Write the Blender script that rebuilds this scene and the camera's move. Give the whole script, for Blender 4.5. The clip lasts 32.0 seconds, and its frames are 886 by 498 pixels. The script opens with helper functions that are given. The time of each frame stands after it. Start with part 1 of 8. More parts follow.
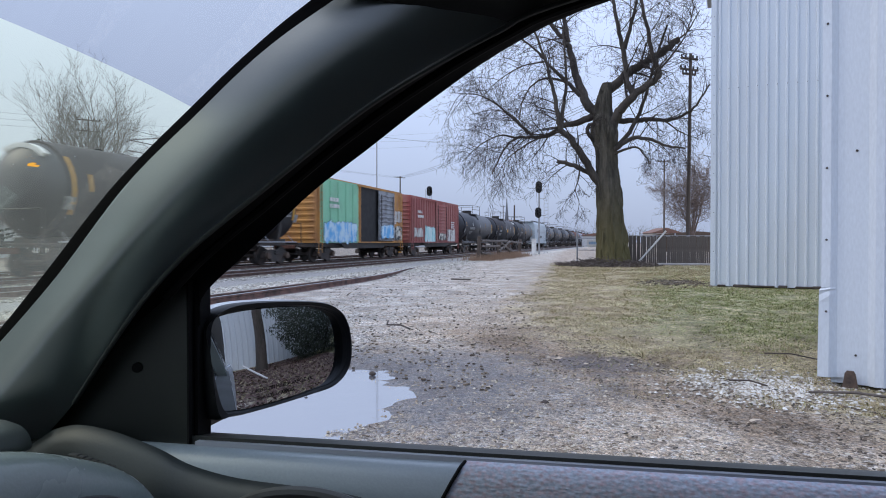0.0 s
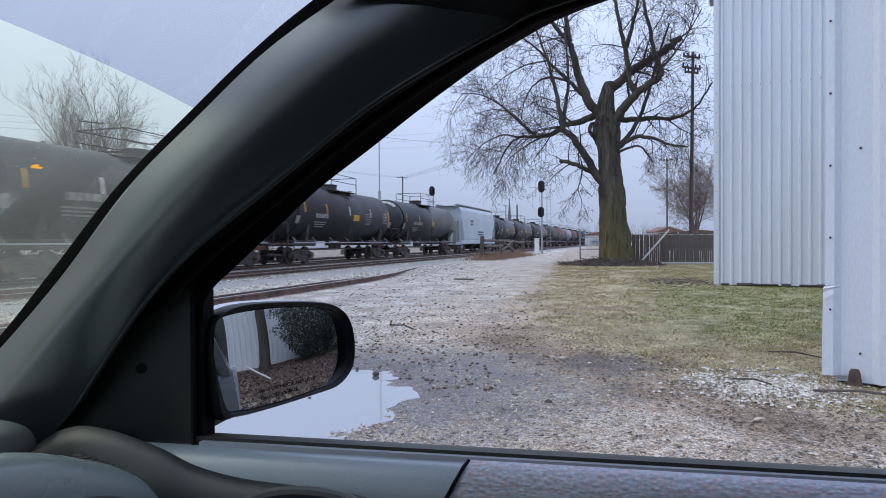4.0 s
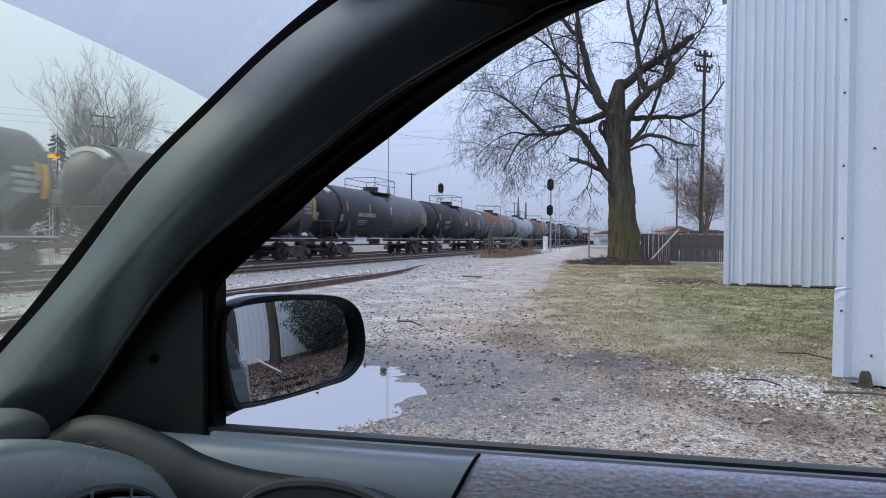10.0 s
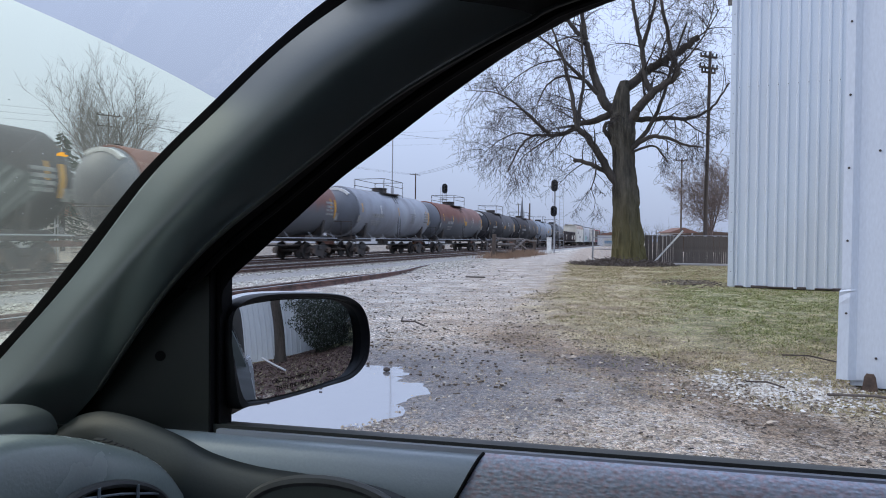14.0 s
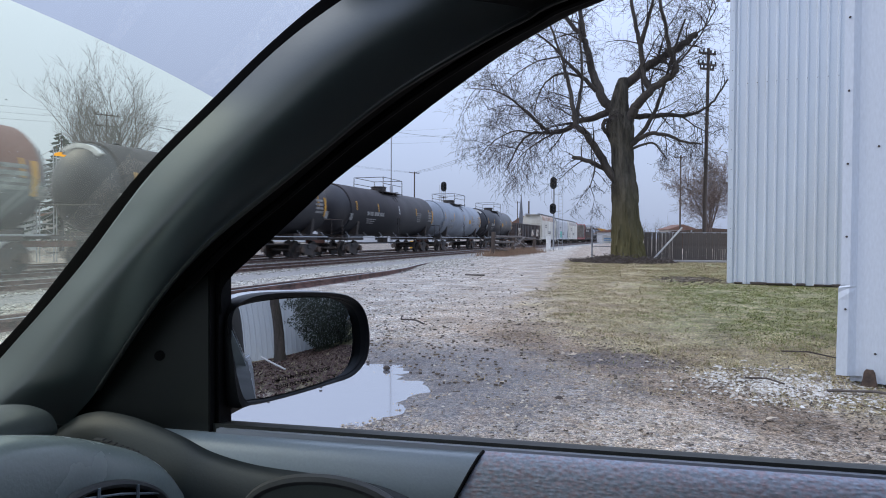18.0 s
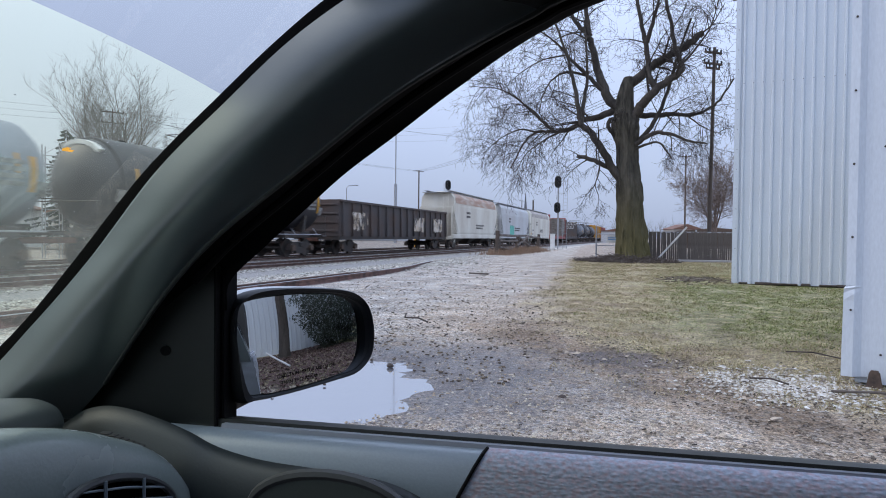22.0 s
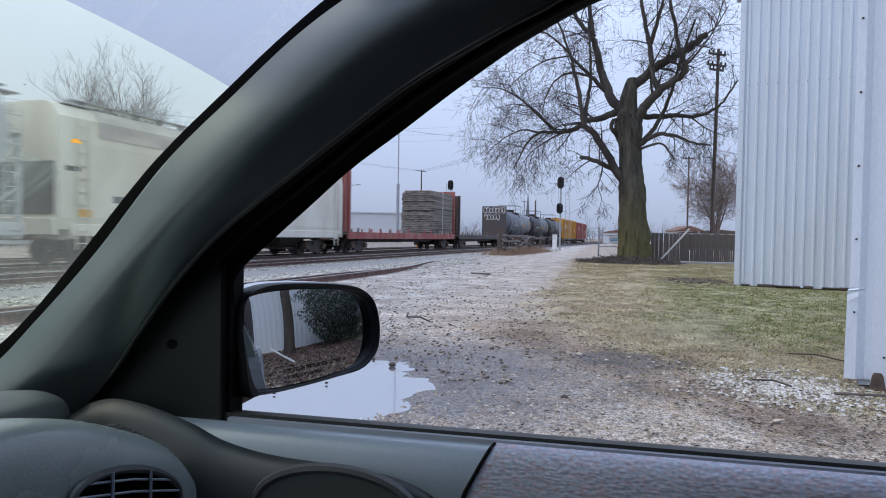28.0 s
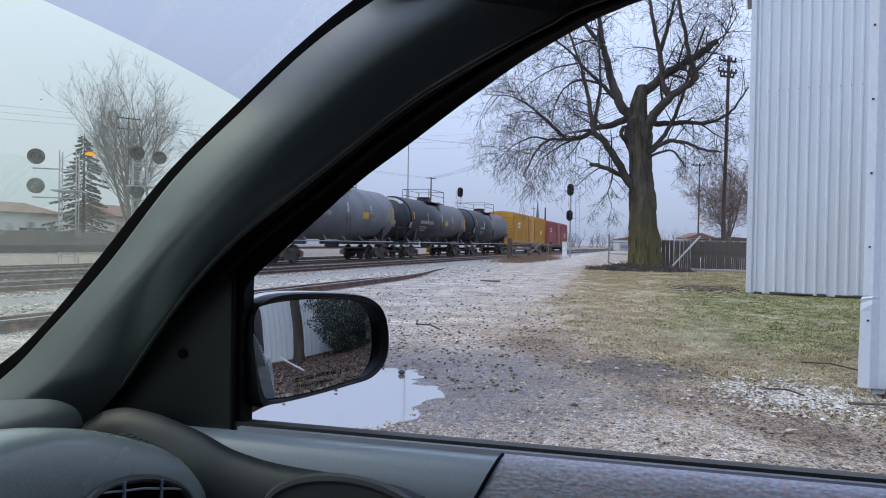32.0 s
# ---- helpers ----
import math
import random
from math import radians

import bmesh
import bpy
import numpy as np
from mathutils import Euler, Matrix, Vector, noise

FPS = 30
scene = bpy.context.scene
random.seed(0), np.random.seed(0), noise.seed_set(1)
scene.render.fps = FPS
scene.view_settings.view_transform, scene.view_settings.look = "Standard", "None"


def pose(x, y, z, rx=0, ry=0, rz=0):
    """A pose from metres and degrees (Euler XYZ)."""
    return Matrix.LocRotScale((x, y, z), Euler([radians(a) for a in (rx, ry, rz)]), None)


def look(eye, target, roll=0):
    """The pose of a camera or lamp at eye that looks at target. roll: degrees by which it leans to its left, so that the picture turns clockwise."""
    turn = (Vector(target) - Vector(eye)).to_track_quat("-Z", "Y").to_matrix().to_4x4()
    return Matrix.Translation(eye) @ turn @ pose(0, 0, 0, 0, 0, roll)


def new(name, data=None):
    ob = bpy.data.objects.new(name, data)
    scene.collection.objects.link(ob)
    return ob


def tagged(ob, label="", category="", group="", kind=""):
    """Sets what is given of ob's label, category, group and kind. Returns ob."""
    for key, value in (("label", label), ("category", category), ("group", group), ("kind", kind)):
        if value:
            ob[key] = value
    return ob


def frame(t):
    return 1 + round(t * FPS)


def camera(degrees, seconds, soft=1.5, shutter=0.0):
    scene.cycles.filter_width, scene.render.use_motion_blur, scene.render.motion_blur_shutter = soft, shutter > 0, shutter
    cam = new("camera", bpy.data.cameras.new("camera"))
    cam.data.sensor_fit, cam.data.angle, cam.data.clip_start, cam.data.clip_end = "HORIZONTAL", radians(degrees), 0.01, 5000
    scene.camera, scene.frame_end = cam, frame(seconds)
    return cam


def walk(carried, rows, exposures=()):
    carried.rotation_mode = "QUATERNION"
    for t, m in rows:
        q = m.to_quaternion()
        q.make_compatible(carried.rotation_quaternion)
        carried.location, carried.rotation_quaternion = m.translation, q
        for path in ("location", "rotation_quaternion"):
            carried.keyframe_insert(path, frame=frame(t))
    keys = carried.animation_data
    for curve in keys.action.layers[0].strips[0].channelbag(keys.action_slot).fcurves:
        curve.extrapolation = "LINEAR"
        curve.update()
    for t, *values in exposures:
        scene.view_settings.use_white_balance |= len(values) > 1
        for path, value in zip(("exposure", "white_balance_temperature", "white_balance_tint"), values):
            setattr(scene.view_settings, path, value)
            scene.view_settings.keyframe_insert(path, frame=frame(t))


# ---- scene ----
cam = camera(70.0, 32.0, soft=1.0, shutter=0.5)
PATH = [
    (0, (-0.001, 0.0, 1.25), (-0.577, 1.915, 1.228), -0.0),
    (0.5, (0.0, -0.001, 1.251), (-0.578, 1.913, 1.229), 0.0),
    (1, (0.0, -0.002, 1.25), (-0.579, 1.912, 1.229), -0.0),
    (1.5, (0.0, -0.003, 1.251), (-0.58, 1.911, 1.23), -0.0),
    (2, (-0.001, 0.001, 1.25), (-0.583, 1.915, 1.231), -0.1),
    (2.5, (-0.002, 0.0, 1.249), (-0.583, 1.913, 1.23), -0.1),
    (3, (-0.001, -0.001, 1.251), (-0.583, 1.913, 1.23), -0.2),
    (3.5, (0.0, 0.0, 1.25), (-0.584, 1.913, 1.229), -0.3),
    (5.5, (-0.003, -0.001, 1.249), (-0.592, 1.91, 1.222), -0.2),
    (6, (-0.003, -0.001, 1.249), (-0.594, 1.91, 1.223), -0.1),
    (6.5, (-0.003, -0.002, 1.249), (-0.598, 1.907, 1.223), 0.1),
    (7, (-0.006, -0.003, 1.245), (-0.603, 1.906, 1.219), 0.2),
    (7.5, (-0.005, -0.003, 1.245), (-0.605, 1.904, 1.219), 0.2),
    (8, (-0.006, -0.002, 1.244), (-0.607, 1.906, 1.218), 0.3),
    (8.5, (-0.004, -0.003, 1.246), (-0.608, 1.904, 1.219), 0.2),
    (9, (-0.003, -0.002, 1.247), (-0.609, 1.904, 1.22), 0.2),
    (9.5, (-0.004, -0.004, 1.246), (-0.611, 1.902, 1.217), 0.2),
    (10, (-0.006, -0.001, 1.245), (-0.615, 1.903, 1.214), 0.3),
    (10.5, (-0.005, -0.005, 1.244), (-0.617, 1.899, 1.214), 0.4),
    (11, (-0.006, -0.004, 1.245), (-0.62, 1.899, 1.214), 0.4),
    (11.5, (-0.007, -0.004, 1.244), (-0.622, 1.899, 1.215), 0.5),
    (12, (-0.007, -0.004, 1.244), (-0.625, 1.898, 1.215), 0.5),
    (12.5, (-0.007, -0.005, 1.244), (-0.625, 1.897, 1.215), 0.6),
    (13, (-0.006, -0.005, 1.245), (-0.626, 1.897, 1.215), 0.5),
    (13.5, (-0.008, -0.003, 1.243), (-0.627, 1.898, 1.214), 0.6),
    (14, (-0.007, -0.005, 1.244), (-0.627, 1.896, 1.214), 0.6),
    (14.5, (-0.007, -0.003, 1.243), (-0.627, 1.898, 1.213), 0.5),
    (16.5, (-0.006, -0.004, 1.245), (-0.623, 1.898, 1.212), 0.2),
    (17, (-0.006, -0.004, 1.245), (-0.623, 1.898, 1.209), 0.3),
    (17.5, (-0.006, -0.003, 1.244), (-0.624, 1.899, 1.209), 0.2),
    (18, (-0.007, -0.004, 1.244), (-0.625, 1.898, 1.208), 0.3),
    (18.5, (-0.007, -0.004, 1.244), (-0.626, 1.898, 1.207), 0.3),
    (19, (-0.007, -0.002, 1.244), (-0.627, 1.899, 1.204), 0.4),
    (19.5, (-0.007, -0.004, 1.243), (-0.629, 1.896, 1.203), 0.5),
    (20, (-0.008, -0.006, 1.241), (-0.634, 1.894, 1.2), 0.5),
    (20.5, (-0.008, -0.005, 1.241), (-0.636, 1.894, 1.199), 0.6),
    (21, (-0.008, -0.003, 1.24), (-0.638, 1.895, 1.199), 0.6),
    (21.5, (-0.007, -0.006, 1.242), (-0.637, 1.892, 1.201), 0.6),
    (22, (-0.008, -0.006, 1.242), (-0.638, 1.892, 1.201), 0.6),
    (22.5, (-0.007, -0.005, 1.243), (-0.638, 1.893, 1.201), 0.5),
    (23, (-0.008, -0.003, 1.242), (-0.639, 1.894, 1.199), 0.6),
    (23.5, (-0.008, -0.005, 1.242), (-0.639, 1.892, 1.197), 0.7),
    (24, (-0.014, -0.005, 1.234), (-0.646, 1.892, 1.188), 0.8),
    (24.5, (-0.013, -0.006, 1.235), (-0.647, 1.89, 1.188), 1.0),
    (25, (-0.012, -0.005, 1.236), (-0.65, 1.89, 1.188), 1.0),
    (25.5, (-0.013, -0.005, 1.236), (-0.654, 1.889, 1.19), 1.0),
    (27.5, (-0.021, -0.008, 1.23), (-0.658, 1.887, 1.187), 1.1),
    (28, (-0.016, -0.006, 1.235), (-0.652, 1.89, 1.194), 1.0),
    (28.5, (-0.013, -0.006, 1.24), (-0.65, 1.89, 1.2), 1.0),
    (29, (-0.011, -0.005, 1.24), (-0.651, 1.889, 1.205), 0.8),
    (29.5, (-0.013, -0.007, 1.239), (-0.656, 1.886, 1.206), 0.8),
    (30, (-0.013, -0.01, 1.239), (-0.659, 1.882, 1.206), 0.7),
    (30.5, (-0.014, -0.009, 1.238), (-0.663, 1.883, 1.205), 0.7),
    (31, (-0.012, -0.009, 1.24), (-0.663, 1.881, 1.207), 0.7),
    (31.5, (-0.01, -0.011, 1.241), (-0.666, 1.878, 1.212), 0.7),
    (32, (-0.013, -0.01, 1.24), (-0.678, 1.876, 1.221), 1.0),
]
walk(cam, [(t, look(eye, target, roll)) for t, eye, target, roll in PATH], exposures=[(0.0, 0.0), (32.0, 0.0)])

# ------------------------------------------------------------ world and light
world = bpy.data.worlds.new("overcast_sky")
scene.world = world
world.use_nodes = True
wn, wl = world.node_tree.nodes, world.node_tree.links
wn.clear()
sky = wn.new("ShaderNodeTexSky")
sky.sky_type, sky.sun_disc = "NISHITA", False
sky.sun_elevation, sky.sun_rotation, sky.air_density, sky.dust_density = radians(41), radians(-112), 1.0, 3.0
cloud = wn.new("ShaderNodeTexNoise")
cloud.inputs["Scale"].default_value, cloud.inputs["Detail"].default_value = 1.6, 5.0
ramp = wn.new("ShaderNodeValToRGB")
ramp.color_ramp.elements[0].position, ramp.color_ramp.elements[0].color = 0.3, (0.402, 0.482, 0.69, 1)
ramp.color_ramp.elements[1].position, ramp.color_ramp.elements[1].color = 0.75, (0.47, 0.552, 0.76, 1)
gain = wn.new("ShaderNodeMixRGB")
gain.blend_type, gain.inputs[0].default_value, gain.inputs[2].default_value = "MULTIPLY", 1.0, (0.10, 0.10, 0.10, 1)
blend = wn.new("ShaderNodeMixRGB")
blend.inputs[0].default_value = 0.86
bg = wn.new("ShaderNodeBackground")
bg.inputs["Strength"].default_value = 1.0
out = wn.new("ShaderNodeOutputWorld")
wl.new(cloud.outputs["Fac"], ramp.inputs[0])
wl.new(sky.outputs[0], gain.inputs[1])
wl.new(gain.outputs[0], blend.inputs[1])
wl.new(ramp.outputs[0], blend.inputs[2])
coord, part_z, lift, shade = wn.new("ShaderNodeTexCoord"), wn.new("ShaderNodeSeparateXYZ"), wn.new("ShaderNodeMapRange"), wn.new("ShaderNodeMixRGB")
wl.new(coord.outputs["Generated"], part_z.inputs[0])
wl.new(part_z.outputs["Z"], lift.inputs[0])
lift.inputs["To Min"].default_value, lift.inputs["To Max"].default_value = 1.0, 3.3  # an overcast sky is brightest overhead
shade.blend_type, shade.inputs[0].default_value = "MULTIPLY", 1.0
wl.new(blend.outputs[0], shade.inputs[1])
wl.new(lift.outputs[0], shade.inputs[2])
wl.new(shade.outputs[0], bg.inputs[0])
wl.new(bg.outputs[0], out.inputs[0])

sun_data = bpy.data.lights.new("sun", "SUN")
sun_data.energy, sun_data.angle, sun_data.color = 0.8, radians(30), (1.0, 0.96, 0.92)
sun = new("sun", sun_data)
sun.matrix_world = look((-30, -12, 28), (0, 0, 0))


# ------------------------------------------------------------ materials
def mat(name, base, rough=0.7, metal=0.0, var=0.25, scale=3.0, bump=0.2, other=None, stretch=(1, 1, 1), fine=40.0, spec=0.5):
    """A surface with variation at two scales: large patches towards the colour other, and fine grain with relief."""
    m = bpy.data.materials.new(name)
    m.use_nodes = True
    n, l = m.node_tree.nodes, m.node_tree.links
    b = n["Principled BSDF"]
    b.inputs["Metallic"].default_value = metal
    b.inputs["Specular IOR Level"].default_value = spec
    tc = n.new("ShaderNodeTexCoord")
    mp = n.new("ShaderNodeMapping")
    mp.inputs["Scale"].default_value = stretch
    l.new(tc.outputs["Object"], mp.inputs[0])
    big, small = n.new("ShaderNodeTexNoise"), n.new("ShaderNodeTexNoise")
    big.inputs["Scale"].default_value, big.inputs["Detail"].default_value = scale, 6.0
    small.inputs["Scale"].default_value, small.inputs["Detail"].default_value = fine, 3.0
    l.new(mp.outputs[0], big.inputs[0])
    l.new(mp.outputs[0], small.inputs[0])
    r = n.new("ShaderNodeValToRGB")
    r.color_ramp.elements[0].position, r.color_ramp.elements[1].position = 0.42, 0.68
    r.color_ramp.elements[0].color = (0, 0, 0, 1)
    l.new(big.outputs["Fac"], r.inputs[0])
    k = n.new("ShaderNodeMath")
    k.operation, k.inputs[1].default_value = "MULTIPLY", min(1.0, var * 2)
    l.new(r.outputs[0], k.inputs[0])
    mix = n.new("ShaderNodeMixRGB")
    o = other or tuple(c * (1 - var) for c in base)
    mix.inputs[1].default_value, mix.inputs[2].default_value = (*base, 1), (*o, 1)
    l.new(k.outputs[0], mix.inputs[0])
    grain = n.new("ShaderNodeMixRGB")
    grain.blend_type, grain.inputs[0].default_value = "MULTIPLY", min(1.0, var)
    gr = n.new("ShaderNodeValToRGB")
    gr.color_ramp.elements[0].position, gr.color_ramp.elements[1].position = 0.3, 0.7
    gr.color_ramp.elements[0].color, gr.color_ramp.elements[1].color = (0.45, 0.45, 0.45, 1), (1.2, 1.2, 1.2, 1)
    l.new(small.outputs["Fac"], gr.inputs[0])
    l.new(mix.outputs[0], grain.inputs[1])
    l.new(gr.outputs[0], grain.inputs[2])
    l.new(grain.outputs[0], b.inputs["Base Color"])
    rr = n.new("ShaderNodeMapRange")
    rr.inputs["To Min"].default_value, rr.inputs["To Max"].default_value = max(0.02, rough - 0.12), min(1.0, rough + 0.12)
    l.new(big.outputs["Fac"], rr.inputs[0])
    l.new(rr.outputs[0], b.inputs["Roughness"])
    if bump:
        bp = n.new("ShaderNodeBump")
        bp.inputs["Strength"].default_value, bp.inputs["Distance"].default_value = bump, 0.6 / fine
        l.new(small.outputs["Fac"], bp.inputs["Height"])
        l.new(bp.outputs[0], b.inputs["Normal"])
    return m


def glass_mat(name, tint, haze, gloss=0.06, film=(0.85, 0.9, 0.87)):
    """A thin pane: mostly clear, with a little mirror gloss and a translucent film of haze."""
    m = bpy.data.materials.new(name)
    m.use_nodes = True
    n, l = m.node_tree.nodes, m.node_tree.links
    n.clear()
    t, g, d = n.new("ShaderNodeBsdfTransparent"), n.new("ShaderNodeBsdfGlossy"), n.new("ShaderNodeBsdfTranslucent")
    t.inputs[0].default_value = (*tint, 1)
    g.inputs["Roughness"].default_value = 0.01
    d.inputs[0].default_value = (*film, 1)
    a, c, o = n.new("ShaderNodeMixShader"), n.new("ShaderNodeMixShader"), n.new("ShaderNodeOutputMaterial")
    a.inputs[0].default_value, c.inputs[0].default_value = haze, gloss
    l.new(t.outputs[0], a.inputs[1])
    l.new(d.outputs[0], a.inputs[2])
    l.new(a.outputs[0], c.inputs[1])
    l.new(g.outputs[0], c.inputs[2])
    l.new(c.outputs[0], o.inputs[0])
    return m


MAT = {}


def M(name, *a, **k):
    MAT[name] = mat(name, *a, **k)


M("steel_dark", (0.035, 0.033, 0.032), 0.6, 0.1, 0.35, 2.0, 0.15, (0.09, 0.06, 0.045))
M("stencil_pale", (0.30, 0.30, 0.29), 0.7, 0.0, 0.5, 6.0, 0.1, (0.12, 0.12, 0.12))
M("tank_black", (0.018, 0.019, 0.025), 0.42, 0.0, 0.4, 0.7, 0.05, (0.042, 0.039, 0.041), (1, 1, 0.6))
M("tank_charcoal", (0.05, 0.05, 0.055), 0.5, 0.0, 0.4, 0.7, 0.05, (0.09, 0.08, 0.078), (1, 1, 0.6))
M("tank_grey", (0.30, 0.32, 0.36), 0.5, 0.0, 0.35, 0.6, 0.05, (0.16, 0.155, 0.16), (1, 1, 0.6))
M("tank_blue_grey", (0.27, 0.305, 0.35), 0.5, 0.0, 0.35, 0.6, 0.05, (0.17, 0.18, 0.20), (1, 1, 0.6))
M("tank_slate", (0.13, 0.14, 0.16), 0.5, 0.0, 0.35, 0.6, 0.05, (0.08, 0.08, 0.085), (1, 1, 0.6))
M("tank_brown", (0.17, 0.075, 0.055), 0.62, 0.0, 0.45, 0.6, 0.08, (0.09, 0.07, 0.065), (1, 1, 0.4))
M("box_red", (0.31, 0.078, 0.070), 0.7, 0.0, 0.4, 0.9, 0.1, (0.40, 0.20, 0.17), (1, 2.5, 0.25))
M("box_green", (0.26, 0.60, 0.38), 0.6, 0.0, 0.3, 1.0, 0.1, (0.22, 0.42, 0.27))
M("box_orange", (0.56, 0.27, 0.065), 0.65, 0.0, 0.4, 1.2, 0.1, (0.30, 0.14, 0.07), (1, 1, 0.5))
M("box_grey", (0.32, 0.34, 0.37), 0.65, 0.0, 0.4, 1.2, 0.1, (0.11, 0.10, 0.10))
M("box_yellow", (0.52, 0.26, 0.03), 0.6, 0.0, 0.3, 0.8, 0.1, (0.30, 0.14, 0.03))
M("hopper_white", (0.55, 0.57, 0.58), 0.55, 0.0, 0.25, 0.5, 0.05, (0.40, 0.37, 0.34), (1, 1, 0.35))
M("hopper_cream", (0.74, 0.72, 0.63), 0.6, 0.0, 0.30, 0.5, 0.05, (0.50, 0.43, 0.34), (1, 1, 0.35))
M("hopper_grey", (0.47, 0.53, 0.56), 0.5, 0.0, 0.2, 0.5, 0.04, (0.38, 0.42, 0.44), (1, 1, 0.35))
M("gondola_brown", (0.076, 0.066, 0.064), 0.75, 0.0, 0.4, 1.0, 0.1, (0.10, 0.065, 0.05))
M("rust", (0.17, 0.075, 0.05), 0.85, 0.0, 0.5, 3.0, 0.3, (0.09, 0.045, 0.035))
M("edge_grime", (0.40, 0.36, 0.33), 0.7, 0.0, 0.5, 1.2, 0.1, (0.55, 0.50, 0.44), (1, 0.5, 2))
M("rust_pale", (0.46, 0.30, 0.22), 0.75, 0.0, 0.6, 1.5, 0.1, (0.60, 0.52, 0.44), (1, 0.4, 2))
M("rust_dull", (0.12, 0.082, 0.06), 0.85, 0.0, 0.5, 9.0, 0.3, (0.07, 0.05, 0.04))
M("rail_rust", (0.15, 0.092, 0.075), 0.75, 0.0, 0.4, 4.0, 0.2, (0.06, 0.042, 0.036))
M("rail_red", (0.20, 0.108, 0.090), 0.7, 0.0, 0.5, 4.0, 0.2, (0.07, 0.048, 0.043))
M("rail_top", (0.42, 0.42, 0.44), 0.3, 0.9, 0.2, 6.0, 0.05)
M("lumber", (0.25, 0.225, 0.195), 0.85, 0.0, 0.5, 2.0, 0.3, (0.085, 0.07, 0.06), (1, 0.1, 4))
M("tie_wood", (0.065, 0.05, 0.042), 0.9, 0.0, 0.4, 5.0, 0.5, (0.10, 0.085, 0.075))
M("tie_weathered", (0.17, 0.145, 0.115), 0.9, 0.0, 0.5, 5.0, 0.5, (0.27, 0.24, 0.20))
M("paint_white", (0.72, 0.72, 0.70), 0.6, 0.0, 0.3, 3.0, 0.1, (0.5, 0.47, 0.43))
M("paint_yellow", (0.62, 0.32, 0.03), 0.6, 0.0, 0.3, 3.0, 0.1)
M("paint_blue", (0.12, 0.30, 0.55), 0.6, 0.0, 0.4, 2.0, 0.1, (0.25, 0.45, 0.65))
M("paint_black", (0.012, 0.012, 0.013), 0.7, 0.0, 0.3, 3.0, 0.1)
M("siding", (0.60, 0.65, 0.70), 0.42, 0.0, 0.14, 0.8, 0.03, (0.50, 0.50, 0.50), (1, 1, 0.3), 60)
M("galvanised", (0.40, 0.41, 0.43), 0.45, 0.6, 0.25, 5.0, 0.05)
M("bark", (0.080, 0.067, 0.056), 0.95, 0.0, 0.6, 1.6, 1.0, (0.04, 0.034, 0.028), (1, 1, 0.30), 14)
M("twig", (0.045, 0.036, 0.032), 0.95, 0.0, 0.3, 2.0, 0.3)
# paler than the near bark: haze of distance put into the colour
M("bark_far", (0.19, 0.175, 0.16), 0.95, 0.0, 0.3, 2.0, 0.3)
M("needle", (0.060, 0.078, 0.056), 0.9, 0.0, 0.5, 3.0, 0.3)
M("shrub", (0.21, 0.165, 0.145), 0.95, 0.0, 0.4, 2.0, 0.3)
M("weed_tan", (0.30, 0.20, 0.135), 0.95, 0.0, 0.4, 3.0, 0.2, (0.20, 0.13, 0.09))
M("fence_wood", (0.105, 0.088, 0.076), 0.9, 0.0, 0.4, 2.0, 0.4, (0.21, 0.18, 0.16), (1, 1, 0.2))
M("pole_wood", (0.11, 0.085, 0.07), 0.9, 0.0, 0.35, 2.0, 0.4, (0.06, 0.05, 0.045), (1, 1, 0.1))
M("concrete", (0.42, 0.40, 0.38), 0.85, 0.0, 0.25, 1.5, 0.2)
M("roof_brown", (0.20, 0.11, 0.08), 0.85, 0.0, 0.3, 1.0, 0.2)
M("wall_pale", (0.60, 0.60, 0.60), 0.75, 0.0, 0.15, 0.4, 0.05)
M("dark_glass", (0.02, 0.022, 0.025), 0.15, 0.0, 0.2, 1.0, 0.0)
M("vinyl_black", (0.060, 0.070, 0.066), 0.42, 0.0, 0.15, 8.0, 0.10, None, (1, 1, 1), 420, 0.8)
M("trim_grey", (0.230, 0.280, 0.325), 0.34, 0.0, 0.12, 6.0, 0.10, None, (1, 1, 1), 300, 1.0)
M("vent_black", (0.055, 0.058, 0.06), 0.4, 0.0, 0.1, 6.0, 0.1)
M("pad_grey", (0.24, 0.282, 0.268), 0.27, 0.0, 0.12, 6.0, 0.12, None, (1, 1, 1), 300, 1.0)
# the grey of the upper door trim, darkened for the shade on the shoulder
M("shoulder_shade", (0.016, 0.022, 0.024), 0.40, 0.0, 0.12, 6.0, 0.10, None, (1, 1, 1), 300, 0.5)
M("void_black", (0.003, 0.003, 0.003), 1.0, 0.0, 0.1, 6.0, 0.0, None, (1, 1, 1), 40, 0.02)
M("seat_dark", (0.06, 0.06, 0.07), 0.95, 0.0, 0.2, 6.0, 0.2)
M("pillar_vinyl", (0.009, 0.0115, 0.0112), 0.48, 0.0, 0.10, 6.0, 0.16, None, (1, 1, 1), 420, 1.0)
pv = MAT["pillar_vinyl"].node_tree.nodes["Principled BSDF"]  # polished with trim dressing
pv.inputs["Coat Weight"].default_value, pv.inputs["Coat Roughness"].default_value, pv.inputs["Coat IOR"].default_value = 1.0, 0.33, 2.0
pv.inputs["Coat Tint"].default_value = (0.76, 0.96, 1.0, 1)
M("sail_vinyl", (0.007, 0.0095, 0.0092), 0.45, 0.0, 0.10, 6.0, 0.06, None, (1, 1, 1), 420, 0.5)
M("bezel_black", (0.006, 0.0065, 0.0075), 0.5, 0.0, 0.1, 6.0, 0.05, None, (1, 1, 1), 300, 0.25)
M("trim_strip", (0.29, 0.31, 0.36), 0.38, 0.0, 0.1, 6.0, 0.05)
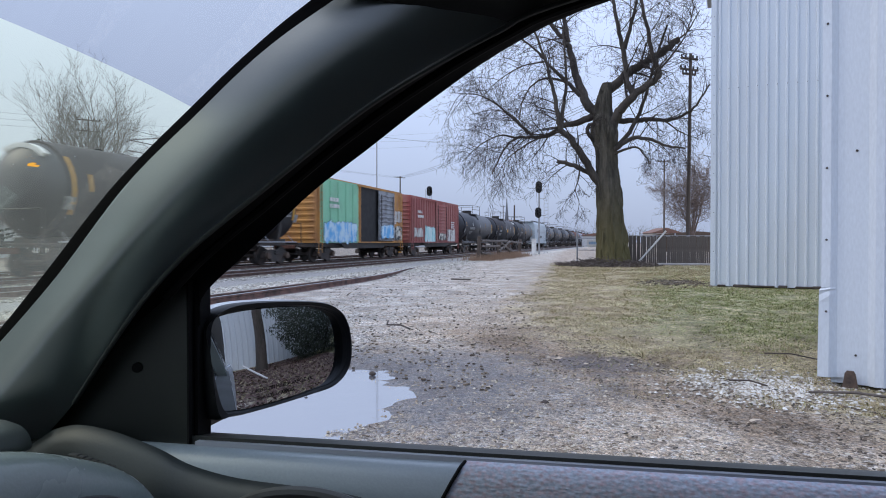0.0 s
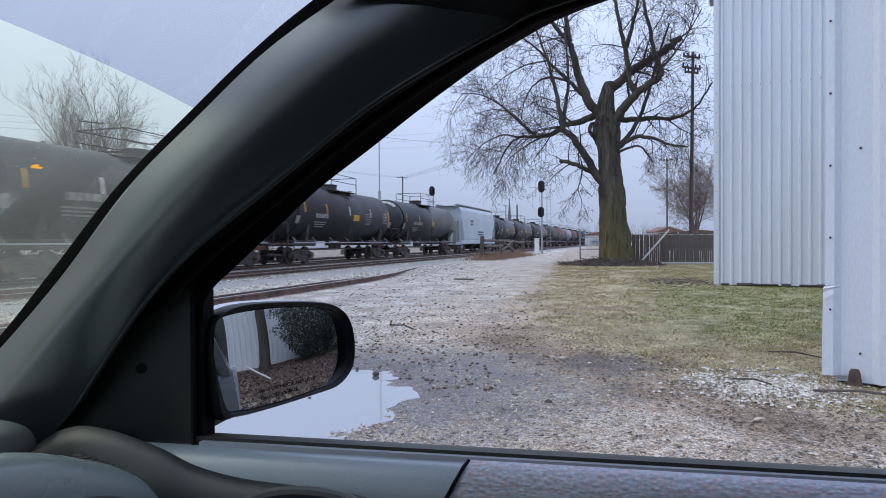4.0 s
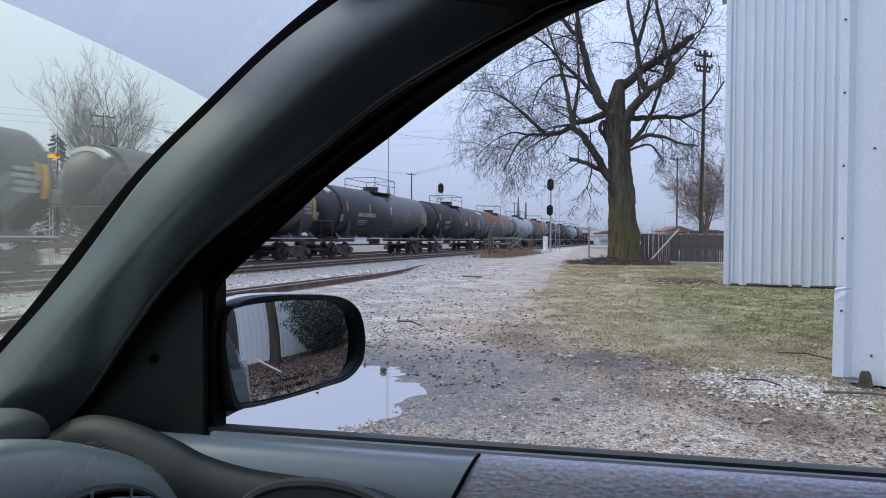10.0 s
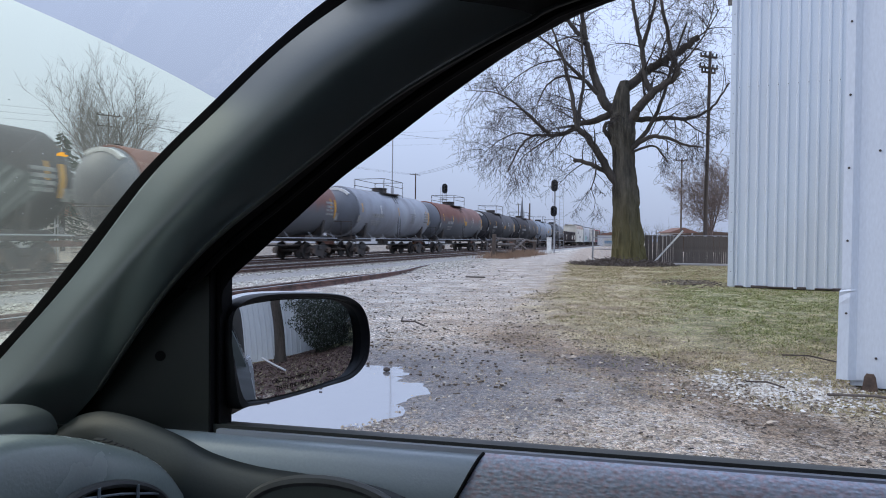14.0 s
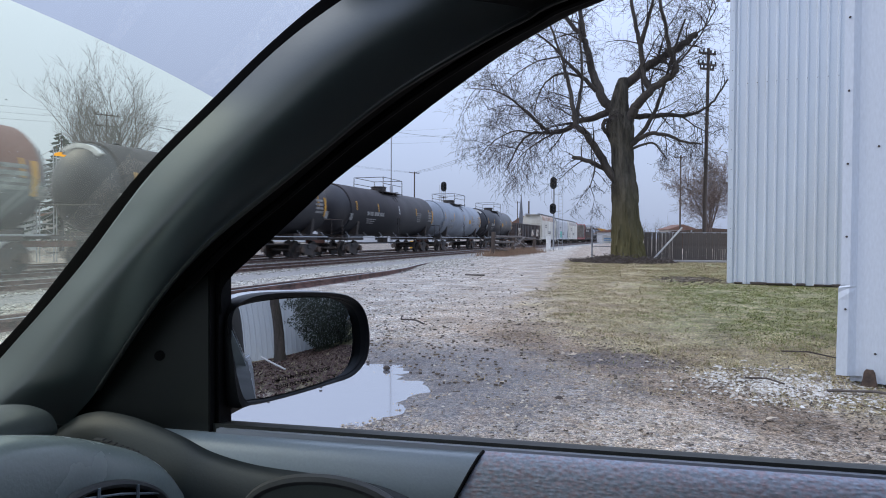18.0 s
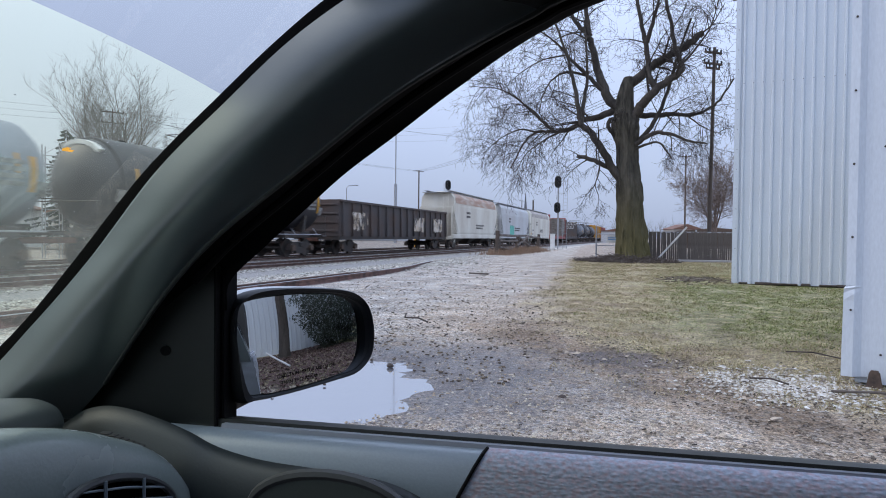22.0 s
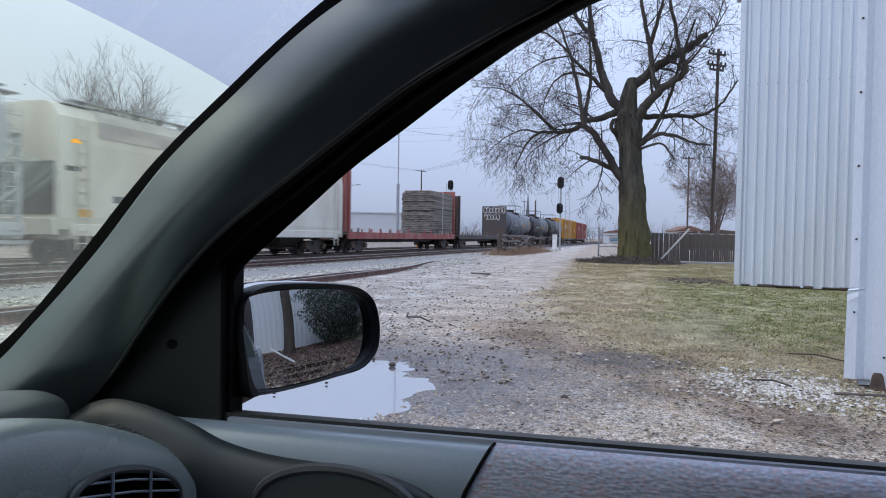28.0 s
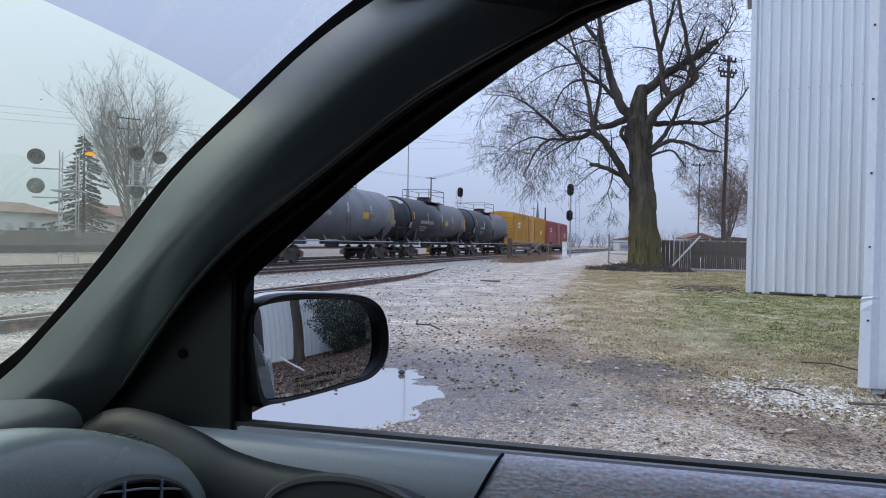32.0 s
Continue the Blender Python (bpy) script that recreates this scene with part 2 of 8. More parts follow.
M("rubber", (0.006, 0.006, 0.0065), 0.75, 0.0, 0.2, 6.0, 0.1, None, (1, 1, 1), 40, 0.12)
M("seal_grey", (0.034, 0.036, 0.032), 0.5, 0.0, 0.2, 6.0, 0.1, None, (1, 1, 1), 200, 0.4)
M("car_silver", (0.50, 0.52, 0.55), 0.28, 0.3, 0.08, 2.0, 0.0)
M("headliner", (0.07, 0.07, 0.07), 0.95, 0.0, 0.15, 4.0, 0.2, None, (1, 1, 1), 300)
# same cloth as headliner, with the shade at its edge put into the colour
M("headliner_shade", (0.022, 0.021, 0.021), 0.95, 0.0, 0.15, 4.0, 0.2, None, (1, 1, 1), 300, 0.2)
M("leaf_pale", (0.52, 0.43, 0.33), 0.85, 0.0, 0.3, 30.0, 0.1)
M("twig_litter", (0.085, 0.065, 0.055), 0.95, 0.0, 0.6, 6.0, 0.3, (0.15, 0.125, 0.105))
M("leaf_brown", (0.14, 0.085, 0.072), 0.9, 0.0, 0.4, 8.0, 0.2)
def two_tone(name, upper, lower, height, bark=False):
    """Paint worn red-brown above and grey below, with a ragged border."""
    if bark:
        m = mat(name, upper, 0.95, 0.0, 0.7, 3.0, 1.0, tuple(0.35 * k for k in upper), (1, 1, 0.22), 10)
    else:
        m = mat(name, upper, 0.6, 0.0, 0.4, 0.6, 0.06, tuple(0.7 * k for k in upper), (1, 1, 0.5))
    n, l = m.node_tree.nodes, m.node_tree.links
    b = n["Principled BSDF"]
    old = b.inputs["Base Color"].links[0].from_socket
    tc, sp_, tn, ad, st = n.new("ShaderNodeTexCoord"), n.new("ShaderNodeSeparateXYZ"), n.new("ShaderNodeTexNoise"), n.new("ShaderNodeMath"), n.new("ShaderNodeMapRange")
    tn.inputs["Scale"].default_value = 1.5
    l.new(tc.outputs["Object"], sp_.inputs[0])
    l.new(tc.outputs["Object"], tn.inputs[0])
    ad.operation = "ADD"
    l.new(sp_.outputs["Z"], ad.inputs[0])
    l.new(tn.outputs["Fac"], ad.inputs[1])
    st.inputs["From Min"].default_value, st.inputs["From Max"].default_value = (0.6, height + 3.5) if bark else (height + 0.1, height + 0.9)
    l.new(ad.outputs[0], st.inputs[0])
    mx = n.new("ShaderNodeMixRGB")
    mx.inputs[1].default_value = (*lower, 1)
    l.new(st.outputs[0], mx.inputs[0])
    l.new(old, mx.inputs[2])
    l.new(mx.outputs[0], b.inputs["Base Color"])
    MAT[name] = m


two_tone("tank_brown", (0.20, 0.075, 0.05), (0.10, 0.105, 0.115), 2.9)
two_tone("bark_trunk", (0.100, 0.088, 0.066), (0.112, 0.097, 0.036), 1.4, True)
two_tone("tank_dusty", (0.032, 0.025, 0.026), (0.013, 0.014, 0.018), 2.9)
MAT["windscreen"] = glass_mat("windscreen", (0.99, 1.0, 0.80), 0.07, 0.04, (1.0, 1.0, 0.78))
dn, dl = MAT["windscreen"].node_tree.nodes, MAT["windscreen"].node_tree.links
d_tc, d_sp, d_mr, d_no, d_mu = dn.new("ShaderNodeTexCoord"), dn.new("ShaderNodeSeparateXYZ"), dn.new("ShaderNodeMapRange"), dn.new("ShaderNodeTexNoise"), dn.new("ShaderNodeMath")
# haze grows towards the bottom: veiling glare painted into the dust film
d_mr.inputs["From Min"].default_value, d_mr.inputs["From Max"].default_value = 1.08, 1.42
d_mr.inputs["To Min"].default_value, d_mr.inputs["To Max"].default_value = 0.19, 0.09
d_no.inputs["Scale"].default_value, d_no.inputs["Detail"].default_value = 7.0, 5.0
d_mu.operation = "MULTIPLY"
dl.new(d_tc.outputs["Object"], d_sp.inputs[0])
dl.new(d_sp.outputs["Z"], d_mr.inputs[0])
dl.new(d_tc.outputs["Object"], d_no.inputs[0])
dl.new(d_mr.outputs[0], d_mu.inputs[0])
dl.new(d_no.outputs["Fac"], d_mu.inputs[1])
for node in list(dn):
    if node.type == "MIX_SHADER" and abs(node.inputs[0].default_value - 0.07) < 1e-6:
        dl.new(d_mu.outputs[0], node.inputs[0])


def spray_mat(name, first, second, cover=0.5, streak=(1, 1.6, 0.7)):
    """Sprayed paint in two colours with a ragged, worn outline that lets the wall show through."""
    m = bpy.data.materials.new(name)
    m.use_nodes = True
    n, l = m.node_tree.nodes, m.node_tree.links
    b, o = n["Principled BSDF"], n["Material Output"]
    b.inputs["Roughness"].default_value = 0.7
    tc, mp, a, c2 = n.new("ShaderNodeTexCoord"), n.new("ShaderNodeMapping"), n.new("ShaderNodeTexNoise"), n.new("ShaderNodeTexNoise")
    mp.inputs["Scale"].default_value = streak
    a.inputs["Scale"].default_value, a.inputs["Detail"].default_value, a.inputs["Roughness"].default_value = 1.5, 7.0, 0.65
    c2.inputs["Scale"].default_value, c2.inputs["Detail"].default_value = 2.3, 4.0
    l.new(tc.outputs["Object"], mp.inputs[0])
    l.new(mp.outputs[0], a.inputs[0])
    l.new(mp.outputs[0], c2.inputs[0])
    r = n.new("ShaderNodeValToRGB")
    r.color_ramp.elements[0].position, r.color_ramp.elements[1].position = 0.44, 0.56
    r.color_ramp.elements[0].color, r.color_ramp.elements[1].color = (*first, 1), (*second, 1)
    l.new(c2.outputs["Fac"], r.inputs[0])
    l.new(r.outputs[0], b.inputs["Base Color"])
    sp = n.new("ShaderNodeSeparateXYZ")
    l.new(tc.outputs["Generated"], sp.inputs[0])
    last = a.outputs["Fac"]
    for axis, reach in (("Y", 0.10), ("Z", 0.22)):
        d, k, mr, ad = n.new("ShaderNodeMath"), n.new("ShaderNodeMath"), n.new("ShaderNodeMapRange"), n.new("ShaderNodeMath")
        d.operation, d.inputs[1].default_value = "SUBTRACT", 0.5
        k.operation = "ABSOLUTE"
        mr.inputs["From Min"].default_value, mr.inputs["From Max"].default_value = 0.5 - reach, 0.5
        mr.inputs["To Min"].default_value, mr.inputs["To Max"].default_value = 0.0, 0.45
        ad.operation = "SUBTRACT"
        l.new(sp.outputs[axis], d.inputs[0])
        l.new(d.outputs[0], k.inputs[0])
        l.new(k.outputs[0], mr.inputs[0])
        l.new(last, ad.inputs[0])
        l.new(mr.outputs[0], ad.inputs[1])
        last = ad.outputs[0]
    mask, clear, mix = n.new("ShaderNodeMapRange"), n.new("ShaderNodeBsdfTransparent"), n.new("ShaderNodeMixShader")
    mask.inputs["From Min"].default_value, mask.inputs["From Max"].default_value = 0.55 - cover * 0.3, 0.62 - cover * 0.3
    l.new(last, mask.inputs[0])
    l.new(mask.outputs[0], mix.inputs[0])
    l.new(clear.outputs[0], mix.inputs[1])
    l.new(b.outputs[0], mix.inputs[2])
    l.new(mix.outputs[0], o.inputs[0])
    MAT[name] = m


spray_mat("spray_blue", (0.13, 0.42, 0.75), (0.55, 0.72, 0.82), 0.85)
spray_mat("spray_teal", (0.30, 0.62, 0.62), (0.62, 0.74, 0.72), 0.7, (1, 2.5, 0.5))
spray_mat("spray_green", (0.16, 0.55, 0.44), (0.12, 0.42, 0.34), 0.8, (1, 2.5, 0.5))
spray_mat("spray_white", (0.62, 0.60, 0.56), (0.42, 0.40, 0.37), 0.55, (1, 2.2, 0.6))
spray_mat("spray_mixed", (0.60, 0.58, 0.50), (0.05, 0.05, 0.05), 0.6, (1, 1.5, 1.2))
spray_mat("spray_tan", (0.55, 0.44, 0.32), (0.62, 0.58, 0.52), 0.30, (1, 2.4, 0.8))
MAT["shade_band"] = glass_mat("shade_band", (0.66, 0.665, 0.67), 0.03)
MAT["clear_glass"] = glass_mat("clear_glass", (0.95, 0.98, 0.97), 0.01)
mirror_m = bpy.data.materials.new("mirror_glass")
mirror_m.use_nodes = True
mb = mirror_m.node_tree.nodes["Principled BSDF"]
mb.inputs["Base Color"].default_value, mb.inputs["Metallic"].default_value, mb.inputs["Roughness"].default_value = (0.47, 0.50, 0.53, 1), 1.0, 0.012
MAT["mirror_glass"] = mirror_m


# ------------------------------------------------------------ mesh tools
class Mesh:
    """Collects vertices and faces of one mesh."""

    def __init__(self):
        self.v, self.f = [], []

    def add(self, verts, faces):
        n = len(self.v)
        self.v += [tuple(p) for p in verts]
        self.f += [tuple(i + n for i in q) for q in faces]
        return self

    def box(self, c, s, bevel=0.0, m=None):
        hx, hy, hz = s[0] / 2, s[1] / 2, s[2] / 2
        if not bevel:
            vs = [(x, y, z) for x in (-hx, hx) for y in (-hy, hy) for z in (-hz, hz)]
            fs = [(0, 1, 3, 2), (4, 6, 7, 5), (0, 4, 5, 1), (2, 3, 7, 6), (0, 2, 6, 4), (1, 5, 7, 3)]
        else:
            b = min(bevel, 0.45 * min(s))
            vs, ix = [], {}
            for x in (0, 1):
                for y in (0, 1):
                    for z in (0, 1):
                        sx, sy, sz = 2 * x - 1, 2 * y - 1, 2 * z - 1
                        for a in range(3):
                            p = [sx * (hx - b), sy * (hy - b), sz * (hz - b)]
                            p[a] = (sx * hx, sy * hy, sz * hz)[a]
                            ix[x, y, z, a] = len(vs)
                            vs.append(tuple(p))
            fs = []
            for a in range(3):
                o = [i for i in range(3) if i != a]
                for e in (0, 1):
                    ring = []
                    for p, q in ((0, 0), (1, 0), (1, 1), (0, 1)):
                        k = [0, 0, 0]
                        k[a], k[o[0]], k[o[1]] = e, p, q
                        ring.append(ix[k[0], k[1], k[2], a])
                    fs.append(tuple(ring))
                for p in (0, 1):
                    for q in (0, 1):
                        k0, k1 = [0, 0, 0], [0, 0, 0]
                        k0[a], k0[o[0]], k0[o[1]] = 0, p, q
                        k1[a], k1[o[0]], k1[o[1]] = 1, p, q
                        fs.append((ix[(*k0, o[0])], ix[(*k1, o[0])], ix[(*k1, o[1])], ix[(*k0, o[1])]))
            for x in (0, 1):
                for y in (0, 1):
                    for z in (0, 1):
                        fs.append((ix[x, y, z, 0], ix[x, y, z, 1], ix[x, y, z, 2]))
        if m is not None:
            vs = [m @ Vector(p) for p in vs]
        return self.add([(p[0] + c[0], p[1] + c[1], p[2] + c[2]) for p in vs], fs)

    def tube(self, pts, r, n=8, caps=True):
        """A tube along points; r is one radius or one for each point."""
        rs = r if isinstance(r, (list, tuple)) else [r] * len(pts)
        pts = [Vector(p) for p in pts]
        rings, side = [], None
        for i, p in enumerate(pts):
            d = (pts[min(i + 1, len(pts) - 1)] - pts[max(i - 1, 0)])
            d = d.normalized() if d.length > 1e-9 else Vector((0, 0, 1))
            if side is None:
                side = d.orthogonal().normalized()
            side = (side - d * side.dot(d))
            side = side.normalized() if side.length > 1e-6 else d.orthogonal().normalized()
            up = d.cross(side)
            rings.append([p + (side * math.cos(2 * math.pi * k / n) + up * math.sin(2 * math.pi * k / n)) * rs[i] for k in range(n)])
        return self.loft(rings, True, caps)

    def loft(self, rings, closed=True, caps=False):
        n = len(rings[0])
        vs = [p for ring in rings for p in ring]
        fs = []
        for i in range(len(rings) - 1):
            for k in range(n if closed else n - 1):
                a, b = i * n + k, i * n + (k + 1) % n
                fs.append((a, b, b + n, a + n))
        if caps:
            fs += [tuple(range(n))[::-1], tuple(range((len(rings) - 1) * n, len(rings) * n))]
        return self.add(vs, fs)

    def prism(self, outline, axis, a, b):
        """A flat outline (two coordinates) thickened from a to b along an axis."""
        def at(p, t):
            q = list(p)
            q.insert(axis, t)
            return tuple(q)
        n = len(outline)
        vs = [at(p, a) for p in outline] + [at(p, b) for p in outline]
        fs = [tuple(range(n))[::-1], tuple(range(n, 2 * n))] + [(k, (k + 1) % n, n + (k + 1) % n, n + k) for k in range(n)]
        return self.add(vs, fs)

    def data(self, name, material, smooth=False, fix=True):
        me = bpy.data.meshes.new(name)
        me.from_pydata(self.v, [], self.f)
        if fix:
            bm = bmesh.new()
            bm.from_mesh(me)
            bmesh.ops.recalc_face_normals(bm, faces=bm.faces)
            bm.to_mesh(me)
            bm.free()
        if smooth:
            me.polygons.foreach_set("use_smooth", [True] * len(me.polygons))
            me.set_sharp_from_angle(angle=radians(40))
        me.materials.append(MAT[material])
        me.update()
        return me


def part(name, mesh, material, parent=None, label="", smooth=False, kind=""):
    """Links a mesh as one object under a thing or part."""
    me = mesh.data(name, material, smooth) if isinstance(mesh, Mesh) else mesh
    ob = new(name, me)
    if parent is not None:
        ob.parent = parent
    if label or kind:
        tagged(ob, label, kind=kind)
    return ob


def empty(name, m, label, category, group="", kind=""):
    ob = new(name)
    ob.matrix_world = m
    return tagged(ob, label, category, group, kind)


def smooth_line(pts, n=6):
    """A smooth line through points (Catmull-Rom)."""
    p = [Vector(q) for q in pts]
    p = [p[0] * 2 - p[1]] + p + [p[-1] * 2 - p[-2]]
    res = []
    for i in range(1, len(p) - 2):
        for k in range(n):
            t = k / n
            res.append(0.5 * (2 * p[i] + (p[i + 1] - p[i - 1]) * t + (2 * p[i - 1] - 5 * p[i] + 4 * p[i + 1] - p[i + 2]) * t * t
                              + (3 * p[i] - p[i - 1] - 3 * p[i + 1] + p[i + 2]) * t ** 3))
    return res + [p[-2]]


rng = random.Random(7)


# ------------------------------------------------------------ ground
def ground_height(x, y):
    """Lower under the railway, gently uneven on the yard."""
    low = -0.12 * min(1.0, max(0.0, (-10.2 - x) / 1.6))
    near = max(0.0, 1 - max(abs(x + 2) / 14, abs(y - 12) / 34))
    e = ((x + 3.0) / 1.40) ** 2 + ((y - 4.45) / 1.36) ** 2  # hollow of the puddle
    e += 0.30 * noise.noise((x * 2.0, y * 2.4, 5.0)) + 0.26 * noise.noise((x * 5.5, y * 6.5, 9.0)) + 0.22 * noise.noise((x * 12, y * 14, 4.0)) - 0.05
    low += 0.05 * (e - 1) if e < 1.5 else 0.025 * max(0.0, 1 - (e - 1.5) / 6)
    return low + near * 0.006 * max(0.0, min(1.0, (13 - y) / 6)) * noise.noise((x * 6.0, y * 4.0, 7.0)) + near * 0.03 * (noise.noise((x * 0.5, y * 0.5, 3.1)) + 0.4 * noise.noise((x * 1.7, y * 1.7, 1.0)))


def ground_material():
    m = bpy.data.materials.new("yard_ground")
    m.use_nodes = True
    n, l = m.node_tree.nodes, m.node_tree.links
    b = n["Principled BSDF"]
    tc = n.new("ShaderNodeTexCoord")
    sep = n.new("ShaderNodeSeparateXYZ")
    l.new(tc.outputs["Object"], sep.inputs[0])

    def tex(scale, detail=5.0, rough=0.55):
        t = n.new("ShaderNodeTexNoise")
        t.inputs["Scale"].default_value, t.inputs["Detail"].default_value, t.inputs["Roughness"].default_value = scale, detail, rough
        l.new(tc.outputs["Object"], t.inputs[0])
        return t.outputs["Fac"]

    def math_node(op, a, c):
        k = n.new("ShaderNodeMath")
        k.operation = op
        for i, s in enumerate((a, c)):
            if isinstance(s, (int, float)):
                k.inputs[i].default_value = s
            else:
                l.new(s, k.inputs[i])
        return k.outputs[0]

    def step(v, a, c):
        r = n.new("ShaderNodeMapRange")
        r.inputs["From Min"].default_value, r.inputs["From Max"].default_value = a, c
        l.new(v, r.inputs[0])
        return r.outputs[0]

    def mixc(fac, a, c):
        k = n.new("ShaderNodeMixRGB")
        l.new(fac, k.inputs[0])
        for i, s in ((1, a), (2, c)):
            if isinstance(s, tuple):
                k.inputs[i].default_value = (*s, 1)
            else:
                l.new(s, k.inputs[i])
        return k.outputs[0]

    patch0 = tex(0.9, 7, 0.65)
    wob, fine, mid, grit = tex(0.7, 6), tex(55, 4, 0.7), tex(3.2, 7, 0.7), tex(11, 5, 0.75)
    chip = n.new("ShaderNodeTexVoronoi")
    chip.inputs["Scale"].default_value = 90
    l.new(tc.outputs["Object"], chip.inputs[0])
    chips = n.new("ShaderNodeSeparateColor")
    l.new(chip.outputs["Color"], chips.inputs[0])
    stone = n.new("ShaderNodeTexVoronoi")
    stone.inputs["Scale"].default_value = 34
    l.new(tc.outputs["Object"], stone.inputs[0])
    cell = n.new("ShaderNodeSeparateColor")
    l.new(stone.outputs["Color"], cell.inputs[0])
    x_, y_ = sep.outputs["X"], sep.outputs["Y"]
    sway = math_node("MULTIPLY", math_node("SUBTRACT", wob, 0.5), 2.4)
    sway2 = math_node("MULTIPLY", math_node("SUBTRACT", mid, 0.5), 1.6)
    lane = math_node("ADD", math_node("ADD", x_, sway), sway2)
    # grey gravel, stone by stone
    gravel = mixc(step(grit, 0.38, 0.66), (0.54, 0.52, 0.475), (0.27, 0.25, 0.22))
    gravel = mixc(math_node("MULTIPLY", step(cell.outputs[0], 0.55, 0.9), 0.85), gravel, (0.76, 0.74, 0.70))
    gravel = mixc(math_node("MULTIPLY", step(cell.outputs[1], 0.62, 0.92), 0.85), gravel, (0.085, 0.08, 0.082))
    # tan packed sand with pale stones
    tan = mixc(step(grit, 0.36, 0.68), (0.72, 0.61, 0.48), (0.46, 0.365, 0.27))
    tan = mixc(math_node("MULTIPLY", step(cell.outputs[0], 0.66, 0.95), 0.8), tan, (0.74, 0.72, 0.69))
    tan = mixc(math_node("MULTIPLY", step(cell.outputs[1], 0.70, 0.95), 0.75), tan, (0.12, 0.10, 0.085))
    soil = mixc(step(grit, 0.35, 0.7), (0.31, 0.225, 0.150), (0.145, 0.105, 0.070))
    soil = mixc(math_node("MULTIPLY", step(cell.outputs[2], 0.80, 1.0), 0.6), soil, (0.42, 0.38, 0.34))
    stones = mixc(step(grit, 0.36, 0.66), (0.57, 0.555, 0.50), (0.33, 0.315, 0.28))
    off = math_node("ADD", lane, math_node("MULTIPLY", y_, 0.21))
    base = mixc(math_node("MULTIPLY", step(off, -2.2, -0.9), step(grit, 0.80, 0.42)), gravel, tan)
    packed = mixc(step(patch0, 0.38, 0.62), (0.40, 0.385, 0.355), (0.24, 0.228, 0.21))  # worn hard further along the lane
    base = mixc(math_node("MULTIPLY", step(y_, 8.5, 14.0), 0.72), base, packed)
    base = mixc(step(x_, -8.6, -9.8), base, stones)
    base = mixc(step(x_, -20.5, -23.5), base, mixc(step(mid, 0.4, 0.62), (0.20, 0.185, 0.16), (0.12, 0.105, 0.085)))
    base = mixc(math_node("MULTIPLY", step(mid, 0.47, 0.62), 0.75), base, soil)
    # bare brown rim, then lawn, greener towards the shed
    edge = math_node("ADD", lane, math_node("MULTIPLY", y_, 0.09))
    front = math_node("ADD", y_, math_node("ADD", sway, sway2))
    rim = math_node("MULTIPLY", step(edge, -1.9, -0.9), step(front, 5.6, 6.6))
    # brown track of bare soil between the gravel and the lawn
    cross = math_node("ADD", math_node("ADD", math_node("MULTIPLY", x_, 0.78), math_node("MULTIPLY", math_node("SUBTRACT", y_, 6.0), 0.62)), math_node("MULTIPLY", sway2, 0.45))
    track = math_node("MULTIPLY", math_node("MULTIPLY", step(math_node("ABSOLUTE", cross, 0.0), 0.75, 0.25), step(y_, 3.9, 4.8)), step(y_, 9.5, 8.0))
    base = mixc(math_node("MULTIPLY", track, step(grit, 0.75, 0.42)), base, soil)
    base = mixc(math_node("MULTIPLY", rim, math_node("ADD", 0.2, math_node("MULTIPLY", grit, 0.7))), base, soil)
    lawn = math_node("MULTIPLY", math_node("MULTIPLY", step(edge, -1.4, -0.2), step(y_, 37.0, 34.5)), step(cross, 0.25, 0.9))
    straw = mixc(step(grit, 0.4, 0.62), (0.47, 0.395, 0.235), (0.29, 0.24, 0.14))
    green = mixc(step(grit, 0.38, 0.64), (0.19, 0.235, 0.075), (0.095, 0.125, 0.042))
    lush = math_node("MULTIPLY", step(math_node("ADD", x_, sway), -0.7, 0.9), step(front, 7.5, 9.5))
    turf = mixc(math_node("MULTIPLY", step(mid, 0.66, 0.46), math_node("ADD", 0.15, math_node("MULTIPLY", lush, 0.6))), straw, green)
    bald = math_node("MULTIPLY", math_node("MULTIPLY", step(tex(1.1, 6, 0.65), 0.48, 0.60), math_node("SUBTRACT", 1.0, lush)), 0.75)
    turf = mixc(bald, turf, soil)
    base = mixc(math_node("MULTIPLY", lawn, step(grit, 0.78, 0.45)), base, turf)
    mx, my = math_node("MULTIPLY", math_node("ADD", x_, 0.22), 1.7), math_node("MULTIPLY", math_node("SUBTRACT", y_, 6.75), 2.2)
    muddy = math_node("ADD", math_node("ADD", math_node("MULTIPLY", mx, mx), math_node("MULTIPLY", my, my)), sway2)
    base = mixc(math_node("MULTIPLY", step(muddy, 1.1, 0.7), 0.9), base, (0.17, 0.145, 0.135))  # bare muddy spot
    patch = tex(1.6, 6, 0.6)
    tone = mixc(step(patch, 0.36, 0.64), (0.76, 0.73, 0.70), (1.42, 1.42, 1.42))
    mul = n.new("ShaderNodeMixRGB")
    mul.blend_type, mul.inputs[0].default_value = "MULTIPLY", 1.0
    l.new(base, mul.inputs[1])
    l.new(tone, mul.inputs[2])
    base = mul.outputs[0]
    # each small chip of stone has its own tone
    tone2 = mixc(chips.outputs[0], (0.36, 0.36, 0.37), (1.68, 1.67, 1.64))
    mul2 = n.new("ShaderNodeMixRGB")
    mul2.blend_type, mul2.inputs[0].default_value = "MULTIPLY", 0.95
    l.new(base, mul2.inputs[1])
    l.new(tone2, mul2.inputs[2])
    base = mul2.outputs[0]
    # damp patch round the puddle
    dx = math_node("MULTIPLY", math_node("ADD", sep.outputs["X"], 2.0), 0.55)
    dy = math_node("MULTIPLY", math_node("SUBTRACT", sep.outputs["Y"], 5.2), 0.5)
